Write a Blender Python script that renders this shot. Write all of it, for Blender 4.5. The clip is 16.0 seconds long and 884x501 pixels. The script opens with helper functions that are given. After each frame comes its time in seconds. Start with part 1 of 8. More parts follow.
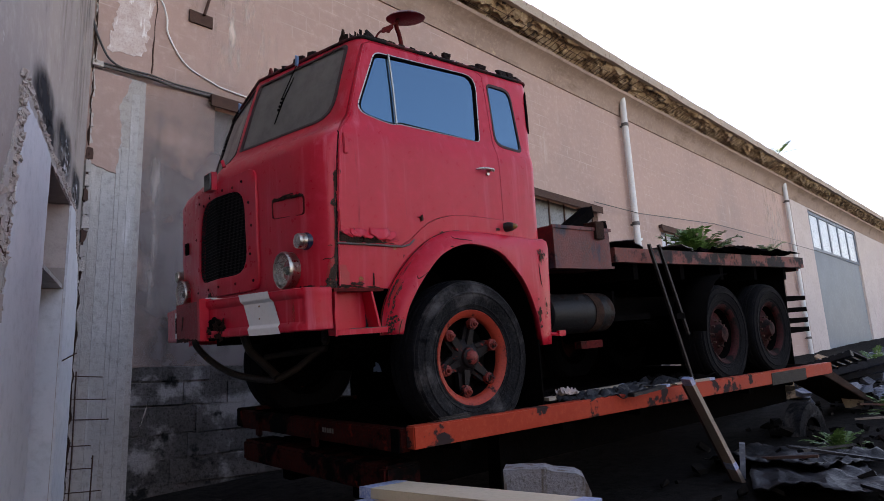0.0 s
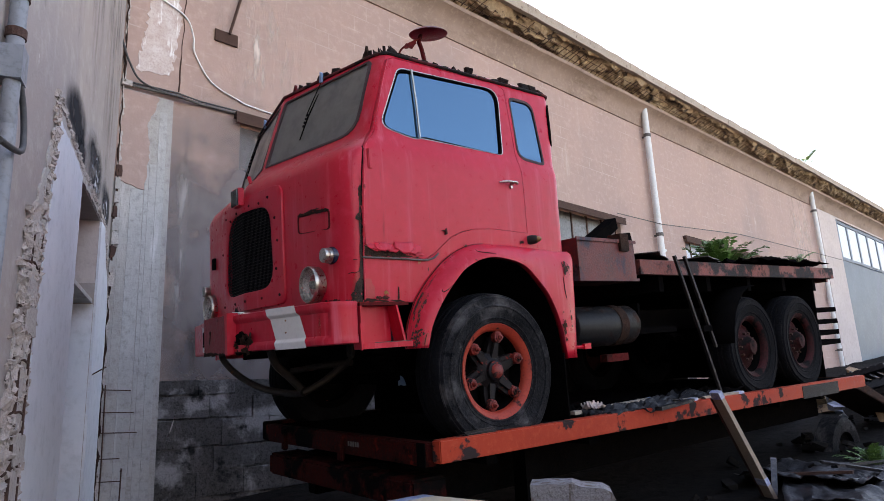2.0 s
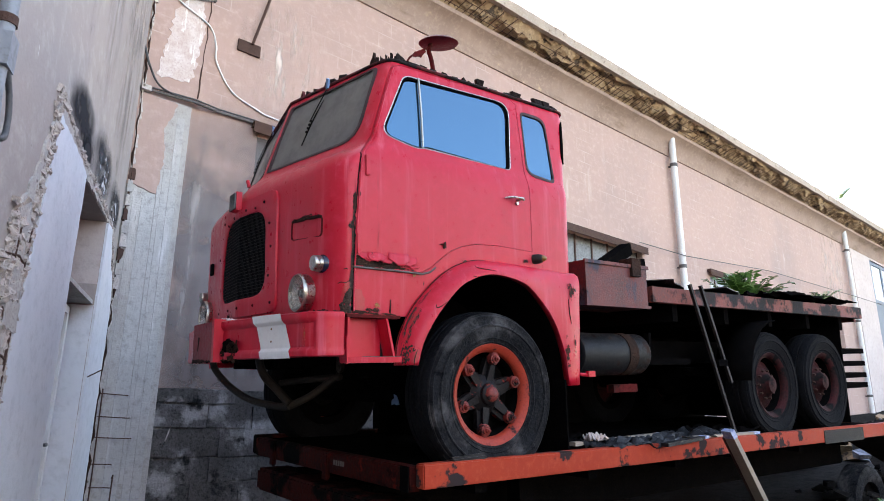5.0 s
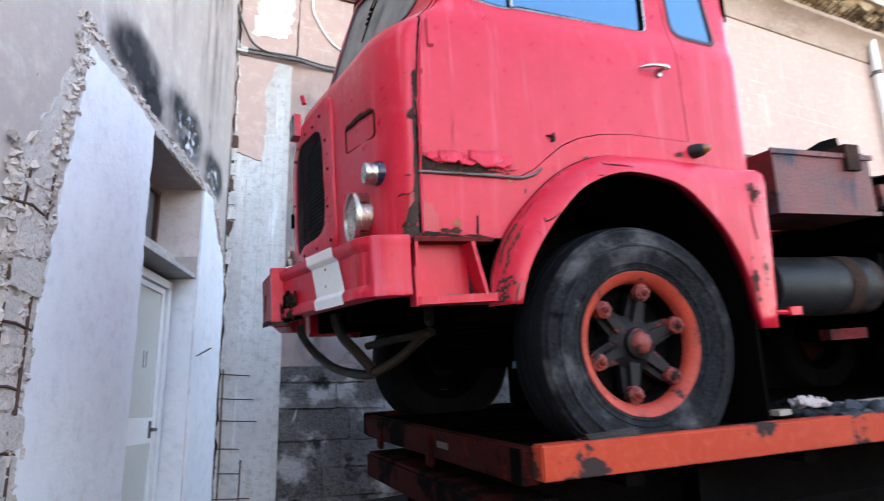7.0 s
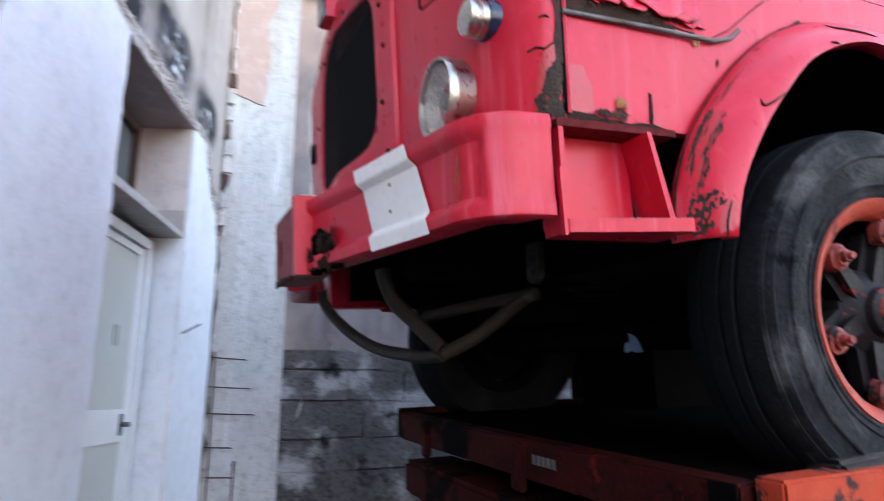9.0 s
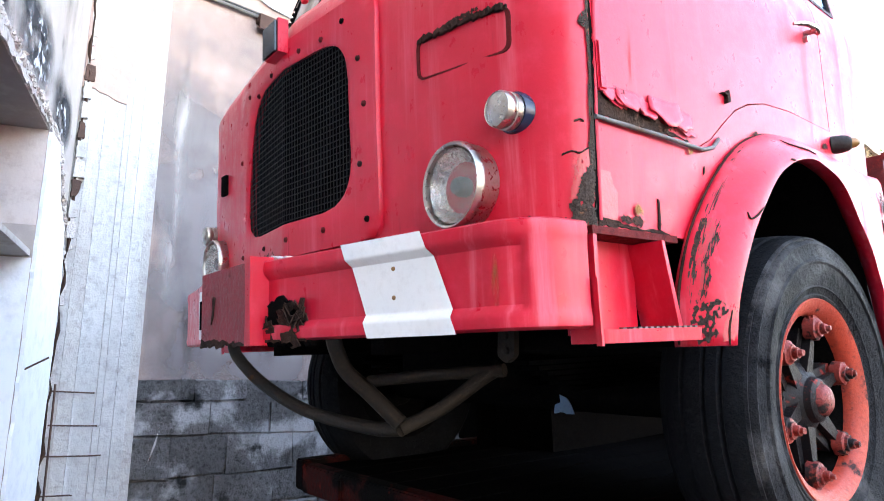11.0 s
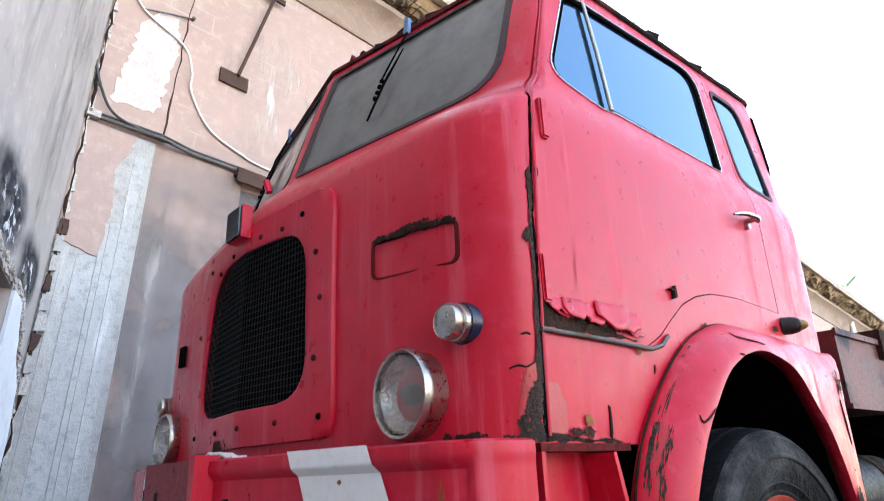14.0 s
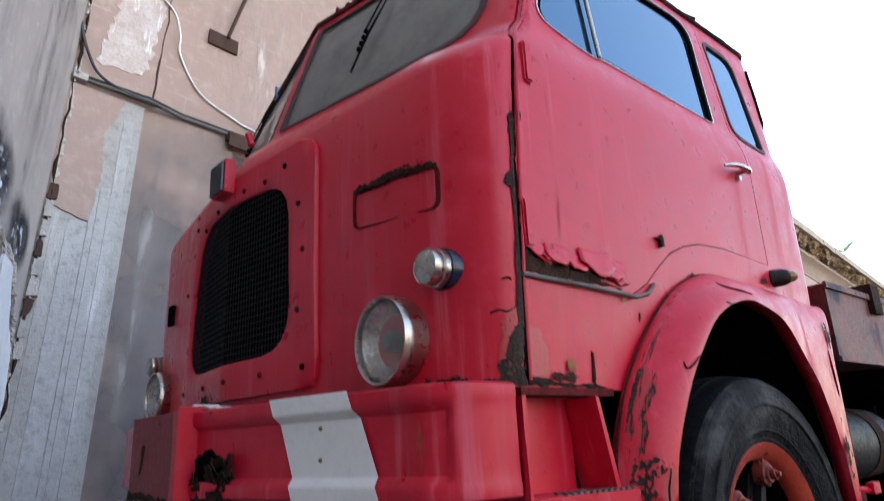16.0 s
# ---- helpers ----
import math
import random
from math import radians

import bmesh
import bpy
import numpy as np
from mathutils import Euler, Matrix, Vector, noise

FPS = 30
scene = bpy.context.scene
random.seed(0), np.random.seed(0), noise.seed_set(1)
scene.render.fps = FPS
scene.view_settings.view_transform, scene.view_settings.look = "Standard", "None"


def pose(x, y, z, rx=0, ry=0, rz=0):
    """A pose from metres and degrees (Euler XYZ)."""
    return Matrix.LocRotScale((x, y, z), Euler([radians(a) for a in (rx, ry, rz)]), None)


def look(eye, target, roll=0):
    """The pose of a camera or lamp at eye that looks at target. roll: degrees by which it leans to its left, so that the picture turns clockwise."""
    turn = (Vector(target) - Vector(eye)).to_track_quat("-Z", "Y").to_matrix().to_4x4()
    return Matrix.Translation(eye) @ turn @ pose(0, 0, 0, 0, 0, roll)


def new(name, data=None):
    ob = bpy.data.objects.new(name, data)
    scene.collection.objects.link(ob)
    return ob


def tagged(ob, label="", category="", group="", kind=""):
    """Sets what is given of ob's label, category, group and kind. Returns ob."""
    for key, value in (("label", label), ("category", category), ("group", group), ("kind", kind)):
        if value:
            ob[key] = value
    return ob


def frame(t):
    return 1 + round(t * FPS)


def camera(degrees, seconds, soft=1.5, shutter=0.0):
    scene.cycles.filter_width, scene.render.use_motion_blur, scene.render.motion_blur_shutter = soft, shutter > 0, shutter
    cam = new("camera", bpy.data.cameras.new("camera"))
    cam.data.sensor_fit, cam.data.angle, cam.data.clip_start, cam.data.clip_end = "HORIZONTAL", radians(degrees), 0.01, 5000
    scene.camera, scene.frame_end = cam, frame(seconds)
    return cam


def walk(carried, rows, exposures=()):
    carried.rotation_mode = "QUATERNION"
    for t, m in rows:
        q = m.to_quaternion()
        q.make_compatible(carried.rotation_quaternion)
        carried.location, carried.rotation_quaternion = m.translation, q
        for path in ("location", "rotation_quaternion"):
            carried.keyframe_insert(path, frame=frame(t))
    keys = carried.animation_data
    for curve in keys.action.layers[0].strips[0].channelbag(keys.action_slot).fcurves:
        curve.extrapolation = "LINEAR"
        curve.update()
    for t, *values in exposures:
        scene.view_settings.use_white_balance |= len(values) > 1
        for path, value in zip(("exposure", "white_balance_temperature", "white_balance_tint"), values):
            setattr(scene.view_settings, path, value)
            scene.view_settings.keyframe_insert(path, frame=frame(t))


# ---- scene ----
cam = camera(68.64, 16.0, 0.85, 0.5)
# seconds, eye, target, roll
PATH = [
    (0, (-2.458, -0.116, 1.258), (-0.385, 1.962, 1.876), -2.78),
    (0.5, (-2.473, -0.113, 1.259), (-0.421, 1.984, 1.884), -2.60),
    (1, (-2.485, -0.114, 1.267), (-0.455, 1.996, 1.918), -2.90),
    (1.5, (-2.484, -0.112, 1.266), (-0.474, 2.013, 1.932), -2.67),
    (2, (-2.480, -0.108, 1.264), (-0.485, 2.026, 1.943), -2.78),
    (2.5, (-2.477, -0.103, 1.267), (-0.490, 2.035, 1.960), -2.74),
    (3, (-2.468, -0.105, 1.266), (-0.471, 2.022, 1.963), -2.79),
    (3.5, (-2.451, -0.106, 1.267), (-0.447, 2.000, 2.009), -2.24),
    (3.7, (-2.450, -0.117, 1.269), (-0.456, 1.981, 2.056), -2.21),
    (5.8, (-1.806, 0.010, 1.217), (0.035, 2.259, 1.959), 1.61),
    (6, (-1.675, 0.161, 1.211), (0.139, 2.438, 1.935), 1.31),
    (6.5, (-1.395, 0.430, 1.184), (0.137, 2.899, 1.930), -1.37),
    (7, (-1.177, 0.758, 1.179), (0.105, 3.376, 1.888), -1.19),
    (7.5, (-1.061, 1.114, 1.198), (-0.030, 3.819, 1.985), -0.33),
    (8, (-0.956, 1.483, 1.206), (0.073, 4.173, 2.046), -0.75),
    (8.5, (-0.913, 1.765, 1.201), (0.103, 4.507, 1.875), 0.24),
    (9, (-1.043, 2.007, 1.210), (0.282, 4.613, 1.881), -0.19),
    (9.2, (-1.099, 2.098, 1.255), (0.533, 4.572, 1.715), -2.45),
    (11.3, (-1.456, 2.317, 1.492), (0.526, 4.455, 2.202), -0.94),
    (11.5, (-1.458, 2.309, 1.506), (0.521, 4.437, 2.250), -1.08),
    (12, (-1.458, 2.289, 1.537), (0.522, 4.383, 2.371), 0.08),
    (12.5, (-1.458, 2.267, 1.573), (0.500, 4.345, 2.496), -0.34),
    (13, (-1.454, 2.249, 1.602), (0.488, 4.288, 2.636), 0.10),
    (13.5, (-1.442, 2.226, 1.638), (0.496, 4.222, 2.762), -0.72),
    (14, (-1.433, 2.209, 1.682), (0.497, 4.152, 2.907), -1.27),
    (14.5, (-1.433, 2.205, 1.708), (0.475, 4.106, 3.029), -0.99),
    (15, (-1.437, 2.198, 1.719), (0.452, 4.073, 3.103), -1.28),
    (15.5, (-1.421, 2.209, 1.692), (0.483, 4.134, 2.984), -1.40),
    (16, (-1.362, 2.210, 1.631), (0.605, 4.191, 2.727), -1.69),
]
EXPOSURES = [(0.0, 1.95, 8600, 26), (1.0, 2.10, 8600, 25), (2.0, 2.48, 8600, 23), (3.5, 2.95, 8400, 20), (6.0, 3.1, 8200, 16), (7.0, 3.58, 8000, 15), (7.5, 3.72, 8000, 15), (8.2, 3.74, 8000, 15), (9.0, 3.72, 8000, 15), (11.5, 4.45, 8200, 14), (12.5, 4.12, 8200, 14), (13.5, 3.64, 8200, 14), (14.5, 3.31, 8200, 15), (16.0, 2.8, 8200, 16)]
walk(cam, [(t, look(eye, target, roll)) for t, eye, target, roll in PATH], EXPOSURES)

# ---- light: open shade, the sun stands behind the warehouse ----
world = bpy.data.worlds.new("sky")
scene.world = world
world.use_nodes = True
wn = world.node_tree.nodes
sky = wn.new("ShaderNodeTexSky")
sky.sky_type, sky.sun_disc = "NISHITA", False
sky.sun_elevation, sky.sun_rotation = radians(35), radians(20)
sky.air_density, sky.dust_density, sky.ozone_density = 1.0, 0.7, 1.3
world.node_tree.links.new(sky.outputs[0], wn["Background"].inputs[0])
wn["Background"].inputs[1].default_value = 0.15
sun = new("sun", bpy.data.lights.new("sun", "SUN"))
sun.data.energy, sun.data.angle, sun.data.color = 3.0, radians(0.6), (1.0, 0.95, 0.88)
sun.matrix_world = look((0, 0, 30), (-math.sin(radians(20)) * 10, -math.cos(radians(20)) * 10, 30 - 10 * math.tan(radians(35))))

# ---- materials ----


def surf(name, cols, scale=3.0, rough=0.6, metal=0.0, bump=0.2, bscale=40.0, stains=(), spread=0.25, stretch=(1, 1, 1), rvar=0.15, coat=0.0, piece=0.0, spec=0.5):
    """A surface of two or three mixed tones with grain, relief and shaped stains: (colour, scale, from, to, stretch)."""
    m = bpy.data.materials.new(name)
    m.use_nodes = True
    nt = m.node_tree
    b = nt.nodes["Principled BSDF"]
    tc = nt.nodes.new("ShaderNodeTexCoord")

    def field(sc, st=(1, 1, 1), detail=8.0, rgh=0.6, shift=0.0):
        mp = nt.nodes.new("ShaderNodeMapping")
        mp.inputs["Scale"].default_value = st
        mp.inputs["Location"].default_value = (shift, shift * 0.7, shift * 1.3)
        nt.links.new(tc.outputs["Object"], mp.inputs["Vector"])
        n = nt.nodes.new("ShaderNodeTexNoise")
        n.inputs["Scale"].default_value, n.inputs["Detail"].default_value, n.inputs["Roughness"].default_value = sc, detail, rgh
        nt.links.new(mp.outputs[0], n.inputs["Vector"])
        return n.outputs["Fac"]

    def ramp(fac, lo, hi):
        r = nt.nodes.new("ShaderNodeMapRange")
        r.interpolation_type = "SMOOTHSTEP"
        r.inputs["From Min"].default_value, r.inputs["From Max"].default_value = lo, hi
        nt.links.new(fac, r.inputs["Value"])
        return r.outputs[0]

    def mix(fac, a, c):
        x = nt.nodes.new("ShaderNodeMix")
        x.data_type = "RGBA"
        nt.links.new(fac, x.inputs["Factor"])
        for sock, v in ((x.inputs["A"], a), (x.inputs["B"], c)):
            if isinstance(v, tuple):
                sock.default_value = (*v, 1)
            else:
                nt.links.new(v, sock)
        return x.outputs["Result"]

    big = field(scale, stretch)
    col = mix(ramp(big, 0.5 - spread, 0.5 + spread), cols[0], cols[1])
    fine = field(scale * 9, stretch, 6.0, 0.7, 3.1)
    col = mix(ramp(fine, 0.45, 0.75), col, cols[-1] if len(cols) > 2 else tuple(0.85 * v for v in cols[0]))
    if piece:
        oi = nt.nodes.new("ShaderNodeObjectInfo")
        hs = nt.nodes.new("ShaderNodeHueSaturation")
        mr = nt.nodes.new("ShaderNodeMapRange")
        mr.inputs["To Min"].default_value, mr.inputs["To Max"].default_value = 1 - piece, 1 + piece
        nt.links.new(oi.outputs["Random"], mr.inputs["Value"])
        nt.links.new(mr.outputs[0], hs.inputs["Value"])
        nt.links.new(col, hs.inputs["Color"])
        col = hs.outputs[0]
    rgh = ramp(fine, 0.2, 0.8)
    mr = nt.nodes.new("ShaderNodeMapRange")
    mr.inputs["To Min"].default_value, mr.inputs["To Max"].default_value = max(rough - rvar, 0.03), min(rough + rvar, 1)
    nt.links.new(rgh, mr.inputs["Value"])
    rough_out = mr.outputs[0]
    for k, (c, sc, lo, hi, st) in enumerate(stains):
        f = ramp(field(sc, st, 10.0, 0.62, 7.7 * (k + 1)), lo, hi)
        col = mix(f, col, c)
        mx = nt.nodes.new("ShaderNodeMix")
        nt.links.new(f, mx.inputs["Factor"])
        nt.links.new(rough_out, mx.inputs["A"])
        mx.inputs["B"].default_value = 0.9
        rough_out = mx.outputs["Result"]
    nt.links.new(col, b.inputs["Base Color"])
    nt.links.new(rough_out, b.inputs["Roughness"])
    b.inputs["Metallic"].default_value = metal
    b.inputs["Coat Weight"].default_value = coat
    b.inputs["Specular IOR Level"].default_value = spec
    if bump:
        bp = nt.nodes.new("ShaderNodeBump")
        bp.inputs["Strength"].default_value, bp.inputs["Distance"].default_value = bump, 0.02
        nt.links.new(field(bscale, (1, 1, 1), 8.0, 0.65, 1.7), bp.inputs["Height"])
        nt.links.new(bp.outputs[0], b.inputs["Normal"])
    return m


def glassy(name, tint, rough, alpha, trans=0.0):
    m = bpy.data.materials.new(name)
    m.use_nodes = True
    b = m.node_tree.nodes["Principled BSDF"]
    b.inputs["Base Color"].default_value = (*tint, 1)
    b.inputs["Roughness"].default_value = rough
    b.inputs["Transmission Weight"].default_value = trans
    b.inputs["Alpha"].default_value = alpha
    b.inputs["IOR"].default_value = 1.5
    return m


UP = (4, 4, 0.6)  # stretched along the height: streaks
RED = surf("sun_faded_red_paint", [(0.56, 0.011, 0.034), (0.49, 0.008, 0.023), (0.59, 0.022, 0.052)], 1.3, 0.36, 0, 0.05, 60, [((0.66, 0.12, 0.16), 2.2, 0.52, 0.80, (7, 7, 0.4)), ((0.24, 0.012, 0.014), 3.0, 0.62, 0.82, (6, 6, 0.6)), ((0.10, 0.02, 0.015), 26, 0.77, 0.81, (1, 1, 1))], 0.3, spec=0.28)
DULLRED = surf("dull_red_beam_paint", [(0.26, 0.022, 0.02), (0.20, 0.018, 0.016), (0.32, 0.04, 0.035)], 3, 0.6, 0, 0.2, 50, [((0.05, 0.03, 0.028), 5, 0.6, 0.7, (1, 1, 1))])
RED_DARK = surf("old_dark_red_paint", [(0.13, 0.007, 0.008), (0.08, 0.006, 0.006), (0.04, 0.008, 0.008)], 4, 0.7, 0, 0.3, 50, [((0.02, 0.010, 0.009), 6, 0.52, 0.66, (1, 1, 1))], spec=0.12)
ORANGE = surf("orange_red_trailer_paint", [(0.40, 0.040, 0.016), (0.34, 0.028, 0.012), (0.46, 0.065, 0.03)], 2.0, 0.5, 0, 0.1, 60, [((0.03, 0.02, 0.02), 2.6, 0.58, 0.62, (1, 1, 1)), ((0.02, 0.015, 0.015), 9, 0.64, 0.70, (1, 1, 1)), ((0.40, 0.17, 0.03), 5, 0.70, 0.74, (2, 2, 0.8))], spec=0.2)
RIM = surf("orange_red_rim_paint", [(0.42, 0.045, 0.022), (0.32, 0.035, 0.02), (0.20, 0.03, 0.02)], 9, 0.5, 0, 0.2, 90, [((0.03, 0.018, 0.018), 13, 0.56, 0.68, (1, 1, 1))], spec=0.25)
RUST = surf("flaking_rust", [(0.026, 0.016, 0.013), (0.058, 0.028, 0.019), (0.012, 0.009, 0.008)], 14, 0.9, 0, 0.8, 60, spec=0.10)
# near black, also standing for the shade under truck and trailer
BLACK = surf("black_steel_and_shade", [(0.0028, 0.0028, 0.003), (0.005, 0.0046, 0.0045), (0.008, 0.007, 0.0066)], 8, 0.9, 0, 0.3, 60, spec=0.0)
STEEL = surf("weathered_grey_steel", [(0.13, 0.125, 0.12), (0.08, 0.072, 0.07), (0.17, 0.155, 0.14)], 10, 0.6, 0.3, 0.3, 60, [((0.10, 0.05, 0.03), 6, 0.6, 0.75, (1, 1, 1))], spec=0.3)
CHROME = surf("dull_chrome", [(0.50, 0.48, 0.43), (0.42, 0.40, 0.36), (0.36, 0.33, 0.28)], 5, 0.33, 1.0, 0.05, 80, [((0.24, 0.20, 0.15), 9, 0.62, 0.8, (1, 1, 1))])
SEAL = surf("dusty_perished_seal", [(0.030, 0.020, 0.020), (0.060, 0.034, 0.034), (0.09, 0.03, 0.035)], 9, 0.8, 0, 0.2, 60)
OILY = surf("oily_brown_tube", [(0.030, 0.024, 0.019), (0.018, 0.015, 0.013), (0.045, 0.032, 0.022)], 8, 0.6, 0, 0.3, 60, [((0.09, 0.04, 0.015), 7, 0.66, 0.74, (1, 1, 1))], spec=0.15)
RUBBER = surf("cracked_tyre_rubber", [(0.004, 0.0043, 0.0052), (0.012, 0.0125, 0.0145), (0.026, 0.0265, 0.029)], 5, 0.62, 0, 0.8, 40, [((0.085, 0.084, 0.085), 3.4, 0.50, 0.70, (1, 1.6, 1)), ((0.09, 0.088, 0.085), 9, 0.62, 0.78, (1, 1, 1)), ((0.003, 0.003, 0.004), 7, 0.60, 0.70, (1, 1, 1))], spec=0.06)
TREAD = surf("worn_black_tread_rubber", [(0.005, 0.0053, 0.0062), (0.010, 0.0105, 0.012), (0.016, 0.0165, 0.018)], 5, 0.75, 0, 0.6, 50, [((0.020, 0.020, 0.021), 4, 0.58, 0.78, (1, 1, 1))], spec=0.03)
WHITE = surf("chipped_white_paint", [(0.76, 0.77, 0.76), (0.71, 0.72, 0.71), (0.66, 0.66, 0.65)], 3, 0.45, 0, 0.05, 60, [((0.3, 0.15, 0.08), 16, 0.78, 0.82, (1, 1, 1))])
PINK = surf("faded_pink_plaster", [(0.44, 0.295, 0.25), (0.38, 0.26, 0.225), (0.49, 0.355, 0.305)], 0.8, 0.93, 0, 0.2, 25, [((0.31, 0.235, 0.215), 0.5, 0.52, 0.85, (1, 1, 0.5)), ((0.54, 0.45, 0.40), 1.3, 0.60, 0.82, (1.6, 1.6, 0.4)), ((0.36, 0.23, 0.16), 3, 0.74, 0.88, (5, 5, 0.35))])
BARE = surf("smooth_grey_render_coat", [(0.62, 0.645, 0.69), (0.68, 0.70, 0.74), (0.55, 0.57, 0.605)], 1.1, 0.9, 0, 0.25, 18, [((0.74, 0.75, 0.775), 1.0, 0.55, 0.75, (1, 1, 0.6)), ((0.30, 0.29, 0.30), 4, 0.7, 0.85, (1, 1, 1))])
CONCRETE = surf("board_marked_concrete", [(0.36, 0.34, 0.32), (0.45, 0.43, 0.41), (0.28, 0.255, 0.24)], 1.2, 0.93, 0, 0.5, 30, [((0.52, 0.50, 0.48), 1.4, 0.55, 0.7, (2, 2, 0.35)), ((0.20, 0.175, 0.16), 5, 0.62, 0.76, (2, 2, 0.5)), ((0.12, 0.10, 0.085), 14, 0.70, 0.75, (1, 1, 1))])
ROUGH = surf("crumbling_concrete", [(0.48, 0.44, 0.41), (0.56, 0.52, 0.49), (0.32, 0.28, 0.26)], 6, 0.95, 0, 1.0, 30, [((0.14, 0.11, 0.09), 7, 0.62, 0.70, (1, 1, 1))], spec=0.15)
# stone darkened for the shade at the foot of the wall
STONE = surf("mouldy_shaded_stone_blocks", [(0.075, 0.070, 0.069), (0.125, 0.118, 0.116), (0.024, 0.022, 0.022)], 3.0, 0.95, 0, 1.0, 22, [((0.30, 0.29, 0.29), 2.0, 0.50, 0.64, (1, 1, 1)), ((0.016, 0.016, 0.016), 3.1, 0.55, 0.66, (1, 1, 1))], piece=0.25, spec=0.08)
# kept near black for the shade under and beside the trailer
GROUND = surf("dusty_shade_dark_ground", [(0.011, 0.010, 0.0092), (0.020, 0.018, 0.0165), (0.006, 0.0056, 0.005)], 0.9, 0.95, 0, 0.8, 14, [((0.08, 0.078, 0.076), 3, 0.66, 0.76, (1, 1, 1))], spec=0.03)
TIMBER = surf("grey_sawn_timber", [(0.36, 0.30, 0.24), (0.31, 0.26, 0.20), (0.25, 0.20, 0.16)], 2.5, 0.75, 0, 0.2, 60, (), stretch=(1, 1, 6))
CARD = surf("beige_board", [(0.60, 0.50, 0.36), (0.55, 0.45, 0.32), (0.50, 0.42, 0.30)], 4, 0.8, 0, 0.1, 60)
TAPE = surf("blue_white_tape", [(0.10, 0.18, 0.45), (0.55, 0.6, 0.68), (0.3, 0.36, 0.5)], 60, 0.4, 0, 0.1, 80)
PIPE = surf("pale_grey_pvc", [(0.62, 0.62, 0.61), (0.55, 0.55, 0.54), (0.7, 0.7, 0.69)], 3, 0.5, 0, 0.05, 60, [((0.4, 0.36, 0.32), 5, 0.66, 0.8, (3, 3, 0.5))])
IRON = surf("sooty_dark_iron", [(0.018, 0.0165, 0.016), (0.032, 0.028, 0.026), (0.010, 0.009, 0.009)], 9, 0.6, 0.2, 0.3, 60, spec=0.2)
DARKCABLE = surf("dark_cable_sheath", [(0.04, 0.04, 0.045), (0.07, 0.07, 0.07)], 20, 0.6, 0, 0.1, 60)
BROWN = surf("brown_rusted_iron", [(0.09, 0.05, 0.04), (0.06, 0.035, 0.03), (0.13, 0.07, 0.05)], 12, 0.85, 0.2, 0.4, 60, spec=0.2)
LEAF = surf("fresh_green_leaf", [(0.05, 0.13, 0.025), (0.085, 0.19, 0.035), (0.03, 0.075, 0.015)], 12, 0.55, 0, 0.1, 60)
ALU = surf("white_door_enamel", [(0.66, 0.67, 0.68), (0.60, 0.61, 0.62), (0.7, 0.7, 0.7)], 4, 0.4, 0, 0.03, 60)
DOORPANEL = surf("greenish_grey_door_panel", [(0.46, 0.47, 0.44), (0.42, 0.43, 0.40), (0.5, 0.5, 0.47)], 3, 0.45, 0, 0.05, 60)
GREYDOOR = surf("grey_blue_sheet_steel", [(0.12, 0.155, 0.20), (0.10, 0.13, 0.17), (0.15, 0.18, 0.22)], 1.2, 0.55, 0, 0.1, 30, [((0.18, 0.20, 0.22), 1.5, 0.6, 0.8, (2, 2, 0.4))], spec=0.3)
AMBER = surf("amber_lens_dusty", [(0.30, 0.14, 0.03), (0.20, 0.10, 0.03)], 30, 0.35, 0, 0.1, 80)
SHEET = surf("crumpled_dark_sheeting", [(0.012, 0.0125, 0.0145), (0.006, 0.0065, 0.008), (0.026, 0.027, 0.031)], 5, 0.5, 0, 0.6, 12, spec=0.18)
TARP = surf("pale_blue_white_plastic", [(0.17, 0.20, 0.245), (0.11, 0.13, 0.165), (0.30, 0.33, 0.37)], 4, 0.45, 0, 0.4, 14, spec=0.25)
PANE = surf("dusty_white_pane", [(0.44, 0.50, 0.57), (0.36, 0.41, 0.47), (0.55, 0.60, 0.64)], 3, 0.3, 0, 0.05, 14)
DIMPANE = surf("grimy_grey_pane", [(0.13, 0.125, 0.12), (0.08, 0.078, 0.075), (0.21, 0.205, 0.20)], 2.5, 0.35, 0, 0.05, 14)
CREAM = surf("tan_chipped_fascia", [(0.40, 0.32, 0.25), (0.32, 0.25, 0.19), (0.48, 0.40, 0.33)], 3, 0.93, 0, 0.6, 25, [((0.12, 0.08, 0.06), 5, 0.6, 0.68, (1, 1, 1)), ((0.56, 0.50, 0.44), 4, 0.62, 0.72, (1, 1, 1))])
PALE = surf("pale_pinkish_render", [(0.50, 0.42, 0.39), (0.56, 0.48, 0.45), (0.44, 0.36, 0.33)], 1.0, 0.93, 0, 0.3, 20, [((0.34, 0.28, 0.26), 1.4, 0.6, 0.8, (1.5, 1.5, 0.4))])
LIME = surf("limewashed_concrete", [(0.375, 0.366, 0.358), (0.47, 0.463, 0.455), (0.28, 0.27, 0.26)], 1.3, 0.93, 0, 0.4, 30, [((0.62, 0.62, 0.62), 1.6, 0.55, 0.72, (3, 3, 0.3)), ((0.27, 0.245, 0.23), 4, 0.60, 0.76, (3, 3, 0.3)), ((0.16, 0.13, 0.11), 11, 0.70, 0.76, (1, 1, 0.4))])
TILE = surf("weathered_clay_and_mortar", [(0.42, 0.29, 0.175), (0.27, 0.18, 0.115), (0.54, 0.40, 0.25)], 2.2, 0.95, 0, 1.0, 14, [((0.07, 0.05, 0.038), 3.5, 0.55, 0.62, (1, 1, 1)), ((0.74, 0.58, 0.34), 5, 0.62, 0.70, (1, 1, 1)), ((0.05, 0.036, 0.03), 14, 0.62, 0.68, (1, 1, 1))])
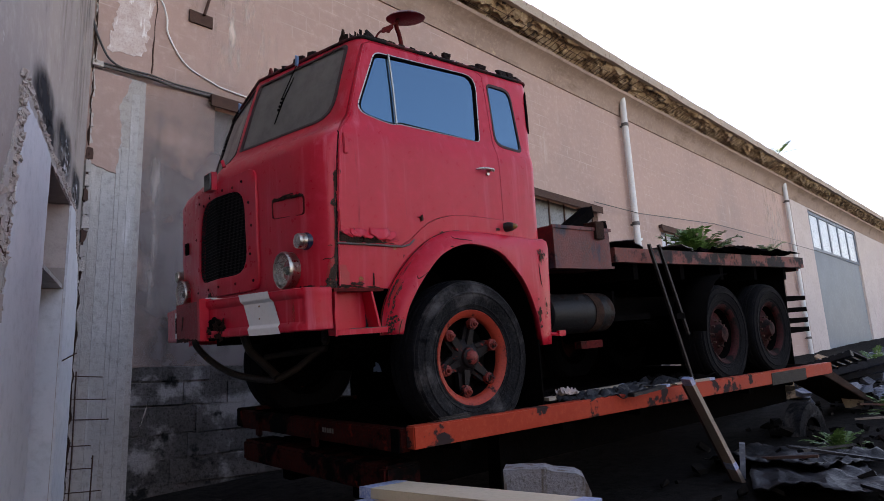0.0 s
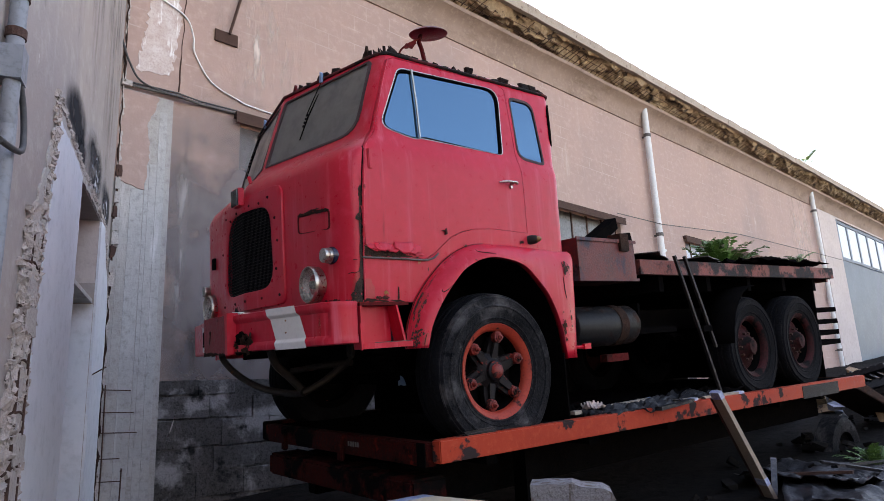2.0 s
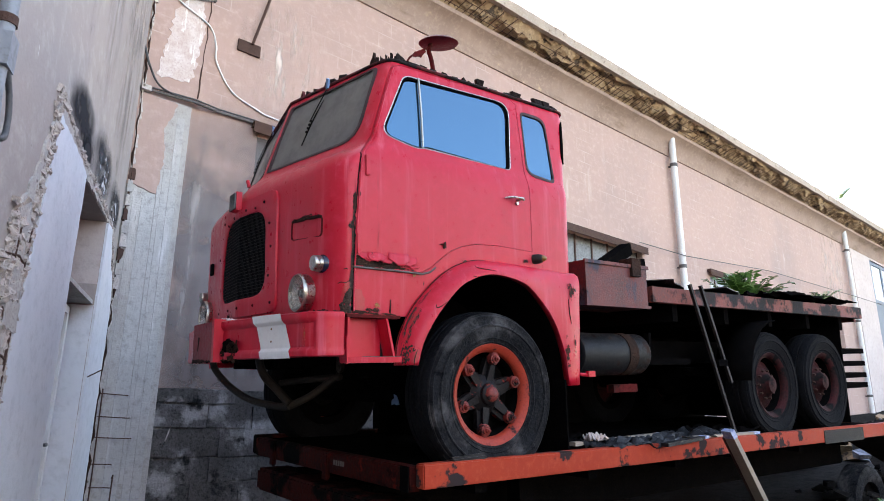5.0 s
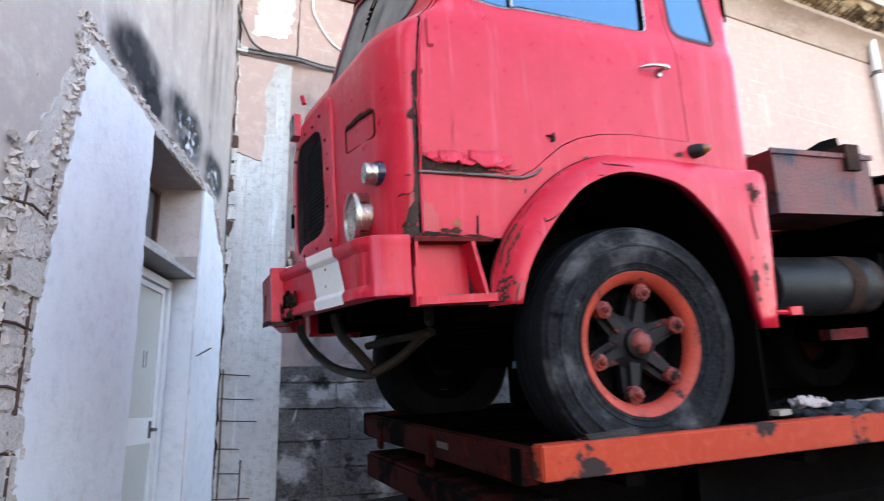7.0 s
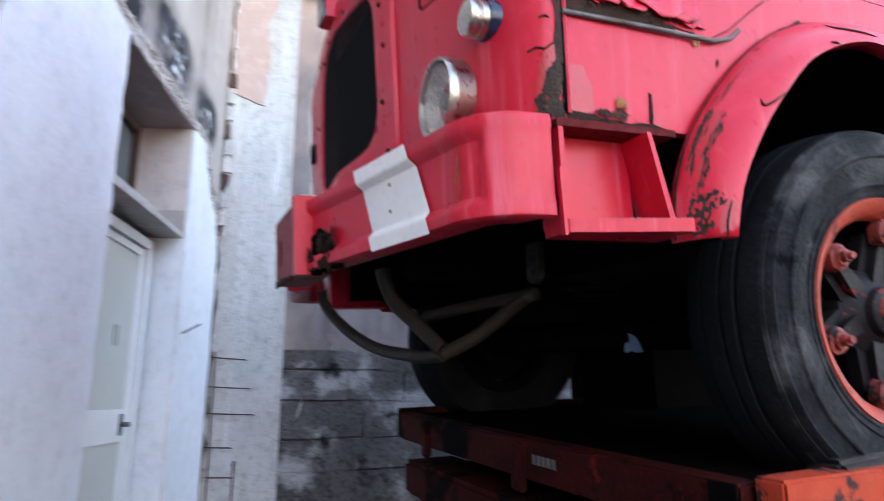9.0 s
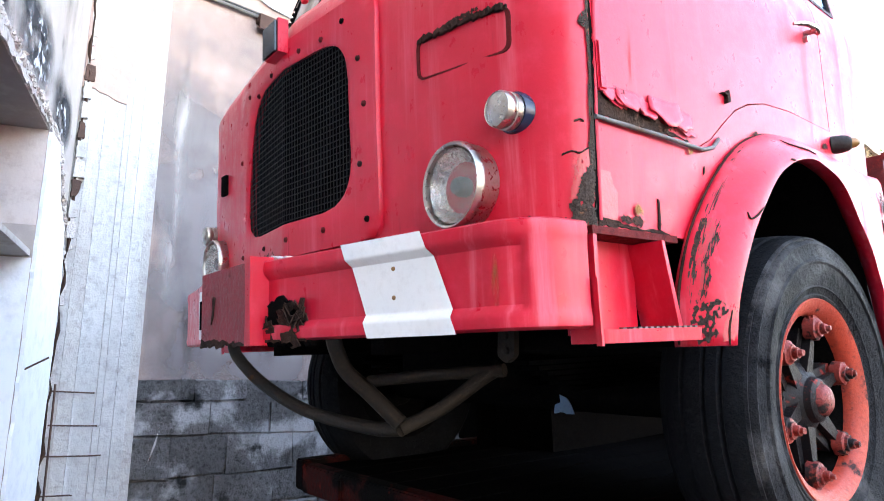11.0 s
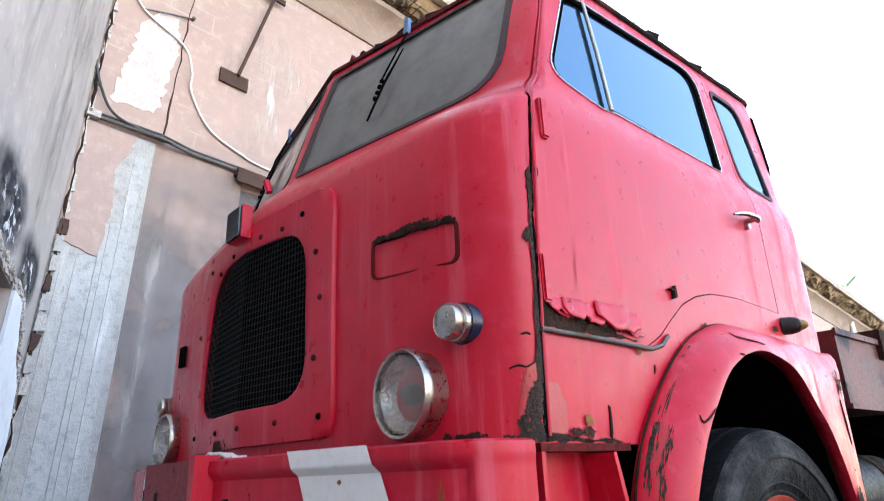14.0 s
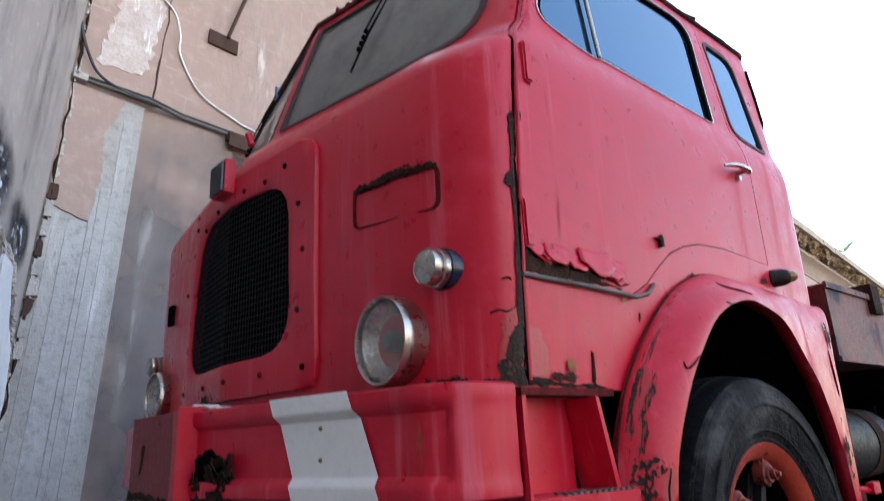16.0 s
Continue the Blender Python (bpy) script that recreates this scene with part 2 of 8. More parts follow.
DUSTGLASS = surf("dust_caked_windscreen", [(0.085, 0.086, 0.078), (0.10, 0.10, 0.091), (0.07, 0.071, 0.065)], 0.7, 0.5, 0, 0.0, 60, [((0.125, 0.124, 0.114), 1.2, 0.45, 0.9, (1, 1.5, 0.5))], coat=0.5)
GLASS = glassy("dark_window_glass", (0.008, 0.013, 0.022), 0.02, 1.0)
GLASS.node_tree.nodes["Principled BSDF"].inputs["IOR"].default_value = 2.9  # raised so the panes mirror the sky more strongly
# blue put into the reflection, standing for bluer sky
GLASS.node_tree.nodes["Principled BSDF"].inputs["Specular Tint"].default_value = (0.30, 0.70, 1.0, 1)
LENS = glassy("headlamp_glass", (0.85, 0.86, 0.84), 0.12, 1.0, 0.85)

def stain(name, col, strength=0.9, sc=6.0, lo=0.35, hi=0.65, mode="round", stretch=(1, 1, 1), rough=0.9):
    """A soft-edged stain that thins out towards its rim (round) or towards its foot (down)."""
    m = bpy.data.materials.new(name)
    m.use_nodes = True
    nt = m.node_tree
    b = nt.nodes["Principled BSDF"]
    b.inputs["Base Color"].default_value = (*col, 1)
    b.inputs["Roughness"].default_value = rough
    b.inputs["Specular IOR Level"].default_value = 0.1
    tc = nt.nodes.new("ShaderNodeTexCoord")
    mp = nt.nodes.new("ShaderNodeMapping")
    g = nt.nodes.new("ShaderNodeTexGradient")
    if mode == "round":
        mp.inputs["Location"].default_value, mp.inputs["Scale"].default_value = (-1, 0, -1), (2, 0, 2)
        g.gradient_type = "SPHERICAL"
    else:
        mp.inputs["Rotation"].default_value = (0, radians(90), 0)
        g.gradient_type = "LINEAR"
    nt.links.new(tc.outputs["Generated"], mp.inputs["Vector"])
    nt.links.new(mp.outputs[0], g.inputs["Vector"])
    m2 = nt.nodes.new("ShaderNodeMapping")
    m2.inputs["Scale"].default_value = stretch
    nt.links.new(tc.outputs["Object"], m2.inputs["Vector"])
    n = nt.nodes.new("ShaderNodeTexNoise")
    n.inputs["Scale"].default_value, n.inputs["Detail"].default_value = sc, 8
    nt.links.new(m2.outputs[0], n.inputs["Vector"])
    r = nt.nodes.new("ShaderNodeMapRange")
    r.interpolation_type = "SMOOTHSTEP"
    r.inputs["From Min"].default_value, r.inputs["From Max"].default_value = lo, hi
    nt.links.new(n.outputs["Fac"], r.inputs["Value"])
    k = nt.nodes.new("ShaderNodeMath")
    k.operation = "MULTIPLY"
    nt.links.new(g.outputs["Fac"], k.inputs[0])
    nt.links.new(r.outputs[0], k.inputs[1])
    k2 = nt.nodes.new("ShaderNodeMath")
    k2.operation, k2.use_clamp = "MULTIPLY", True
    nt.links.new(k.outputs[0], k2.inputs[0])
    k2.inputs[1].default_value = 2.2 * strength
    nt.links.new(k2.outputs[0], b.inputs["Alpha"])
    return m



def chip(name, cols, axis, thr=0.66, sc=26.0, rag=1.3):
    """Bare metal showing through chipped paint: a crisp, broken outline, densest in the middle. The axis is the flat one."""
    m = surf(name, cols, 14, 0.9, 0, 0.8, 60, spec=0.12)
    nt = m.node_tree
    tc, mp, g = (nt.nodes.new("ShaderNode" + k) for k in ("TexCoord", "Mapping", "TexGradient"))
    lo, s_ = [-1.0] * 3, [2.0] * 3
    lo[axis] = s_[axis] = 0.0
    mp.inputs["Location"].default_value, mp.inputs["Scale"].default_value = lo, s_
    g.gradient_type = "SPHERICAL"
    nt.links.new(tc.outputs["Generated"], mp.inputs["Vector"])
    nt.links.new(mp.outputs[0], g.inputs["Vector"])
    n = nt.nodes.new("ShaderNodeTexNoise")
    n.inputs["Scale"].default_value, n.inputs["Detail"].default_value, n.inputs["Roughness"].default_value = sc, 8, 0.62
    nt.links.new(tc.outputs["Object"], n.inputs["Vector"])
    k = nt.nodes.new("ShaderNodeMath")
    k.operation = "MULTIPLY_ADD"
    nt.links.new(n.outputs["Fac"], k.inputs[0])
    k.inputs[1].default_value, k.inputs[2].default_value = 2 * rag, -rag
    k2 = nt.nodes.new("ShaderNodeMath")
    k2.operation = "ADD"
    nt.links.new(k.outputs[0], k2.inputs[0])
    nt.links.new(g.outputs["Fac"], k2.inputs[1])
    r = nt.nodes.new("ShaderNodeMapRange")
    r.inputs["From Min"].default_value, r.inputs["From Max"].default_value = thr, thr + 0.03
    nt.links.new(k2.outputs[0], r.inputs["Value"])
    nt.links.new(r.outputs[0], nt.nodes["Principled BSDF"].inputs["Alpha"])
    return m


RUSTY = [(0.030, 0.018, 0.015), (0.085, 0.034, 0.024), (0.012, 0.009, 0.008)]
CHIP_SIDE, CHIP_FRONT = chip("chipped_to_rust_side", RUSTY, 1), chip("chipped_to_rust_front", RUSTY, 0)
OCHRE_SIDE = chip("ochre_rust_bloom", [(0.34, 0.15, 0.05), (0.42, 0.22, 0.10), (0.2, 0.08, 0.04)], 1, 0.7, 30)
BROWNRUST = surf("scabby_brown_rust", [(0.040, 0.030, 0.026), (0.085, 0.058, 0.046), (0.016, 0.012, 0.011)], 16, 0.9, 0, 1.0, 55, [((0.22, 0.10, 0.05), 18, 0.60, 0.68, (1, 1, 1)), ((0.13, 0.115, 0.105), 9, 0.62, 0.72, (1, 1, 1))], spec=0.1)
FRESH = surf("fresh_red_underpaint", [(0.42, 0.009, 0.016), (0.36, 0.007, 0.012), (0.47, 0.014, 0.024)], 6, 0.4, 0, 0.1, 60)
HEADGLASS = glassy("fluted_lamp_glass", (0.40, 0.41, 0.37), 0.05, 0.22)
_nt = HEADGLASS.node_tree
_w, _b, _tc = _nt.nodes.new("ShaderNodeTexWave"), _nt.nodes.new("ShaderNodeBump"), _nt.nodes.new("ShaderNodeTexCoord")
_w.bands_direction, _w.inputs["Scale"].default_value, _w.inputs["Distortion"].default_value = "Y", 22, 0.6
_b.inputs["Strength"].default_value = 0.6
_nt.links.new(_tc.outputs["Object"], _w.inputs["Vector"])
_nt.links.new(_w.outputs["Fac"], _b.inputs["Height"])
_nt.links.new(_b.outputs[0], _nt.nodes["Principled BSDF"].inputs["Normal"])



def ghost_joints(m, col, amount):
    """Faint lighter lines where the blocks' joints show through a plaster on an upright wall along x."""
    nt = m.node_tree
    b = nt.nodes["Principled BSDF"]
    tc, sp, cb, br, n = (nt.nodes.new("ShaderNode" + k) for k in ("TexCoord", "SeparateXYZ", "CombineXYZ", "TexBrick", "TexNoise"))
    nt.links.new(tc.outputs["Object"], sp.inputs[0])
    nt.links.new(sp.outputs["X"], cb.inputs["X"])
    nt.links.new(sp.outputs["Z"], cb.inputs["Y"])
    nt.links.new(cb.outputs[0], br.inputs["Vector"])
    br.inputs["Color1"].default_value = br.inputs["Color2"].default_value = (0, 0, 0, 1)
    br.inputs["Mortar"].default_value = (1, 1, 1, 1)
    for key, v in (("Scale", 1.0), ("Mortar Size", 0.012), ("Mortar Smooth", 0.6), ("Brick Width", 0.52), ("Row Height", 0.27)):
        br.inputs[key].default_value = v
    n.inputs["Scale"].default_value, n.inputs["Detail"].default_value = 1.6, 6
    nt.links.new(tc.outputs["Object"], n.inputs["Vector"])
    r, k, x = nt.nodes.new("ShaderNodeMapRange"), nt.nodes.new("ShaderNodeMath"), nt.nodes.new("ShaderNodeMix")
    r.inputs["From Min"].default_value, r.inputs["From Max"].default_value, r.inputs["To Max"].default_value = 0.48, 0.66, amount
    nt.links.new(n.outputs["Fac"], r.inputs["Value"])
    k.operation = "MULTIPLY"
    nt.links.new(br.outputs["Color"], k.inputs[0])
    nt.links.new(r.outputs[0], k.inputs[1])
    x.data_type = "RGBA"
    nt.links.new(k.outputs[0], x.inputs["Factor"])
    nt.links.new(b.inputs["Base Color"].links[0].from_socket, x.inputs["A"])
    x.inputs["B"].default_value = (*col, 1)
    nt.links.new(x.outputs["Result"], b.inputs["Base Color"])


ghost_joints(PINK, (0.60, 0.50, 0.44), 0.42)

# ---- tools for building ----


def part(name, bm, material, parent=None, label="", smooth=0.0, bevel=0.0):
    """Links a bmesh as one mesh object under a thing or a part."""
    if bevel:
        edges = [e for e in bm.edges if len(e.link_faces) == 2 and e.calc_face_angle(0) > 0.6]
        bmesh.ops.bevel(bm, geom=edges, offset=bevel, segments=2, affect="EDGES", clamp_overlap=True)
    bmesh.ops.recalc_face_normals(bm, faces=bm.faces)
    me = bpy.data.meshes.new(name)
    bm.to_mesh(me)
    bm.free()
    for mt in material if isinstance(material, (list, tuple)) else (material,):
        me.materials.append(mt)
    ob = new(name, me)
    if smooth:
        me.shade_smooth()
        me.set_sharp_from_angle(angle=radians(smooth))
    if parent is not None:
        ob.parent = parent
    if label:
        tagged(ob, label)
    return ob


def thing(name, at, label, category, group="", kind=""):
    """An Empty at a thing's base, a world matrix or a place."""
    e = new(name)
    e.empty_display_size = 0.1
    e.matrix_world = at if isinstance(at, Matrix) else Matrix.Translation(at)
    return tagged(e, label, category, group, kind)


def box(bm, x0, x1, y0, y1, z0, z1, m=None, mi=0):
    v = [bm.verts.new(Vector(p)) for p in ((x0, y0, z0), (x1, y0, z0), (x1, y1, z0), (x0, y1, z0), (x0, y0, z1), (x1, y0, z1), (x1, y1, z1), (x0, y1, z1))]
    if m is not None:
        for a in v:
            a.co = m @ a.co
    for f in ((0, 3, 2, 1), (4, 5, 6, 7), (0, 1, 5, 4), (1, 2, 6, 5), (2, 3, 7, 6), (3, 0, 4, 7)):
        bm.faces.new([v[i] for i in f]).material_index = mi
    return v


def prism(bm, outline, axis, lo, hi):
    """An outline of two coordinates, drawn out along the third axis (0 x, 1 y, 2 z)."""
    def place(p, w):
        c = list(p)
        c.insert(axis, w)
        return bm.verts.new(c)
    a = [place(p, lo) for p in outline]
    b = [place(p, hi) for p in outline]
    bm.faces.new(a)
    bm.faces.new(b[::-1])
    for i in range(len(a)):
        j = (i + 1) % len(a)
        bm.faces.new((a[i], b[i], b[j], a[j]))


def tube(bm, pts, r, n=8, caps=True):
    """A round bar along a line of points."""
    pts = [Vector(p) for p in pts]
    rings = []
    side = None
    for i, p in enumerate(pts):
        d = (pts[min(i + 1, len(pts) - 1)] - pts[max(i - 1, 0)]).normalized()
        if side is None:
            side = d.orthogonal().normalized()
        side = (side - d * side.dot(d)).normalized()
        up = d.cross(side)
        rr = r[i] if isinstance(r, (list, tuple)) else r
        rings.append([bm.verts.new(p + rr * (math.cos(k * math.tau / n) * side + math.sin(k * math.tau / n) * up)) for k in range(n)])
    for a, b in zip(rings, rings[1:]):
        for k in range(n):
            bm.faces.new((a[k], a[(k + 1) % n], b[(k + 1) % n], b[k]))
    if caps:
        bm.faces.new(rings[0][::-1])
        bm.faces.new(rings[-1])


def spline(pts, n=8):
    """Points along a smooth line through the given ones."""
    p = [Vector(q) for q in pts]
    out = []
    for i in range(len(p) - 1):
        a, b, c, d = p[max(i - 1, 0)], p[i], p[i + 1], p[min(i + 2, len(p) - 1)]
        for k in range(n):
            t = k / n
            out.append(0.5 * (2 * b + (c - a) * t + (2 * a - 5 * b + 4 * c - d) * t * t + (3 * b - a - 3 * c + d) * t ** 3))
    return out + [p[-1]]


def turned(bm, profile, m, n=40, close=True):
    """A profile of (radius, along) turned round an axis: m maps its z axis to the place."""
    rings = [[bm.verts.new(m @ Vector((r * math.cos(k * math.tau / n), r * math.sin(k * math.tau / n), w))) for k in range(n)] for r, w in profile]
    for a, b in zip(rings, rings[1:] + ([rings[0]] if close else [])):
        for k in range(n):
            bm.faces.new((a[k], a[(k + 1) % n], b[(k + 1) % n], b[k]))
    if not close:
        bm.faces.new(rings[0][::-1])
        bm.faces.new(rings[-1])


def rounded(pts, r, n=4):
    """An outline with its corners rounded."""
    out = []
    for i, p in enumerate(pts):
        p, a, b = Vector(p), Vector(pts[i - 1]), Vector(pts[(i + 1) % len(pts)])
        q = r if not isinstance(r, (list, tuple)) else r[i]
        q = min(q, 0.45 * (a - p).length, 0.45 * (b - p).length)
        s, e = p + (a - p).normalized() * q, p + (b - p).normalized() * q
        for k in range(n + 1):
            t = k / n
            out.append(tuple((1 - t) ** 2 * s + 2 * t * (1 - t) * p + t * t * e))
    return out


def carve(ob, outlines, keep="DIFFERENCE"):
    """Cuts closed bmeshes out of an object's mesh (or keeps what lies in them)."""
    for bm in outlines:
        bmesh.ops.recalc_face_normals(bm, faces=bm.faces)
        me = bpy.data.meshes.new("cutter")
        bm.to_mesh(me)
        bm.free()
        c = new("cutter", me)
        md = ob.modifiers.new("cut", "BOOLEAN")
        md.operation, md.object, md.solver = keep, c, "EXACT"
        bpy.context.view_layer.update()
        c.matrix_world = ob.matrix_world
        dg = bpy.context.evaluated_depsgraph_get()
        dg.update()
        made = bpy.data.meshes.new_from_object(ob.evaluated_get(dg), preserve_all_data_layers=True, depsgraph=dg)
        ob.modifiers.remove(md)
        old = ob.data
        ob.data = made
        bpy.data.meshes.remove(old)
        bpy.data.objects.remove(c)
        bpy.data.meshes.remove(me)
    return ob


def solid(outline, axis, lo, hi):
    bm = bmesh.new()
    prism(bm, outline, axis, lo, hi)
    return bm


def ragged(bm, outline, axis, at, thick, seed, wob=0.02, step=0.03):
    """A torn, uneven patch: an outline roughened and given a little thickness."""
    rnd = random.Random(seed)
    pts = []
    for i, p in enumerate(outline):
        a, b = Vector(p), Vector(outline[(i + 1) % len(outline)])
        k = max(1, int((b - a).length / step))
        pts += [a.lerp(b, j / k) + Vector((rnd.uniform(-wob, wob), rnd.uniform(-wob, wob))) for j in range(k)]
    prism(bm, [tuple(p) for p in pts], axis, at, at + thick)


# the truck's and trailer's own frame: they stand nose-down on the sloping yard
TRUCK = Matrix(((0.99488, 0.06978, -0.07306, -2.2487), (-0.07332, 0.9962, -0.04698, 0.4226), (0.0695, 0.0521, 0.99622, -0.333), (0, 0, 0, 1)))
YC = 4.32  # the truck's middle line


def torn(place, outline, seed, n=44, wob=0.05, fine=7.0, gaps=-0.42):
    """A patch of broken outline on a curved skin: place(u, v) gives the point, the outline is in u and v."""
    bm = bmesh.new()
    us, vs = [p[0] for p in outline], [p[1] for p in outline]
    u0, v0, du, dv = min(us), min(vs), max(us) - min(us), max(vs) - min(vs)

    def inside(a, b):
        w = Vector((a * fine + seed, b * fine, seed * 0.37))
        a, b = a + wob * (noise.noise(w) + 0.6 * noise.noise(w * 3.1)), b + wob * (noise.noise(w + Vector((9, 4, 2))) + 0.6 * noise.noise(w * 2.7))
        hit_ = False
        for (ua, va), (ub, vb) in zip(outline, outline[1:] + outline[:1]):
            ua, ub, va, vb = (ua - u0) / du, (ub - u0) / du, (va - v0) / dv, (vb - v0) / dv
            if (va > b) != (vb > b) and a < ua + (b - va) * (ub - ua) / (vb - va):
                hit_ = not hit_
        return hit_ and noise.noise(w * 1.7 + Vector((3, 1, 7))) > gaps

    grid = {}
    for i in range(n):
        for j in range(n):
            if inside((i + 0.5) / n, (j + 0.5) / n):
                q = []
                for a, b in ((i, j), (i + 1, j), (i + 1, j + 1), (i, j + 1)):
                    if (a, b) not in grid:
                        grid[a, b] = bm.verts.new(place(u0 + du * a / n, v0 + dv * b / n))
                    q.append(grid[a, b])
                bm.faces.new(q)
    return bm


def in_truck_frame(name, base, label, category, group=""):
    """A thing whose parts are drawn in the truck's frame."""
    return thing(name, TRUCK @ Matrix.Translation(base), label, category, group), Vector(base)


def hang(ob, base):
    ob.location = -base
    return ob


# ---- ground ----


def ground_z(x, y):
    return 0.068 * (min(max(x, -8), 40) + 0.9) + 0.02 * (min(max(y, -6), 9) - 6)


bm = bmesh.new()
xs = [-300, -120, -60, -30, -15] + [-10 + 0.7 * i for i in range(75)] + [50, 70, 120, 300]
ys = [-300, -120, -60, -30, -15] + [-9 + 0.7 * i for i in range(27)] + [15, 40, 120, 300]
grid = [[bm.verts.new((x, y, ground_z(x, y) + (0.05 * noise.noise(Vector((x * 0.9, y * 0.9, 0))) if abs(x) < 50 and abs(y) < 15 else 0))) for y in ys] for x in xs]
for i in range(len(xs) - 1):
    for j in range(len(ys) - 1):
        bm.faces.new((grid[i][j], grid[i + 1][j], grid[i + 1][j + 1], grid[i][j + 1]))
tagged(part("ground", bm, GROUND, smooth=60), "dusty yard ground, darkened for shade, strewn with dirt", "ground", kind="structure")

# ---- warehouse: long back wall along x, its face at y = 8.1 ----
WALL_Y, EAVE, COVE_Z = 8.1, 8.9, 8.24
OPEN = [(1.35, 4.6), (7.6, 11.2), (14.45, 24.2)]  # strip windows under their lintels, top at 5.32
bm = bmesh.new()
edges = [-0.6] + [v for o in OPEN for v in o] + [26.3]
for i in range(len(edges) - 1):
    a, b = edges[i], edges[i + 1]
    if i % 2:
        box(bm, a, b, WALL_Y, WALL_Y + 0.4, -2, 3.9)
        box(bm, a, b, WALL_Y, WALL_Y + 0.4, 5.34, 9.3)
    else:
        box(bm, a, b, WALL_Y, WALL_Y + 0.4, -2, 9.3)
tagged(part("wall_north", bm, PINK), "tall faded pink plaster warehouse wall, stained and patched", "wall", kind="structure")
bm = bmesh.new()
box(bm, 26.3, 28.5, WALL_Y - 0.02, WALL_Y + 0.4, -2, 9.3)
box(bm, 36.2, 60, WALL_Y - 0.02, WALL_Y + 0.4, -2, 9.3)
box(bm, 28.5, 36.2, WALL_Y - 0.02, WALL_Y + 0.4, 8.15, 9.3)
tagged(part("wall_north_far", bm, PALE), "pale pinkish rendered end of the warehouse wall round a sliding door", "wall", kind="structure")
for n, (a, b) in enumerate(OPEN):
    w = thing("window_%d" % (n + 1), ((a + b) / 2, WALL_Y, 3.9), "long strip window under a rusty lintel, panes dusty white", "window", kind="structure")
    base = Vector(((a + b) / 2, WALL_Y, 3.9))
    bm = bmesh.new()
    box(bm, a - 0.1, b + 0.1, WALL_Y - 0.11, WALL_Y - 0.004, 5.33, 5.41)
    box(bm, a - 0.1, b + 0.1, WALL_Y - 0.11, WALL_Y - 0.09, 5.24, 5.33)
    hang(part("lintel", bm, BROWN, w), base)
    k = max(2, int((b - a) / 0.55))
    for i in range(k):
        x0, x1 = a + (b - a) * i / k, a + (b - a) * (i + 1) / k
        bm = bmesh.new()
        box(bm, x0 + 0.02, x1 - 0.02, WALL_Y + 0.16, WALL_Y + 0.175, 3.95, 5.3)
        hang(part("pane", bm, PANE if n == 2 else DIMPANE, w), base)
        bm = bmesh.new()
        box(bm, x1 - 0.02, x1 + 0.02, WALL_Y + 0.14, WALL_Y + 0.2, 3.92, 5.32)
        hang(part("bar", bm, BROWN, w), base)

# pilaster beside the inner corner: board-marked concrete below, plaster scraps above
bm = bmesh.new()
box(bm, -0.3, 0.37, 8.0, WALL_Y, -1, 5.3)
pil = tagged(part("pilaster", bm, CONCRETE), "board-marked grey concrete pilaster with spalled edge and bare bars", "pilaster", kind="structure")
bm = bmesh.new()
box(bm, -0.3, 0.5, 8.0, WALL_Y, 5.42, 8.9)
tagged(part("pilaster_upper", bm, PINK), "pink plastered upper pilaster with whitish scrapes", "pilaster", kind="structure")
rnd = random.Random(4)
for x0, x1, z0, z1 in ((-0.2, -0.10, -0.6, 4.04), (-0.095, 0.055, -0.6, 4.0), (0.065, 0.11, 0.6, 4.5), (0.115, 0.20, 0.2, 4.36), (0.205, 0.30, 0.0, 5.1)):
    bm = bmesh.new()
    box(bm, x0, x1, 7.995 - rnd.uniform(0, 0.003), 8.0, z0, z1)
    part("board_mark", bm, LIME if x0 > -0.15 else CONCRETE, pil, bevel=0.002)
bm = bmesh.new()
ragged(bm, [(-0.3, 4.05), (-0.2, 4.06), (0.06, 4.0), (0.1, 4.5), (0.06, 4.9), (0.2, 5.28), (-0.3, 5.28)], 1, 7.982, 0.018, 5, 0.012, 0.05)
part("plaster_scrap", bm, PINK, pil, "remnant of pink plaster")
bm = bmesh.new()
rnd = random.Random(9)
z = -0.5
while z < 8.5:
    h = rnd.uniform(0.05, 0.16)
    w = rnd.uniform(0.015, 0.05)
    ragged(bm, [(-0.275, z), (-0.275 + w, z + 0.01), (-0.27 + w * 0.6, z + h), (-0.275, z + h)], 1, 7.97, 0.03, int(z * 100) + 99, 0.008, 0.03)
    z += h + rnd.choice((0, 0, 0.02))
part("spalled_edge", bm, ROUGH, pil, "crumbling concrete arris")
bm = bmesh.new()
rc_ = random.Random(31)
tube(bm, [(-0.268 + rc_.uniform(-0.012, 0.012), 7.972, -0.5 + 0.09 * k) for k in range(101)], [rc_.choice((0.004, 0.007, 0.010, 0.016)) for k in range(101)], 5)
part("corner_crack", bm, RUST, pil, "dark open joint in the corner of the walls")
for k in range(9):
    z0 = 2.75 + 0.17 * k + rc_.uniform(-0.01, 0.01)
    bm = bmesh.new()
    ragged(bm, [(-0.285, z0), (-0.225 + rc_.uniform(-0.02, 0.02), z0 + 0.01), (-0.23 + rc_.uniform(-0.02, 0.02), z0 + 0.14), (-0.285, z0 + 0.145)], 1, 7.95 + rc_.uniform(0, 0.015), 0.05, 500 + k, 0.005, 0.03)
    part("brick", bm, (ROUGH, CONCRETE, BROWN)[k % 3], pil)
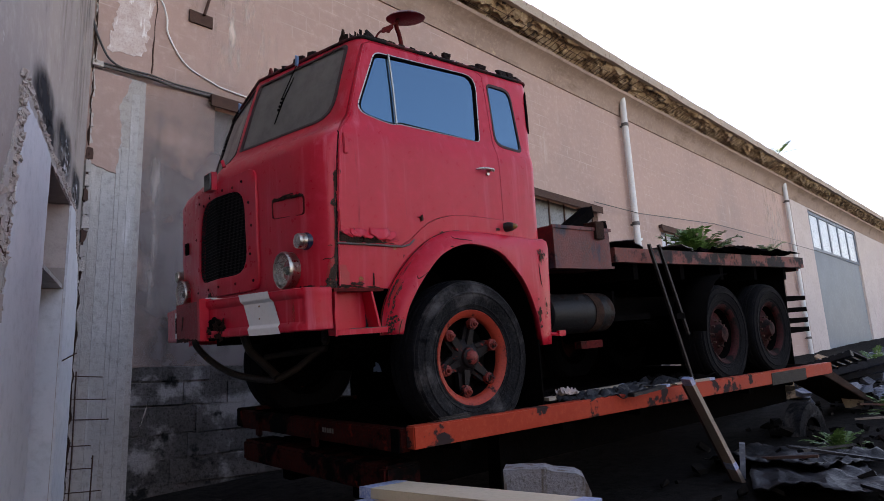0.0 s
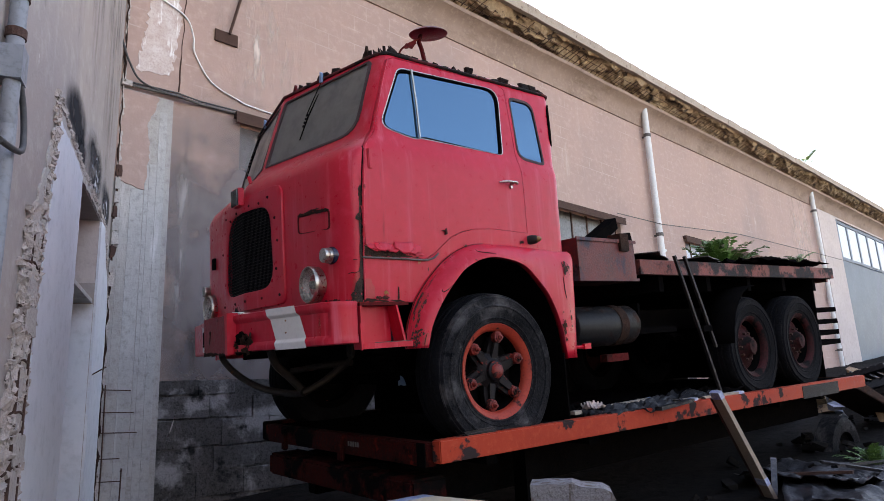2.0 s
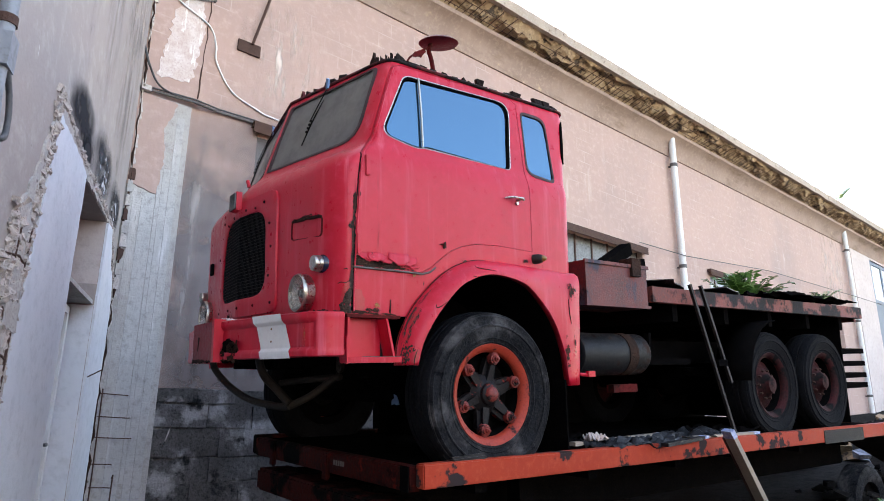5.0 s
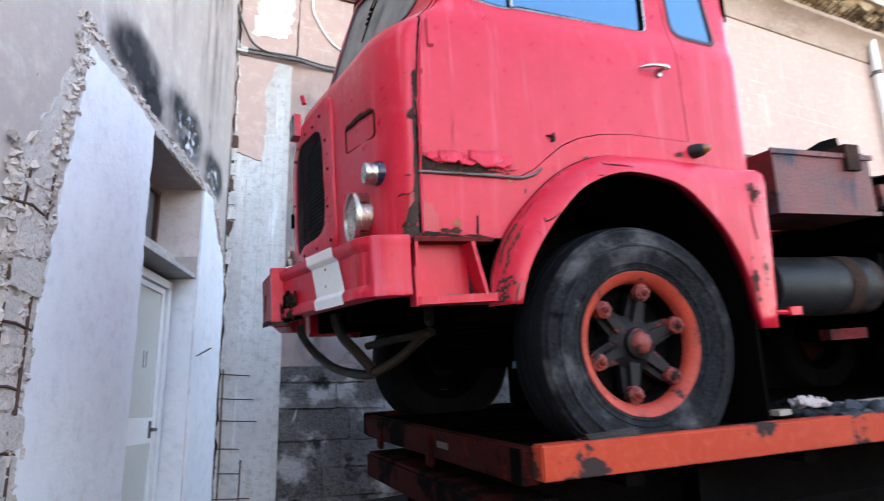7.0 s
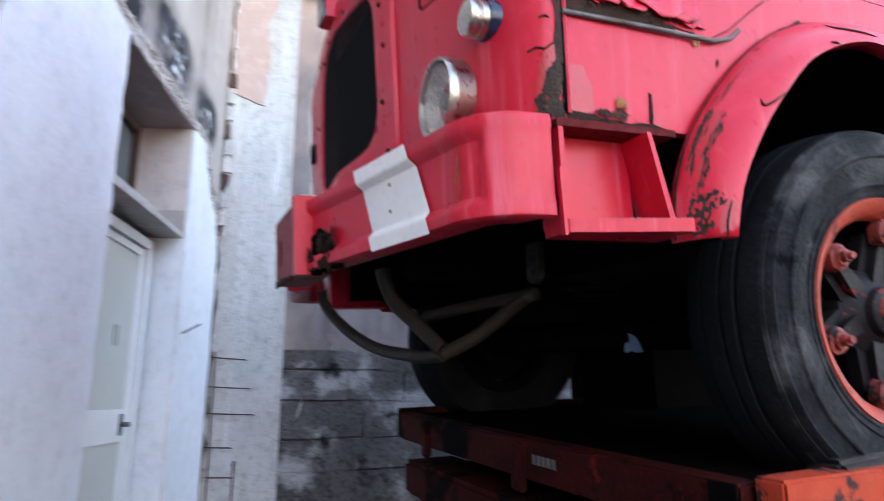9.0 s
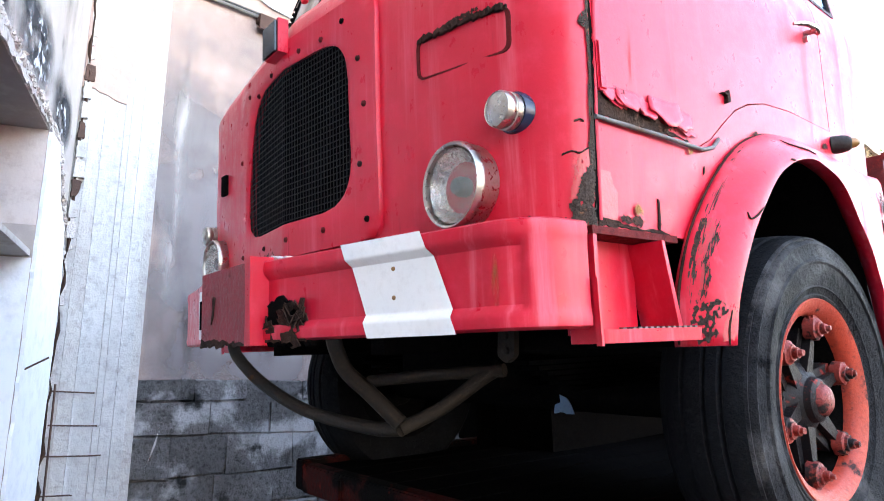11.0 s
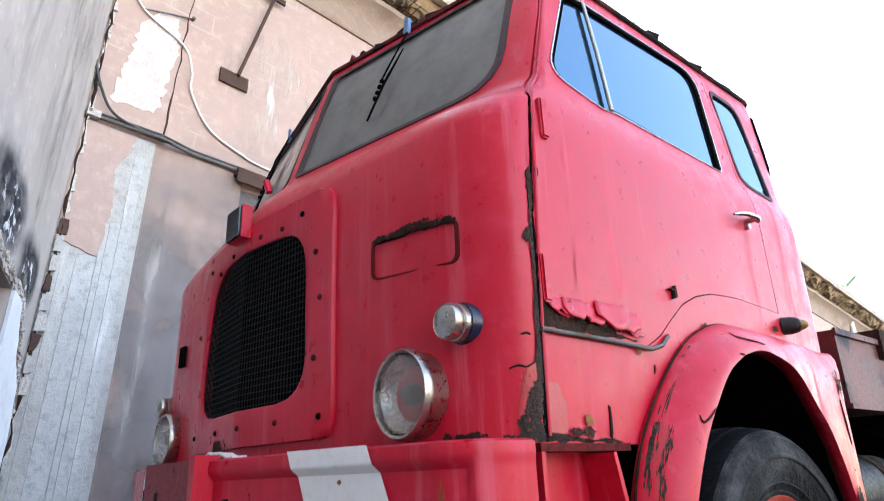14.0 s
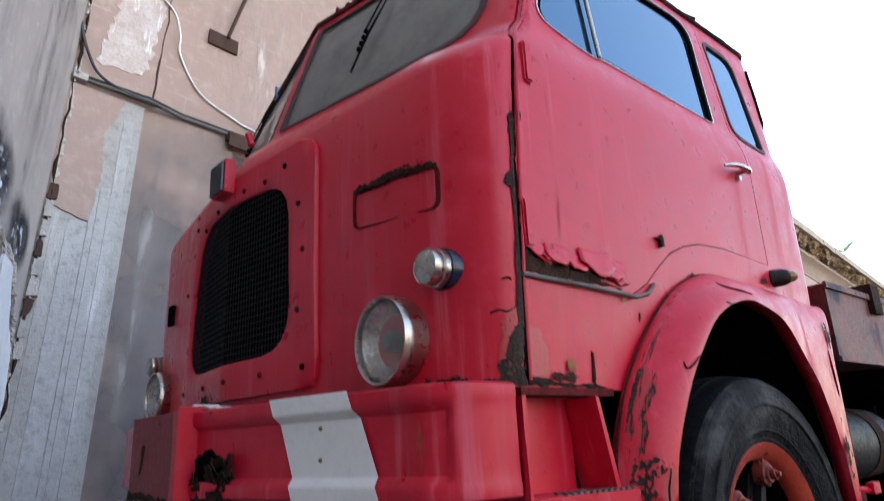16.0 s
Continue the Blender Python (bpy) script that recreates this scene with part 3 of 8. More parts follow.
for k in range(7):
    zz = 0.1 + 0.245 * k + rnd.uniform(-0.02, 0.02)
    bm = bmesh.new()
    tube(bm, [(-0.26, 7.975, zz), (-0.05, 7.972, zz - 0.01), (rnd.uniform(-0.06, 0.14), 7.976, zz - 0.015)], 0.006, 5)
    part("stirrup_bar", bm, BROWN, pil, "exposed rusty stirrup")
for x in (-0.232, -0.02):
    bm = bmesh.new()
    tube(bm, [(x, 7.972, -0.4), (x + 0.01, 7.97, 0.7), (x, 7.975, 1.62 if x < -0.1 else 0.66)], 0.008, 5)
    part("rebar", bm, BROWN, pil, "exposed rusty bar")
bm = bmesh.new()
ragged(bm, [(-0.12, 5.6), (0.32, 5.62), (0.42, 6.5), (0.38, 6.9), (0.2, 6.9), (0.02, 6.6)], 1, 7.994, 0.006, 12, 0.03, 0.05)
part("scrape", bm, surf("scraped_whitish_plaster", [(0.52, 0.40, 0.36), (0.66, 0.60, 0.57), (0.45, 0.33, 0.3)], 5, 0.95, 0, 0.4, 30, [((0.76, 0.73, 0.71), 4, 0.58, 0.64, (4, 4, 0.7))]), bpy.data.objects["pilaster_upper"])
bm = bmesh.new()
tube(bm, [(0.43 + 0.046 * (k_ / 22 * 1.85) + rnd.uniform(-0.012, 0.012), 7.996, 5.45 + 3.0 * k_ / 22) for k_ in range(23)], [rnd.uniform(0.003, 0.011) for k_ in range(23)], 5)
part("crack", bm, BROWN, bpy.data.objects["pilaster_upper"])



def film_of(bm, x0, x1, y, z0, z1):
    bm.faces.new([bm.verts.new(p) for p in ((x0, y, z0), (x1, y, z0), (x1, y, z1), (x0, y, z1))])
    return bm


# greyer film, densest in its middle and thinning to its rim
GREYFIELD = stain("soft_grey_field", (0.215, 0.186, 0.186), 0.75, 1.6, 0.1, 0.62)
part("grey_field", film_of(bmesh.new(), -0.6, 3.4, WALL_Y - 0.006, 0.4, 5.8), GREYFIELD, bpy.data.objects["wall_north"], "soft-edged greyish field on the plaster")
STREAK = stain("pale_lime_streak", (0.66, 0.56, 0.50), 0.7, 3.0, 0.45, 0.8, "round", (3, 1, 0.6))
for k, (x0, x1, z0, z1) in enumerate(((22.8, 25.3, 4.8, 8.9), (0.9, 2.4, 5.6, 7.6))):
    part("lime_streak", film_of(bmesh.new(), x0, x1, WALL_Y - 0.008, z0, z1), STREAK, bpy.data.objects["wall_north"])
DARKRUN = stain("brown_damp_run", (0.13, 0.10, 0.095), 0.55, 2.2, 0.4, 0.75, "round", (3, 1, 0.5))
LIMERUN = stain("faint_lime_run", (0.48, 0.43, 0.41), 0.55, 2.6, 0.42, 0.75, "round", (3, 1, 0.5))
for k, (x0, x1, z0, z1, mt) in enumerate(((0.42, 0.75, 1.7, 5.2, LIMERUN), (0.8, 1.3, 2.0, 3.9, LIMERUN), (0.5, 1.0, 1.62, 2.5, DARKRUN), (1.0, 1.9, 1.7, 3.0, DARKRUN), (1.3, 1.7, 2.6, 4.6, LIMERUN), (0.45, 0.9, 3.6, 5.0, DARKRUN))):
    part("wall_run", film_of(bmesh.new(), x0, x1, WALL_Y - 0.0085 - 0.0006 * k, z0, z1), mt, bpy.data.objects["wall_north"])
# two lines of chalk running down the grey field to the footing
for pts in (((0.92, 2.66), (0.81, 2.05), (0.68, 1.6)), ((0.66, 1.56), (0.543, 1.10), (0.443, 0.82))):
    bm = bmesh.new()
    yy = WALL_Y - 0.012 if pts[0][1] > 1.7 else 8.02
    ragged(bm, [(x - 0.007, z) for x, z in pts] + [(x + 0.006, z) for x, z in reversed(pts)], 1, yy, 0.002, 71, 0.003, 0.05)
    part("chalk_line", bm, LIMERUN, bpy.data.objects["wall_north"])

# dado of uneven stone blocks at the foot of the wall
bm = bmesh.new()
box(bm, 0.37, 14, 8.06, 8.1, -1.5, 1.62)
dado = tagged(part("wall_foot", bm, STONE), "mouldy stone block footing of the warehouse wall, darkened for shade, streaked with lime", "wall footing", kind="structure")
rnd = random.Random(21)
z = -0.6
row = 0
while z < 1.5:
    h = rnd.uniform(0.26, 0.34)
    x = 0.38 - (row % 2) * 0.25
    while x < 9:
        w = rnd.uniform(0.45, 0.75)
        x0, x1 = max(x, 0.375), x + w - 0.008
        if x1 - x0 > 0.08:
            b2 = bmesh.new()
            d = rnd.uniform(0.008, 0.03)
            v = box(b2, x0, x1, 8.06 - d, 8.07, z, min(z + h - 0.018, 1.66))
            for q in v:
                q.co += Vector((rnd.uniform(-0.012, 0.012), 0, rnd.uniform(-0.014, 0.014)))
            part("stone_block", b2, STONE, dado, bevel=0.01)
        x += w
    z += h
    row += 1

# coved cornice between wall and eave, browner than the wall
COVE = surf("browned_cove_plaster", [(0.34, 0.235, 0.185), (0.26, 0.175, 0.135), (0.40, 0.285, 0.23)], 1.2, 0.93, 0, 0.3, 25, [((0.15, 0.095, 0.06), 0.9, 0.50, 0.80, (1, 3, 3)), ((0.52, 0.38, 0.24), 2.5, 0.62, 0.75, (1, 1, 1))])
bm = bmesh.new()
cr = []
for i in range(160):
    x = -1.0 + 0.383 * i
    e_ = 0.03 * noise.noise(Vector((x * 2, 0, 0)))
    cr.append([bm.verts.new((x, y, z)) for y, z in ((8.12, COVE_Z), (8.07, COVE_Z), (8.065, COVE_Z + 0.03), (8.05, COVE_Z + 0.16), (8.0, COVE_Z + 0.33), (7.91 + e_, COVE_Z + 0.45), (7.80 + e_, COVE_Z + 0.52), (7.79 + e_, COVE_Z + 0.60), (8.12, COVE_Z + 0.62))])
for a, b in zip(cr, cr[1:]):
    for k in range(8):
        bm.faces.new((a[k], b[k], b[k + 1], a[k + 1]))
tagged(part("cornice_trim", bm, COVE, smooth=50), "coved brown plaster cornice under the eave, with darker patches", "cornice", kind="structure")

# eave: crumbling soffit with bare bars, pale fascia, tile ends
bm = bmesh.new()
nx, ny = 900, 13
rows_ = []
for i in range(nx + 1):
    x = -1.0 + 61.0 * i / nx
    col_ = []
    for j in range(ny):
        f = j / (ny - 1)
        d = 0.16 * noise.noise(Vector((x * 1.7, f * 2.2, 0))) + 0.08 * noise.noise(Vector((x * 4.5, f * 6, 4))) + 0.06 * noise.noise(Vector((x * 11, f * 13, 9)))
        inner = 0.22 * noise.noise(Vector((x * 1.1, 7, 0)))
        col_.append(bm.verts.new((x, 8.12 - (0.62 * f + (inner if j == 1 else 0)), EAVE - 0.02 + 0.30 * f + (d if 0 < j < ny - 1 else 0))))
    rows_.append(col_)
for a, b in zip(rows_, rows_[1:]):
    for j in range(ny - 1):
        bm.faces.new((a[j], b[j], b[j + 1], a[j + 1]))
eave = tagged(part("eave_soffit", bm, TILE, smooth=20), "crumbling brown concrete eave soffit with exposed bars", "eave", kind="structure")
bm = bmesh.new()
rnd = random.Random(2)
for i in range(152):
    x = -1 + 0.4 * i
    h0 = 0.025 * noise.noise(Vector((x, 0, 0)))
    v = box(bm, x, x + 0.4, 7.42 + rnd.uniform(-0.008, 0.008), 7.52, 9.17 + h0, 9.40 + rnd.uniform(-0.012, 0.012))
tagged(part("fascia", bm, CREAM), "tan chipped concrete fascia of the eave", "fascia", kind="structure")
bm = bmesh.new()
box(bm, -1.4, 60, 7.5, 14, 9.36, 9.44)
tagged(part("roof", bm, ROUGH), "grey roof slab of the warehouse", "roof", kind="structure")
bars = bmesh.new()
for i in range(230):
    x = 0.6 + 0.17 * i + rnd.uniform(-0.05, 0.05)
    if noise.noise(Vector((x * 0.8, 3, 0))) < -0.25:
        continue
    lean = 0.22 + rnd.uniform(-0.05, 0.05)
    a0, a1 = sorted((rnd.uniform(0.0, 0.35), rnd.uniform(0.6, 1.0)))
    tube(bars, [(x + lean * f, 8.02 - 0.56 * f, EAVE - 0.10 + 0.31 * f + rnd.uniform(-0.012, 0.012)) for f in (a0, (a0 + a1) / 2, a1)], 0.008, 4)
for y, zz in ((7.92, -0.045), (7.78, 0.03), (7.64, 0.11)):
    tube(bars, [(0.5 + 0.9 * i, y + rnd.uniform(-0.02, 0.02), EAVE + zz + rnd.uniform(-0.012, 0.012)) for i in range(30)], 0.007, 4)
tagged(part("soffit_bar", bars, BROWN, eave, "rusty bars bared in the soffit"), kind="stuff")
lip = bmesh.new()
rl = random.Random(12)
x = -0.9
while x < 40:
    w_ = rl.uniform(0.06, 0.26)
    d_ = rl.uniform(0.05, 0.24) * (0.5 + abs(noise.noise(Vector((x * 1.3, 0, 5)))) * 1.6)
    if rl.random() < 0.75:
        v = box(lip, x, x + w_, 8.10 - d_, 8.125, EAVE - 0.115 + rl.uniform(-0.03, 0.02), EAVE - 0.03)
        for q in v:
            q.co += Vector((rl.uniform(-0.03, 0.03), rl.uniform(-0.02, 0.02), rl.uniform(-0.02, 0.02)))
    x += w_
tagged(part("soffit_lip", lip, surf("pale_ochre_plaster_edge", [(0.62, 0.50, 0.32), (0.50, 0.38, 0.22), (0.72, 0.62, 0.46)], 4, 0.95, 0, 0.8, 30, [((0.16, 0.10, 0.06), 5, 0.60, 0.68, (1, 1, 1))]), eave, "broken pale ochre plaster edge of the soffit"), kind="stuff")

# ---- neighbouring building: wall from the corner towards the camera ----
CORNER, ALONG, OUT = Vector((-0.27, 8.05, 0)), Vector((-0.3696, -0.9292, 0)), Vector((0.9292, -0.3696, 0))
SIDE = Matrix((( -0.3696, 0.9292, 0, -0.27), (-0.9292, -0.3696, 0, 8.05), (0, 0, 1, 0), (0, 0, 0, 1)))  # s along, n out, z up


def side(bm, s0, s1, n0, n1, z0, z1, mi=0):
    return box(bm, s0, s1, n0, n1, z0, z1, SIDE, mi)


def on_side(ob, parent=None):
    ob.matrix_world = SIDE
    return ob


# unseen height and length added to keep skylight off the cab front
bm = bmesh.new()
box(bm, -0.6, 0.98, -0.5, 0, -2, 17)
box(bm, 0.98, 2.35, -0.5, 0, 3.29, 17)
box(bm, 2.35, 20, -0.5, 0, -2, 17)
box(bm, 0.98, 2.35, -0.6, -0.42, -2, 3.29)
wall_w = on_side(part("wall_west", bm, surf("faded_pinkish_grey_plaster", [(0.38, 0.32, 0.29), (0.33, 0.285, 0.27), (0.44, 0.39, 0.36)], 0.7, 0.93, 0, 0.3, 22, [((0.30, 0.27, 0.265), 0.8, 0.55, 0.8, (1.2, 1.2, 0.35)), ((0.52, 0.48, 0.45), 1.2, 0.6, 0.8, (1.5, 1.5, 0.3)), ((0.13, 0.115, 0.11), 2.0, 0.60, 0.76, (1, 1, 0.8)), ((0.56, 0.53, 0.50), 6.0, 0.66, 0.74, (1, 1, 1)), ((0.06, 0.05, 0.045), 16, 0.70, 0.74, (1, 1, 1))])))
tagged(wall_w, "pinkish grey plastered wall of the neighbouring building", "wall", kind="structure")


def west_part(name, bm, material, label=""):
    ob = part(name, bm, material, None, label)
    ob.parent = wall_w
    return ob


bm = bmesh.new()
ragged(bm, [(2.352, -1), (2.352, 3.29), (2.6, 3.34), (3.44, 3.36), (3.5, 2.8), (3.62, 1.9), (3.72, 1.3), (3.66, 0.4), (3.7, -1)], 1, 0.002, 0.022, 31, 0.012, 0.06)
west_part("white_plaster", bm, BARE, "smooth bluish white fresh plaster")
bm = bmesh.new()
ragged(bm, [(0.06, -1), (0.978, -1), (0.978, 3.28), (0.7, 3.3), (0.45, 2.95), (0.2, 2.8), (0.06, 2.4)], 1, 0.002, 0.022, 32, 0.012, 0.06)
west_part("white_plaster", bm, BARE, "smooth bluish white fresh plaster")
bm = bmesh.new()
ragged(bm, [(2.35, 3.3), (3.4, 3.36), (3.48, 3.5), (3.3, 3.46), (3.0, 3.44), (2.7, 3.42), (2.3, 3.40), (1.5, 3.40), (0.6, 3.36), (0.5, 3.27), (0.98, 3.292)], 1, 0.002, 0.014, 33, 0.02, 0.04)
west_part("broken_plaster_edge", bm, ROUGH, "ragged broken plaster edge")
bm = bmesh.new()
ragged(bm, [(3.44, 3.55), (3.6, 3.1), (3.86, 2.6), (4.05, 2.35), (4.1, 1.2), (4.0, -1), (3.7, -1), (3.66, 0.4), (3.72, 1.3), (3.62, 1.9), (3.5, 2.8), (3.42, 3.3)], 1, 0.002, 0.012, 34, 0.03, 0.05)
west_part("bare_masonry", bm, ROUGH, "bare crumbling masonry with rusty bars")
rnd = random.Random(77)
for s in (3.76, 3.98):
    bm = bmesh.new()
    tube(bm, [(s - 0.02, 0.02, -0.8), (s, 0.03, 0.7), (s - 0.02, 0.022, 1.7), (s - 0.1, 0.02, 2.45)], 0.012, 6)
    west_part("rebar", bm, BROWN)
for k in range(9):
    zz = -0.2 + 0.3 * k
    bm = bmesh.new()
    tube(bm, [(3.7, 0.022, zz), (3.85, 0.03, zz + 0.02), (4.08, 0.022, zz + rnd.uniform(-0.03, 0.05))], 0.008, 5)
    west_part("stirrup_bar", bm, BROWN)
for k in range(16):
    zz = -0.5 + 0.19 * k
    bm = bmesh.new()
    ragged(bm, [(3.66 + 0.02 * (k % 2), zz), (3.95, zz), (3.96, zz + 0.165), (3.68, zz + 0.165)], 1, 0.008, rnd.uniform(0.012, 0.035), 300 + k, 0.015, 0.04)
    west_part("brick", bm, ROUGH)
# soot smears above the door
SOOT = stain("black_soot_smear", (0.03, 0.03, 0.034), 1.0, 3.5, 0.22, 0.72)
CHALKY = stain("whitish_flaked_spots", (0.62, 0.62, 0.64), 0.8, 11, 0.48, 0.66)
GREYRUN = stain("grey_damp_run", (0.24, 0.215, 0.21), 0.6, 2.5, 0.36, 0.8, "round", (2.5, 1, 0.5))


def wall_film(name, s0, s1, n, z0, z1, mat_, lean=0.0, label=""):
    """A soft sheet of stain on the neighbouring wall, leaning along its top edge."""
    bm = bmesh.new()
    bm.faces.new([bm.verts.new(p) for p in ((s0, 0, z0), (s0 + lean, 0, z1), (s1 + lean, 0, z1), (s1, 0, z0))])
    ob = west_part(name, bm, mat_, label)
    ob.location.y = n
    return ob


for k, (s0, s1, z0, z1) in enumerate(((2.05, 3.2, 3.36, 3.96), (2.0, 2.55, 3.34, 3.66), (1.0, 2.1, 3.33, 4.0), (0.25, 1.0, 3.25, 3.85))):
    wall_film("soot_smear", s0, s1, 0.003 + 0.001 * k, z0, z1, SOOT, 0.1, "soft black soot smear")
for k, (s0, s1, z0, z1) in enumerate(((1.1, 1.95, 3.34, 3.85), (0.35, 0.95, 3.3, 3.7))):
    wall_film("flaked_spots", s0, s1, 0.0085, z0, z1, CHALKY)
for k, (s0, s1, z0, z1) in enumerate(((0.2, 1.6, 3.6, 7.5), (1.65, 2.6, 3.9, 8.0), (2.65, 3.3, 4.2, 9))):
    wall_film("damp_run", s0, s1, 0.0105, z0, z1, GREYRUN)


def crumbs(seed, path, n, spread, size):
    """Broken aggregate clinging along a line on the neighbouring wall, joined into one crust."""
    rr = random.Random(seed)
    bm = bmesh.new()
    lens = [(Vector(b) - Vector(a)).length for a, b in zip(path, path[1:])]
    for _ in range(n):
        k = rr.choices(range(len(lens)), lens)[0]
        p = Vector(path[k]).lerp(Vector(path[k + 1]), rr.random())
        r = size * rr.uniform(0.3, 1.3)
        m_ = Matrix.Translation((p.x + rr.gauss(0, spread), rr.uniform(0.0, 0.02), p.y + rr.gauss(0, spread * 0.6))) @ Euler((rr.uniform(0, 3), rr.uniform(0, 3), rr.uniform(0, 3))).to_matrix().to_4x4()
        v = box(bm, -r, r, -0.55 * r, 0.55 * r, -0.7 * r, 0.7 * r, m_)
        for q in v:
            q.co += Vector((rr.uniform(-1, 1), rr.uniform(-1, 1), rr.uniform(-1, 1))) * r * 0.35
    return bm


CRUST = surf("crumbled_pinkish_mortar", [(0.52, 0.45, 0.41), (0.44, 0.38, 0.34), (0.60, 0.55, 0.51)], 9, 0.95, 0, 0.9, 40, [((0.10, 0.075, 0.06), 9, 0.60, 0.68, (1, 1, 1))], spec=0.15)
tagged(west_part("crumbled_edge", crumbs(5, [(3.44, 3.5), (3.58, 2.9), (3.7, 2.2), (3.76, 1.3), (3.72, 0.4), (3.74, -0.8)], 900, 0.045, 0.02), CRUST, "crust of broken mortar along the plaster's edge"), kind="stuff")
tagged(west_part("crumbled_edge", crumbs(6, [(3.46, 3.5), (2.9, 3.42), (2.3, 3.38), (1.6, 3.37), (0.7, 3.32), (0.3, 3.0), (0.02, 2.5)], 520, 0.02, 0.016), CRUST, "crust of broken mortar along the plaster's edge"), kind="stuff")
tagged(west_part("crumbled_edge", crumbs(7, [(3.95, 2.5), (4.02, 1.6), (4.05, 0.6), (4.0, -0.8)], 600, 0.06, 0.025), CRUST, "crust of broken mortar along the plaster's edge"), kind="stuff")

# door in its recess
door = thing("door_1", SIDE @ Matrix.Translation((1.5, -0.3, 0)), "white framed door with two greyish panels, shut, in a deep recess", "door", kind="structure")
db = Vector((1.5, -0.3, 0))
D0, D1, DT = 1.02, 1.98, 2.36
bm = bmesh.new()
for s0, s1, z0, z1 in ((D0, D0 + 0.07, 0, DT), (D1 - 0.07, D1, 0, DT), (D0, D1, DT - 0.07, DT)):
    box(bm, s0, s1, -0.31, -0.2, z0, z1)
hang(part("door_frame", bm, ALU, door, bevel=0.004), db)
leaf = bmesh.new()
for s0, s1, z0, z1 in ((D0 + 0.075, D0 + 0.15, 0.02, DT - 0.08), (D1 - 0.15, D1 - 0.075, 0.02, DT - 0.08), (D0 + 0.15, D1 - 0.15, DT - 0.13, DT - 0.08), (D0 + 0.15, D1 - 0.15, 0.94, 1.15), (D0 + 0.15, D1 - 0.15, 0.02, 0.16)):
    box(leaf, s0, s1, -0.27, -0.23, z0, z1)
leaf = hang(part("door_leaf", leaf, ALU, door, bevel=0.004), db)
for z0, z1 in ((0.16, 0.94), (1.15, DT - 0.13)):
    bm = bmesh.new()
    box(bm, D0 + 0.15, D1 - 0.15, -0.262, -0.245, z0, z1)
    hang(part("panel", bm, DOORPANEL, door, "greyish door panel"), db)
bm = bmesh.new()
tube(bm, [(1.22, -0.23, 1.05), (1.22, -0.17, 1.05)], 0.016, 8)
tube(bm, [(1.22, -0.175, 1.05), (1.34, -0.17, 1.05)], 0.012, 8)
box(bm, 1.195, 1.245, -0.23, -0.222, 0.98, 1.12)
hang(part("door_handle", bm, DARKCABLE, door, "dark blue lever handle"), db)
for zz in (1.12, 2.1):
    bm = bmesh.new()
    box(bm, D1 - 0.09, D1 - 0.05, -0.205, -0.18, zz - 0.08, zz + 0.08)
    hang(part("hinge", bm, DARKCABLE, door, bevel=0.004), db)
for k, ds in enumerate((0.0, -0.06)):
    bm = bmesh.new()
    box(bm, 1.44 + ds, 1.452 + ds, -0.2448, -0.243, 1.56, 1.70)
    hang(part("painted_bar", bm, BROWN, door, "small faded brown painted mark"), db)
bm = bmesh.new()
box(bm, 0.98, 0.9845, -0.42, -0.002, -1, 2.40)
west_part("reveal_plaster", bm, BARE, "bluish white plaster on the door reveal")
bm = bmesh.new()
box(bm, 0.98, 0.9845, -0.42, -0.002, 2.62, 3.288)
west_part("reveal_plaster", bm, PALE, "stained pale plaster beside the transom")
# sill over the door, and the transom window
bm = bmesh.new()
box(bm, 0.985, 2.345, -0.3, -0.012, 2.41, 2.45)
tagged(on_side(part("door_canopy", bm, CONCRETE)), "thin concrete ledge above the door", "ledge", kind="structure")
bm = bmesh.new()
box(bm, 0.985, 2.345, -0.42, -0.2, 2.46, 2.62)
tagged(on_side(part("transom_bed", bm, CONCRETE)), "concrete bed of the transom window", "ledge", kind="structure")
tw = thing("window_4", SIDE @ Matrix.Translation((1.6, -0.38, 2.62)), "small grey transom window in a brown frame above the door", "window", kind="structure")
tb = Vector((1.6, -0.38, 2.62))
bm = bmesh.new()
for s0, s1, z0, z1 in ((1.16, 1.2, 2.62, 3.2), (2.25, 2.3, 2.62, 3.2), (1.16, 2.3, 3.16, 3.2), (1.16, 2.3, 2.62, 2.66)):
    box(bm, s0, s1, -0.4, -0.32, z0, z1)
hang(part("window_frame", bm, BROWN, tw), tb)
bm = bmesh.new()
box(bm, 1.2, 2.25, -0.375, -0.365, 2.66, 3.16)
hang(part("pane", bm, glassy("grey_pane", (0.10, 0.11, 0.115), 0.25, 1.0), tw), tb)
bm = bmesh.new()
tube(bm, [(0.90, 0.0, 1.677), (0.86, 0.145, 1.77)], 0.007, 6)
tagged(on_side(part("bent_nail_bar", bm, BROWN)), "thin rusty bar sticking out of the white plaster", "iron bar")

# big sliding door far along the wall
sd = thing("door_2", (32.3, 8.1, 1.9), "grey-blue steel sliding door with a row of window panes", "door", kind="structure")
sb = Vector((32.3, 8.1, 1.9))
bm = bmesh.new()
box(bm, 28.6, 36.1, 8.16, 8.22, 1.2, 6.4)
hang(part("door_leaf", bm, GREYDOOR, sd), sb)
for i in range(5):
    bm = bmesh.new()
    box(bm, 28.75 + 1.5 * i, 30.05 + 1.5 * i, 8.17, 8.19, 6.5, 8.0)
    hang(part("pane", bm, PANE, sd, "pale dusty pane"), sb)
    bm = bmesh.new()
    box(bm, 30.05 + 1.5 * i, 30.25 + 1.5 * i, 8.14, 8.22, 6.4, 8.1)
    hang(part("mullion", bm, GREYDOOR, sd), sb)
bm = bmesh.new()
box(bm, 28.5, 36.2, 8.13, 8.2, 6.36, 6.5)
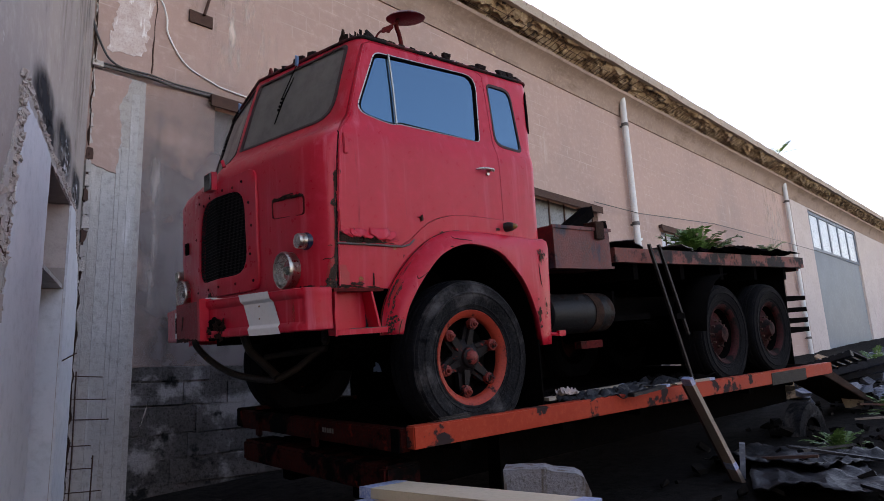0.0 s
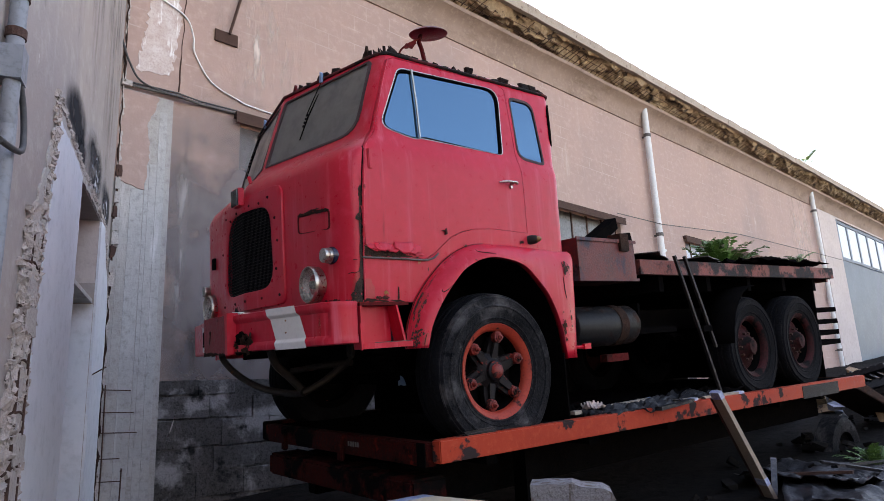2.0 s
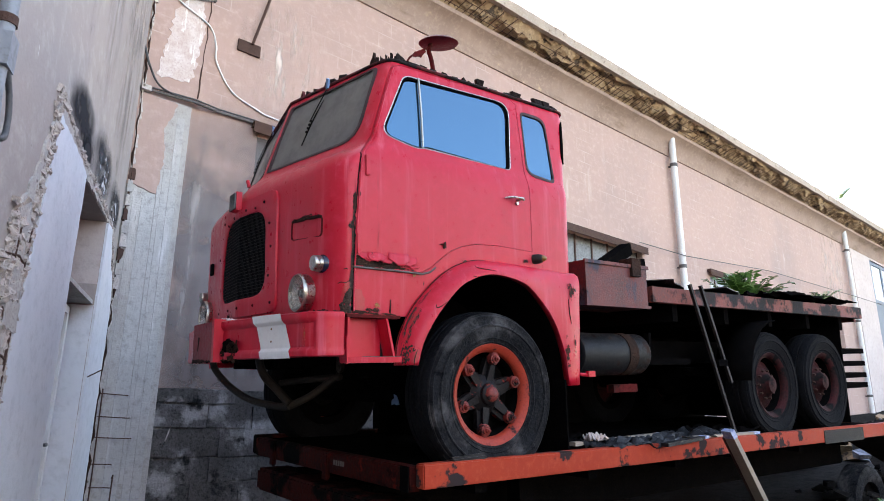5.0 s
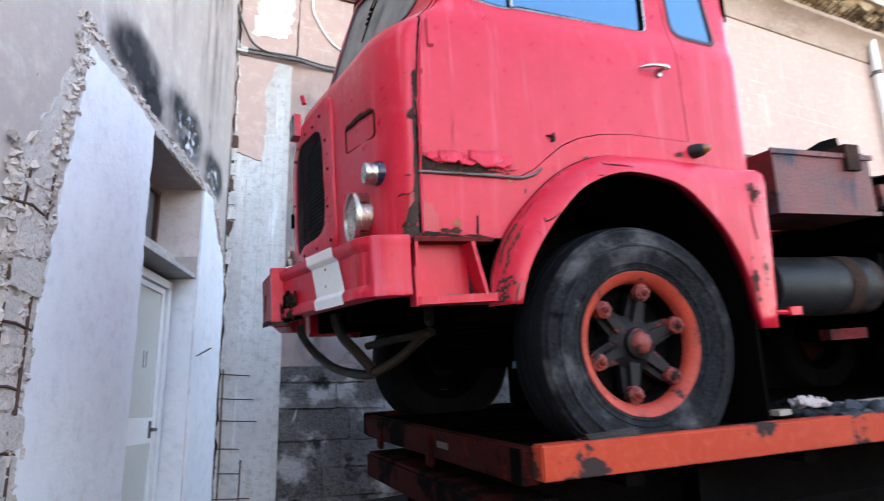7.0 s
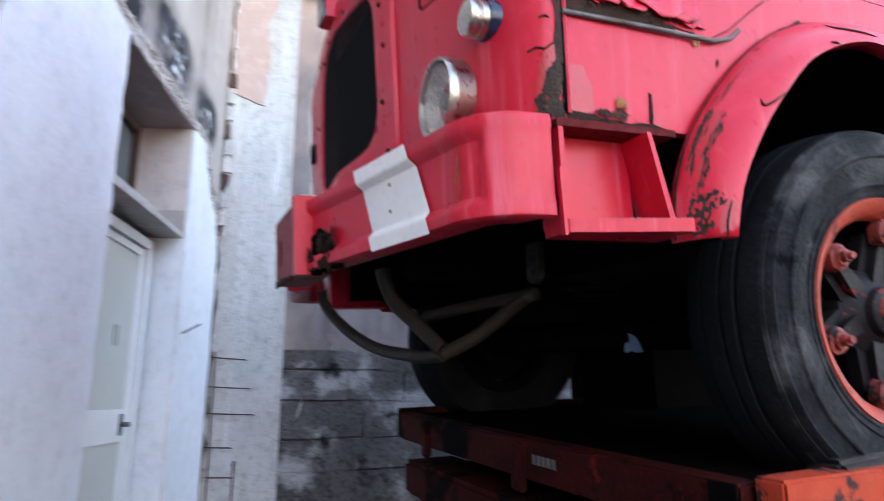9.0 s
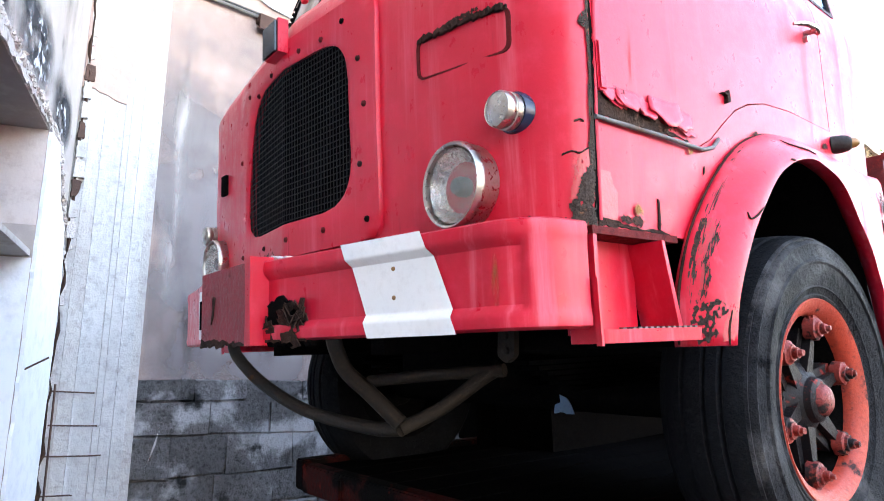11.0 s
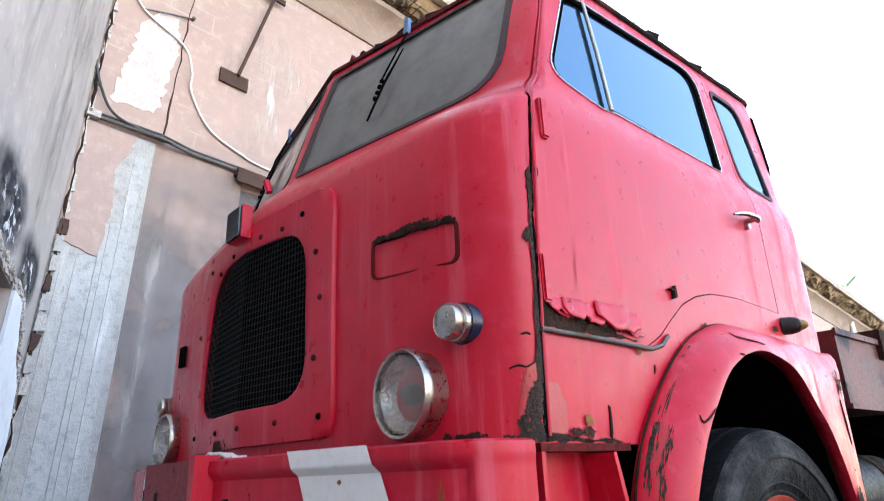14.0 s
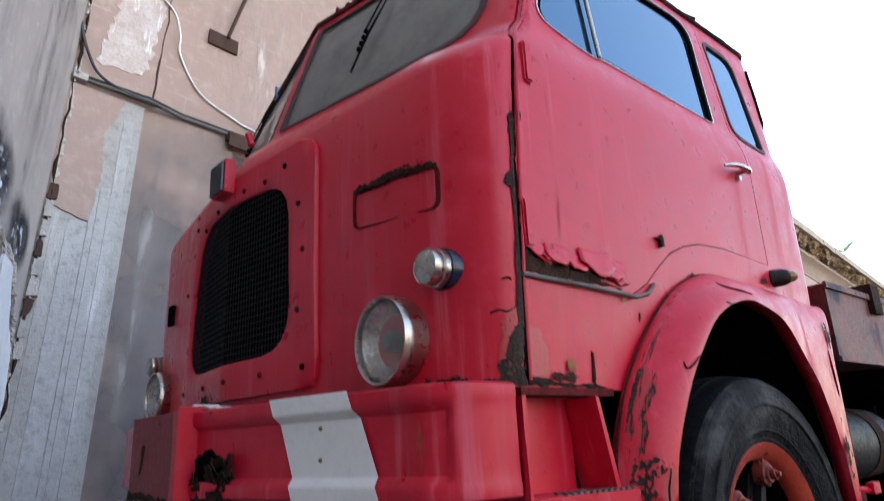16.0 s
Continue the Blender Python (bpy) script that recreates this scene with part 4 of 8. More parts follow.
box(bm, 28.5, 36.2, 8.13, 8.2, 8.0, 8.15)
box(bm, 28.5, 28.72, 8.1, 8.22, 1.2, 8.15)
hang(part("door_frame", bm, GREYDOOR, sd), sb)

# downpipes
for x, z0 in ((12.8, 0.6), (25.45, 1.55)):
    dp = thing("downpipe", (x, 7.95, z0), "pale grey plastic downpipe clipped to the wall", "downpipe", "downpipes on the warehouse")
    base = Vector((x, 7.95, z0))
    bm = bmesh.new()
    tube(bm, [(x, 7.95, z0), (x, 7.95, 5.2), (x, 7.95, 8.86)], 0.085, 14)
    hang(part("pipe", bm, PIPE, dp, smooth=40), base)
    for zz in (5.15, 7.9, 2.4):
        bm = bmesh.new()
        tube(bm, [(x, 7.95, zz), (x, 7.95, zz + 0.09)], 0.098, 14)
        box(bm, x - 0.02, x + 0.02, 7.95, 8.1, zz + 0.02, zz + 0.06)
        hang(part("clip", bm, STEEL, dp), base)
    bm = bmesh.new()
    tube(bm, spline([(x + 0.05, 7.98, 4.3), (x + 0.16, 8.0, 4.5), (x + 0.2, 8.02, 4.75), (x + 0.42, 8.06, 4.85)]), 0.035, 10)
    hang(part("branch", bm, PIPE, dp, smooth=40), base)
bm = bmesh.new()
box(bm, 25.2, 25.7, 7.7, 8.1, 1.1, 1.55)
tagged(part("concrete_drain_box", bm, BLACK, bevel=0.02), "dark block at the foot of the downpipe", "drain box")

# conduit, cables, T-shaped bracket
cd = thing("conduit", (-0.2, 7.95, 5.33), "grey conduit pair running along the wall above the pilaster", "conduit")
cb = Vector((-0.2, 7.95, 5.33))
for dz, r in ((0.0, 0.020), (0.04, 0.012)):
    bm = bmesh.new()
    tube(bm, [(-0.22, 7.96, 5.34 + dz), (0.4, 7.96, 5.37 + dz), (0.75, 8.06, 5.39 + dz), (1.3, 8.06, 5.40 + dz)], r, 8)
    hang(part("pipe", bm, STEEL if dz == 0 else DARKCABLE, cd, smooth=40), cb)
bm = bmesh.new()
box(bm, -0.29, -0.17, 7.93, 8.02, 5.32, 5.39)
hang(part("joint_mortar", bm, ROUGH, cd), cb)
bm = bmesh.new()
tube(bm, spline([(-0.33, 7.98, 7.7), (-0.194, 7.98, 7.15), (0.008, 7.98, 6.8), (0.455, 7.98, 6.592), (0.60, 8.02, 6.35), (0.656, 8.08, 6.132), (0.903, 8.08, 5.778), (1.289, 8.08, 5.627), (1.633, 8.08, 5.569), (3.2, 8.08, 5.5)]), 0.014, 6)
tagged(part("white_cable", bm, WHITE, smooth=60), "white cable looping loosely down the wall", "cable")
bm = bmesh.new()
tube(bm, spline([(0.008, 7.975, 6.80), (0.248, 7.96, 6.882), (0.506, 7.98, 6.988)]), 0.01, 6)
tube(bm, [(0.506, 8.0, 6.988), (0.506, 7.95, 6.988)], 0.02, 6)
tagged(part("hook_cable", bm, STEEL), "grey cable tied to a wall hook", "cable")
bm = bmesh.new()
tube(bm, spline([(-0.72, 7.95, 8.6), (-0.566, 7.93, 6.836), (-0.367, 7.95, 6.09), (-0.21, 7.95, 5.635), (-0.014, 7.94, 5.40), (0.5, 7.96, 5.36)]), 0.014, 6)
tagged(part("black_cable", bm, DARKCABLE, smooth=60), "black cable hanging in the corner of the walls", "cable")
tbk = thing("wall_bracket", (1.1, 8.08, 6.5), "rusty brown T-shaped iron bracket bolted to the wall", "bracket")
bb = Vector((1.1, 8.08, 6.5))
bm = bmesh.new()
box(bm, 0.93, 1.27, 8.065, 8.095, 6.45, 6.63)
hang(part("base_plate", bm, BROWN, tbk, bevel=0.004), bb)
bm = bmesh.new()
tube(bm, [(1.13, 8.04, 6.6), (1.46, 8.03, 7.98)], 0.02, 6)
hang(part("stem", bm, BROWN, tbk), bb)
bm = bmesh.new()
box(bm, 1.32, 1.61, 8.01, 8.04, 7.96, 8.03)
hang(part("top_plate", bm, BROWN, tbk, bevel=0.004), bb)

# grey waste pipe on the neighbouring wall
PVC = surf("pale_grey_plastic_pipe", [(0.20, 0.22, 0.25), (0.26, 0.28, 0.31), (0.15, 0.16, 0.17)], 3, 0.6, 0, 0.1, 40)
wp = thing("waste_pipe", SIDE @ Matrix.Translation((4.6, 0.1, 2.0)), "grey plastic waste pipe with a box joint and a bent branch", "pipe")
wb = Vector((4.6, 0.1, 2.0))
bm = bmesh.new()
tube(bm, [(4.85, 0.055, 3.1), (4.85, 0.055, 6.5)], 0.042, 14)
hang(part("pipe", bm, PVC, wp, smooth=40), wb)
bm = bmesh.new()
box(bm, 4.79, 4.91, 0.0, 0.11, 2.94, 3.12)
hang(part("box_joint", bm, PVC, wp, bevel=0.012), wb)
bm = bmesh.new()
tube(bm, spline([(4.85, 0.06, 2.95), (4.85, 0.06, 2.85), (4.83, 0.055, 2.75), (4.81, 0.055, 2.4), (4.81, 0.055, -0.8)]), 0.040, 14)
hang(part("branch", bm, PVC, wp, smooth=40), wb)
for z in (3.18, 3.40):
    bm = bmesh.new()
    tube(bm, [(4.85, 0.055, z), (4.85, 0.055, z + 0.05)], 0.05, 14)
    hang(part("collar", bm, BROWN, wp), wb)
bm = bmesh.new()
tube(bm, spline([(4.82, 0.09, 2.95), (4.76, 0.1, 2.84), (4.74, 0.11, 2.7), (4.82, 0.12, 2.58), (5.1, 0.1, 2.53)]), 0.016, 8)
tagged(on_side(part("dark_hose", bm, DARKCABLE, smooth=60)), "thin dark hose hanging on the wall", "hose")

# the yard's far side, behind the camera: unseen wall added to bounce light
bm = bmesh.new()
box(bm, -25, 45, -18.4, -18, -3, 6.0)
tagged(part("wall_south", bm, LIME), "unseen pale wall across the yard, added to bounce light", "wall", kind="structure")

# ---- the truck ----
truck, TB = in_truck_frame("truck", (3.2, YC, 0.98), "old red cab-over lorry, paint faded and rusting, standing on a trailer", "truck")
# height, front at the middle, rake of the front towards the sides, half width, corner radius, rear
LEVELS = [(1.93, 1.86, 0.10, 1.262, 0.15, 4.12), (2.4, 1.853, 0.10, 1.272, 0.16, 4.13), (2.86, 1.855, 0.10, 1.272, 0.17, 4.14), (2.94, 1.875, 0.12, 1.268, 0.16, 4.15), (3.0, 1.92, 0.165, 1.258, 0.14, 4.155), (3.05, 1.975, 0.19, 1.24, 0.11, 4.16), (3.09, 2.01, 0.20, 1.225, 0.085, 4.17), (3.13, 2.03, 0.20, 1.215, 0.075, 4.18), (3.45, 2.13, 0.20, 1.175, 0.07, 4.23), (3.72, 2.225, 0.20, 1.135, 0.07, 4.27), (3.775, 2.25, 0.20, 1.115, 0.08, 4.275), (3.83, 2.36, 0.18, 1.05, 0.10, 4.22), (3.88, 2.60, 0.14, 0.86, 0.15, 4.05), (3.905, 3.0, 0.05, 0.4, 0.15, 3.7)]


def level(z):
    for a, b in zip(LEVELS, LEVELS[1:]):
        if z <= b[0]:
            t = max(0.0, (z - a[0]) / (b[0] - a[0]))
            return [p + (q - p) * t for p, q in zip(a[1:], b[1:])]
    return list(LEVELS[-1][1:])


def front_x(y, z):
    """Where the cab's front lies at that place."""
    xc, a, w, rc, _ = level(z)
    d = abs(y - YC)
    t = min(max((d - w + 1.7 * rc) / (1.7 * rc), 0), 1)
    return xc + a * min(d, w) + 0.8 * rc * (1 - math.sqrt(1 - t * t))


def side_y(z):
    return YC - level(z)[2]


def cab_y(x, z):
    """Where the cab's near side lies, its rounded front corner included."""
    xc, a, w, rc, _ = level(z)
    lo, hi = 0.0, math.pi / 2
    for _ in range(24):
        t = (lo + hi) / 2
        u = w - 1.7 * rc + 1.7 * rc * math.sin(t)
        if xc + a * u + 0.8 * rc * (1 - math.cos(t)) < x:
            lo = t
        else:
            hi = t
    return YC - (w - 1.7 * rc + 1.7 * rc * math.sin(lo))


def ring_of(z, d):
    xc, a, w, rc, xr = level(z)
    xc, w, xr, rc = xc + d, w - d, xr - d, max(rc - d, 0.03)
    half = []
    for i in range(9):
        u = (w - 1.7 * rc) * i / 8
        half.append((xc + a * u, u))
    for i in range(1, 11):
        t = i / 10 * math.pi / 2
        u = w - 1.7 * rc + 1.7 * rc * math.sin(t)
        half.append((xc + a * u + 0.8 * rc * (1 - math.cos(t)), u))
    xs = half[-1][0]
    for i in range(1, 9):
        half.append((xs + (xr - 0.1 - xs) * i / 8, w))
    for i in range(1, 5):
        t = i / 4 * math.pi / 2
        half.append((xr - 0.1 + 0.1 * math.sin(t), w - 0.1 + 0.1 * math.cos(t)))
    for i in range(1, 4):
        half.append((xr, (w - 0.1) * (1 - i / 3)))
    return [(x, YC - u) for x, u in half] + [(x, YC + u) for x, u in half[-2:0:-1]]


def loft(d, z0=1.93, top=3.905):
    bm = bmesh.new()
    zs = sorted({z0, top} | {l[0] for l in LEVELS if z0 < l[0] < top} | {z for z in (2.1, 2.25, 2.6, 3.25, 3.6) if z0 < z < top})
    rings = [[bm.verts.new((x, y, z - (d if z > 3.7 else 0))) for x, y in ring_of(z, d)] for z in zs]
    n = len(rings[0])
    for a, b in zip(rings, rings[1:]):
        for k in range(n):
            bm.faces.new((a[k], a[(k + 1) % n], b[(k + 1) % n], b[k]))
    bm.faces.new(rings[0][::-1])
    bm.faces.new(rings[-1])
    bmesh.ops.recalc_face_normals(bm, faces=bm.faces)
    return bm


MIR = lambda pts: [(2 * YC - y, z) for y, z in pts]
DOOR = [(2.112, 2.225), (2.125, 2.5), (2.15, 2.85), (2.175, 2.98), (2.235, 3.05), (2.285, 3.12), (2.36, 3.35), (2.45, 3.62), (2.485, 3.70), (2.56, 3.74), (3.60, 3.755), (3.68, 3.71), (3.67, 3.2), (3.67, 2.46), (3.55, 2.465), (3.3, 2.473), (3.1, 2.460), (2.98, 2.432), (2.88, 2.39), (2.79, 2.325), (2.71, 2.262), (2.63, 2.222)]
SIDEWIN = rounded([(2.355, 3.16), (2.585, 3.66), (3.595, 3.69), (3.515, 3.095), (2.72, 3.118), (2.655, 3.103), (2.58, 3.112)], [0.09, 0.06, 0.13, 0.04, 0.02, 0.03, 0.05])
QUARTER = rounded([(3.72, 3.645), (3.99, 3.64), (4.0, 3.07), (3.70, 3.10)], [0.05, 0.09, 0.06, 0.09])
SCREEN = rounded([(YC - 0.045, 3.125), (YC - 0.045, 3.70), (3.285, 3.725), (3.245, 3.14)], [0.02, 0.03, 0.06, 0.17])
PANEL = rounded([(3.735, 1.99), (3.735, 2.86), (YC + 0.585, 2.86), (YC + 0.585, 1.99)], [0.06, 0.09, 0.09, 0.06])
GRILLE = rounded([(3.875, 2.12), (3.90, 2.74), (YC + 0.38, 2.765), (YC + 0.485, 2.12)], [0.18, 0.16, 0.22, 0.17])
WELL = [(2.50, 1.5), (2.53, 1.75), (2.62, 1.95), (2.8, 2.14), (3.05, 2.26), (3.3, 2.28), (3.6, 2.2), (3.83, 1.99), (3.98, 1.7), (4.3, 1.6), (4.3, 1.3), (2.5, 1.3)]


def grown(pts, d):
    c = Vector((sum(p[0] for p in pts) / len(pts), sum(p[1] for p in pts) / len(pts)))
    return [tuple(Vector(p) + (Vector(p) - c).normalized() * d) for p in pts]


LOW, HIGH = (2.5, YC - 0.3), (YC + 0.3, 6.2)  # near and far sides
shell_in = loft(0.035, 1.9, 3.87)
cab = part("cab_body", loft(0.0), RED, truck, "faded red steel cab shell, dented and rusting")
carve(cab, [shell_in])
carve(cab, [solid(DOOR, 1, *LOW), solid(DOOR, 1, *HIGH), solid(QUARTER, 1, *LOW), solid(QUARTER, 1, *HIGH), solid(SCREEN, 0, 1.9, 2.8), solid(MIR(SCREEN), 0, 1.9, 2.8), solid(grown(GRILLE, 0.03), 0, 1.6, 2.2), solid(WELL, 1, 2.9, 3.8), solid(WELL, 1, 4.85, 5.8), solid(rounded([(3.5, 3.2), (3.5, 3.62), (5.14, 3.62), (5.14, 3.2)], 0.06), 0, 4.0, 4.4)])
cab.data.shade_smooth()
cab.data.set_sharp_from_angle(angle=radians(35))
hang(cab, TB)


def rim_band(bm, outline, y_of, w0, w1, out, axis=1):
    """A raised band between two sizes of an outline, lying on the cab's side (axis 1) or front (axis 0)."""
    a, b = grown(outline, w0), grown(outline, w1)
    n = len(a)
    def put(p, o):
        return bm.verts.new((p[0], y_of(p) + o, p[1]) if axis == 1 else (y_of(p) + o, p[0], p[1]))
    ra, rb, rc, rd = ([put(p, o) for p in q] for q, o in ((a, 0.012), (a, -out), (b, -out), (b, 0.012)))
    for u, v in ((ra, rb), (rb, rc), (rc, rd), (rd, ra)):
        for k in range(n):
            bm.faces.new((u[k], u[(k + 1) % n], v[(k + 1) % n], v[k]))


near_side = lambda p: cab_y(p[0], p[1])
for far in (False, True):
    d = part("door", loft(0.0), RED, truck, "dented red cab door with peeling lower edge")
    hang(d, TB)
    carve(d, [loft(0.03, 1.9, 3.87)])
    shape = grown(DOOR, -0.005)
    carve(d, [solid(shape, 1, *(HIGH if far else LOW))], "INTERSECT")
    carve(d, [solid(SIDEWIN, 1, *(HIGH if far else LOW))])
    d.data.shade_smooth()
    d.data.set_sharp_from_angle(angle=radians(35))
    mirror = Matrix.Translation((0, 2 * YC, 0)) @ Matrix.Diagonal((1, -1, 1, 1)) if far else Matrix()

    def door_part(name, bm, material, label="", smooth=0.0):
        if far:
            bmesh.ops.transform(bm, matrix=mirror, verts=bm.verts)
        return part(name, bm, material, d, label, smooth)

    carve(d, [solid(grown(MIR(SCREEN) if far else SCREEN, 0.004), 0, 1.9, 2.8)])

    def pane(keep, y_of):
        o, cut = grown(SIDEWIN, -0.002), 2.70
        out = []
        for p, q in zip(o, o[1:] + o[:1]):
            if keep(p[0] - cut):
                out.append(p)
            if (p[0] - cut) * (q[0] - cut) < 0:
                out.append((cut, p[1] + (q[1] - p[1]) * (cut - p[0]) / (q[0] - p[0])))
        bm = bmesh.new()
        a_ = [bm.verts.new((x, y_of(x, z), z)) for x, z in out]
        b_ = [bm.verts.new((x, y_of(x, z) + 0.006, z)) for x, z in out]
        bm.faces.new(a_)
        bm.faces.new(b_[::-1])
        for k in range(len(out)):
            bm.faces.new((a_[k], b_[k], b_[(k + 1) % len(out)], a_[(k + 1) % len(out)]))
        return bm

    flat_y = lambda z: side_y(3.14) + (side_y(3.70) - side_y(3.14)) * (z - 3.14) / 0.56 + 0.012
    gl = door_part("side_window", pane(lambda v: v >= 0, lambda x, z: flat_y(z)), GLASS, "dark side window glass reflecting the sky")
    door_part("vent_window", pane(lambda v: v <= 0, lambda x, z: flat_y(z) + (2.70 - x) * 0.06), GLASS, "small triangular vent window")
    bm = bmesh.new()
    rim_band(bm, SIDEWIN, near_side, -0.022, -0.002, -0.002)
    door_part("rubber_seal", bm, BLACK)
    bm = bmesh.new()
    rim_band(bm, SIDEWIN, near_side, -0.002, 0.006, 0.004)
    door_part("window_trim", bm, CHROME, "dull bright metal window trim", 40)
    bm = bmesh.new()
    tube(bm, [(2.69, side_y(3.115) - 0.004, 3.115), (2.705, side_y(3.4) - 0.004, 3.4), (2.71, side_y(3.67) - 0.004, 3.67)], 0.009, 8)
    door_part("vent_window_bar", bm, CHROME, "bright metal bar of the vent window", 60)
    bm = bmesh.new()
    tube(bm, spline([(3.39, 3.03, 2.846), (3.45, 3.006, 2.853), (3.53, 3.0, 2.853), (3.56, 3.008, 2.848)]), [0.006] * 4 + [0.010] * 12 + [0.013] * 8 + [0.009], 8)
    tube(bm, [(3.53, 3.06, 2.85), (3.53, 3.0, 2.85)], 0.013, 8)
    tube(bm, [(3.52, 3.05, 2.822), (3.52, 3.03, 2.822)], 0.014, 8)
    door_part("door_handle", bm, CHROME, "chrome door handle", 60)
    for z in (2.378, 2.90):
        bm = bmesh.new()
        xx = 2.138 + (z - 2.4) * 0.12
        box(bm, xx, xx + 0.035, side_y(z) - 0.016, side_y(z) + 0.01, z - 0.08, z + 0.06)
        bmesh.ops.bevel(bm, geom=list(bm.edges), offset=0.006, segments=2, affect="EDGES")
        door_part("hinge", bm, RED)
    bm = bmesh.new()
    tube(bm, [(2.12, 3.044, 2.222), (2.4, 3.040, 2.219), (2.63, 3.040, 2.214), (2.70, 3.042, 2.232), (2.745, 3.044, 2.268)], 0.007, 8)
    door_part("sill_trim", bm, STEEL, "bare metal strip under the door", 60)
    bm = bmesh.new()
    ragged(bm, [(2.812, 2.40), (2.815, 2.425), (2.785, 2.432), (2.815, 2.437), (2.828, 2.452), (2.836, 2.41)], 1, 3.034, 0.014, 5, 0.003, 0.015)
    door_part("rusted_stay", bm, RUST)

for far in (False, True):
    gl = part("quarter_window", loft(0.006, 2.9, 3.87), GLASS, truck, "narrow rear quarter window")
    carve(gl, [loft(0.012, 2.8, 3.865)])
    carve(gl, [solid(grown(QUARTER, 0.006), 1, *(HIGH if far else LOW))], "INTERSECT")
    hang(gl, TB)
    bm = bmesh.new()
    rim_band(bm, QUARTER, near_side, -0.014, 0.012, 0.004)
    if far:
        bmesh.ops.transform(bm, matrix=Matrix.Translation((0, 2 * YC, 0)) @ Matrix.Diagonal((1, -1, 1, 1)), verts=bm.verts)
    part("rubber_seal", bm, SEAL, gl, smooth=40)
    sc = part("windscreen_pane", loft(0.006, 2.9, 3.87), DUSTGLASS, truck, "split windscreen pane caked with grey dust")
    carve(sc, [loft(0.012, 2.8, 3.865)])
    carve(sc, [solid(grown(MIR(SCREEN) if far else SCREEN, 0.006), 0, 1.9, 2.8)], "INTERSECT")
    hang(sc, TB)
    bm = bmesh.new()
    rim_band(bm, MIR(SCREEN) if far else SCREEN, lambda p: front_x(p[0], p[1]), -0.018, 0.014, 0.005, 0)
    part("rubber_seal", bm, SEAL, sc, smooth=40)
    # wiper hung from the top of the screen
    wy = (3.86 if not far else 5.05)
    bm = bmesh.new()
    fx = lambda y, z: front_x(y, z) - 0.02
    tube(bm, [(fx(wy - 0.04, 3.76), wy - 0.04, 3.76), (fx(wy - 0.03, 3.6) - 0.01, wy - 0.03, 3.6), (fx(wy - 0.005, 3.44) - 0.015, wy - 0.005, 3.44)], 0.004, 6)
    tube(bm, [(fx(wy - 0.055, 3.62), wy - 0.055, 3.62), (fx(wy - 0.01, 3.44), wy - 0.01, 3.44), (fx(wy + 0.02, 3.25), wy + 0.02, 3.25)], [0.003, 0.006, 0.004], 6)
    for k_ in range(4):
        zz = 3.45 - 0.03 * k_
        box(bm, fx(wy, zz) - 0.014, fx(wy, zz), wy - 0.012 + 0.004 * k_, wy + 0.004 + 0.004 * k_, zz - 0.006, zz + 0.008)
    part("wiper", bm, BLACK, sc, "rusty black windscreen wiper")
    bm = bmesh.new()
    prism(bm, [(wy - 0.045, 3.73), (wy - 0.015, 3.735), (wy - 0.03, 3.82), (wy - 0.055, 3.80)], 0, front_x(wy, 3.76) - 0.03, front_x(wy, 3.76) - 0.012)
    hang(part("wiper_motor_cover", bm, surf("faded_blue_plastic", [(0.10, 0.22, 0.42), (0.16, 0.28, 0.46)], 20, 0.5), truck, "small blue wiper cover", bevel=0.004), TB)

bm = bmesh.new()
box(bm, 4.195, 4.205, 3.55, 5.09, 3.22, 3.6)
hang(part("rear_window", bm, GLASS, truck, "cab rear window"), TB)
for far in (False, True):
    bm = bmesh.new()
    strip = []
    for i in range(15):
        f = i / 14
        z = 3.285 + 0.40 * f
        xc, a, w, rc, xr = level(z)
        pinch = math.sqrt(max(0.05, 1 - abs(2 * f - 1) ** 6))
        line = []
        for k in range(6):
            t = radians(48 + (k / 2.5 - 1) * 34 * pinch)
            u = w - 0.1 + 0.105 * math.cos(t)
            line.append(bm.verts.new((xr - 0.1 + 0.105 * math.sin(t), YC - u if not far else YC + u, z)))
        strip.append(line)
    for p, q in zip(strip, strip[1:]):
        for k in range(5):
            bm.faces.new((p[k], q[k], q[k + 1], p[k + 1]))
    rv = hang(part("rear_corner_vent", bm, BLACK, truck, "black rubber-edged slot in the rear cab corner", smooth=60), TB)
    md = rv.modifiers.new("thick", "SOLIDIFY")
    md.thickness, md.offset = 0.012, 0

# dark cab inside: floor, engine cover, seats' backs
bm = bmesh.new()
box(bm, 2.15, 4.1, 3.2, 5.44, 2.3, 2.36)
box(bm, 2.3, 3.9, 3.95, 4.7, 2.36, 2.85)
hang(part("cab_floor", bm, BLACK, truck), TB)
for y in (3.3, 4.75):
    bm = bmesh.new()
    box(bm, 3.1, 3.6, y, y + 0.55, 2.36, 2.75)
    box(bm, 3.55, 3.7, y, y + 0.55, 2.75, 3.2)
    hang(part("seat", bm, BLACK, truck, bevel=0.04), TB)

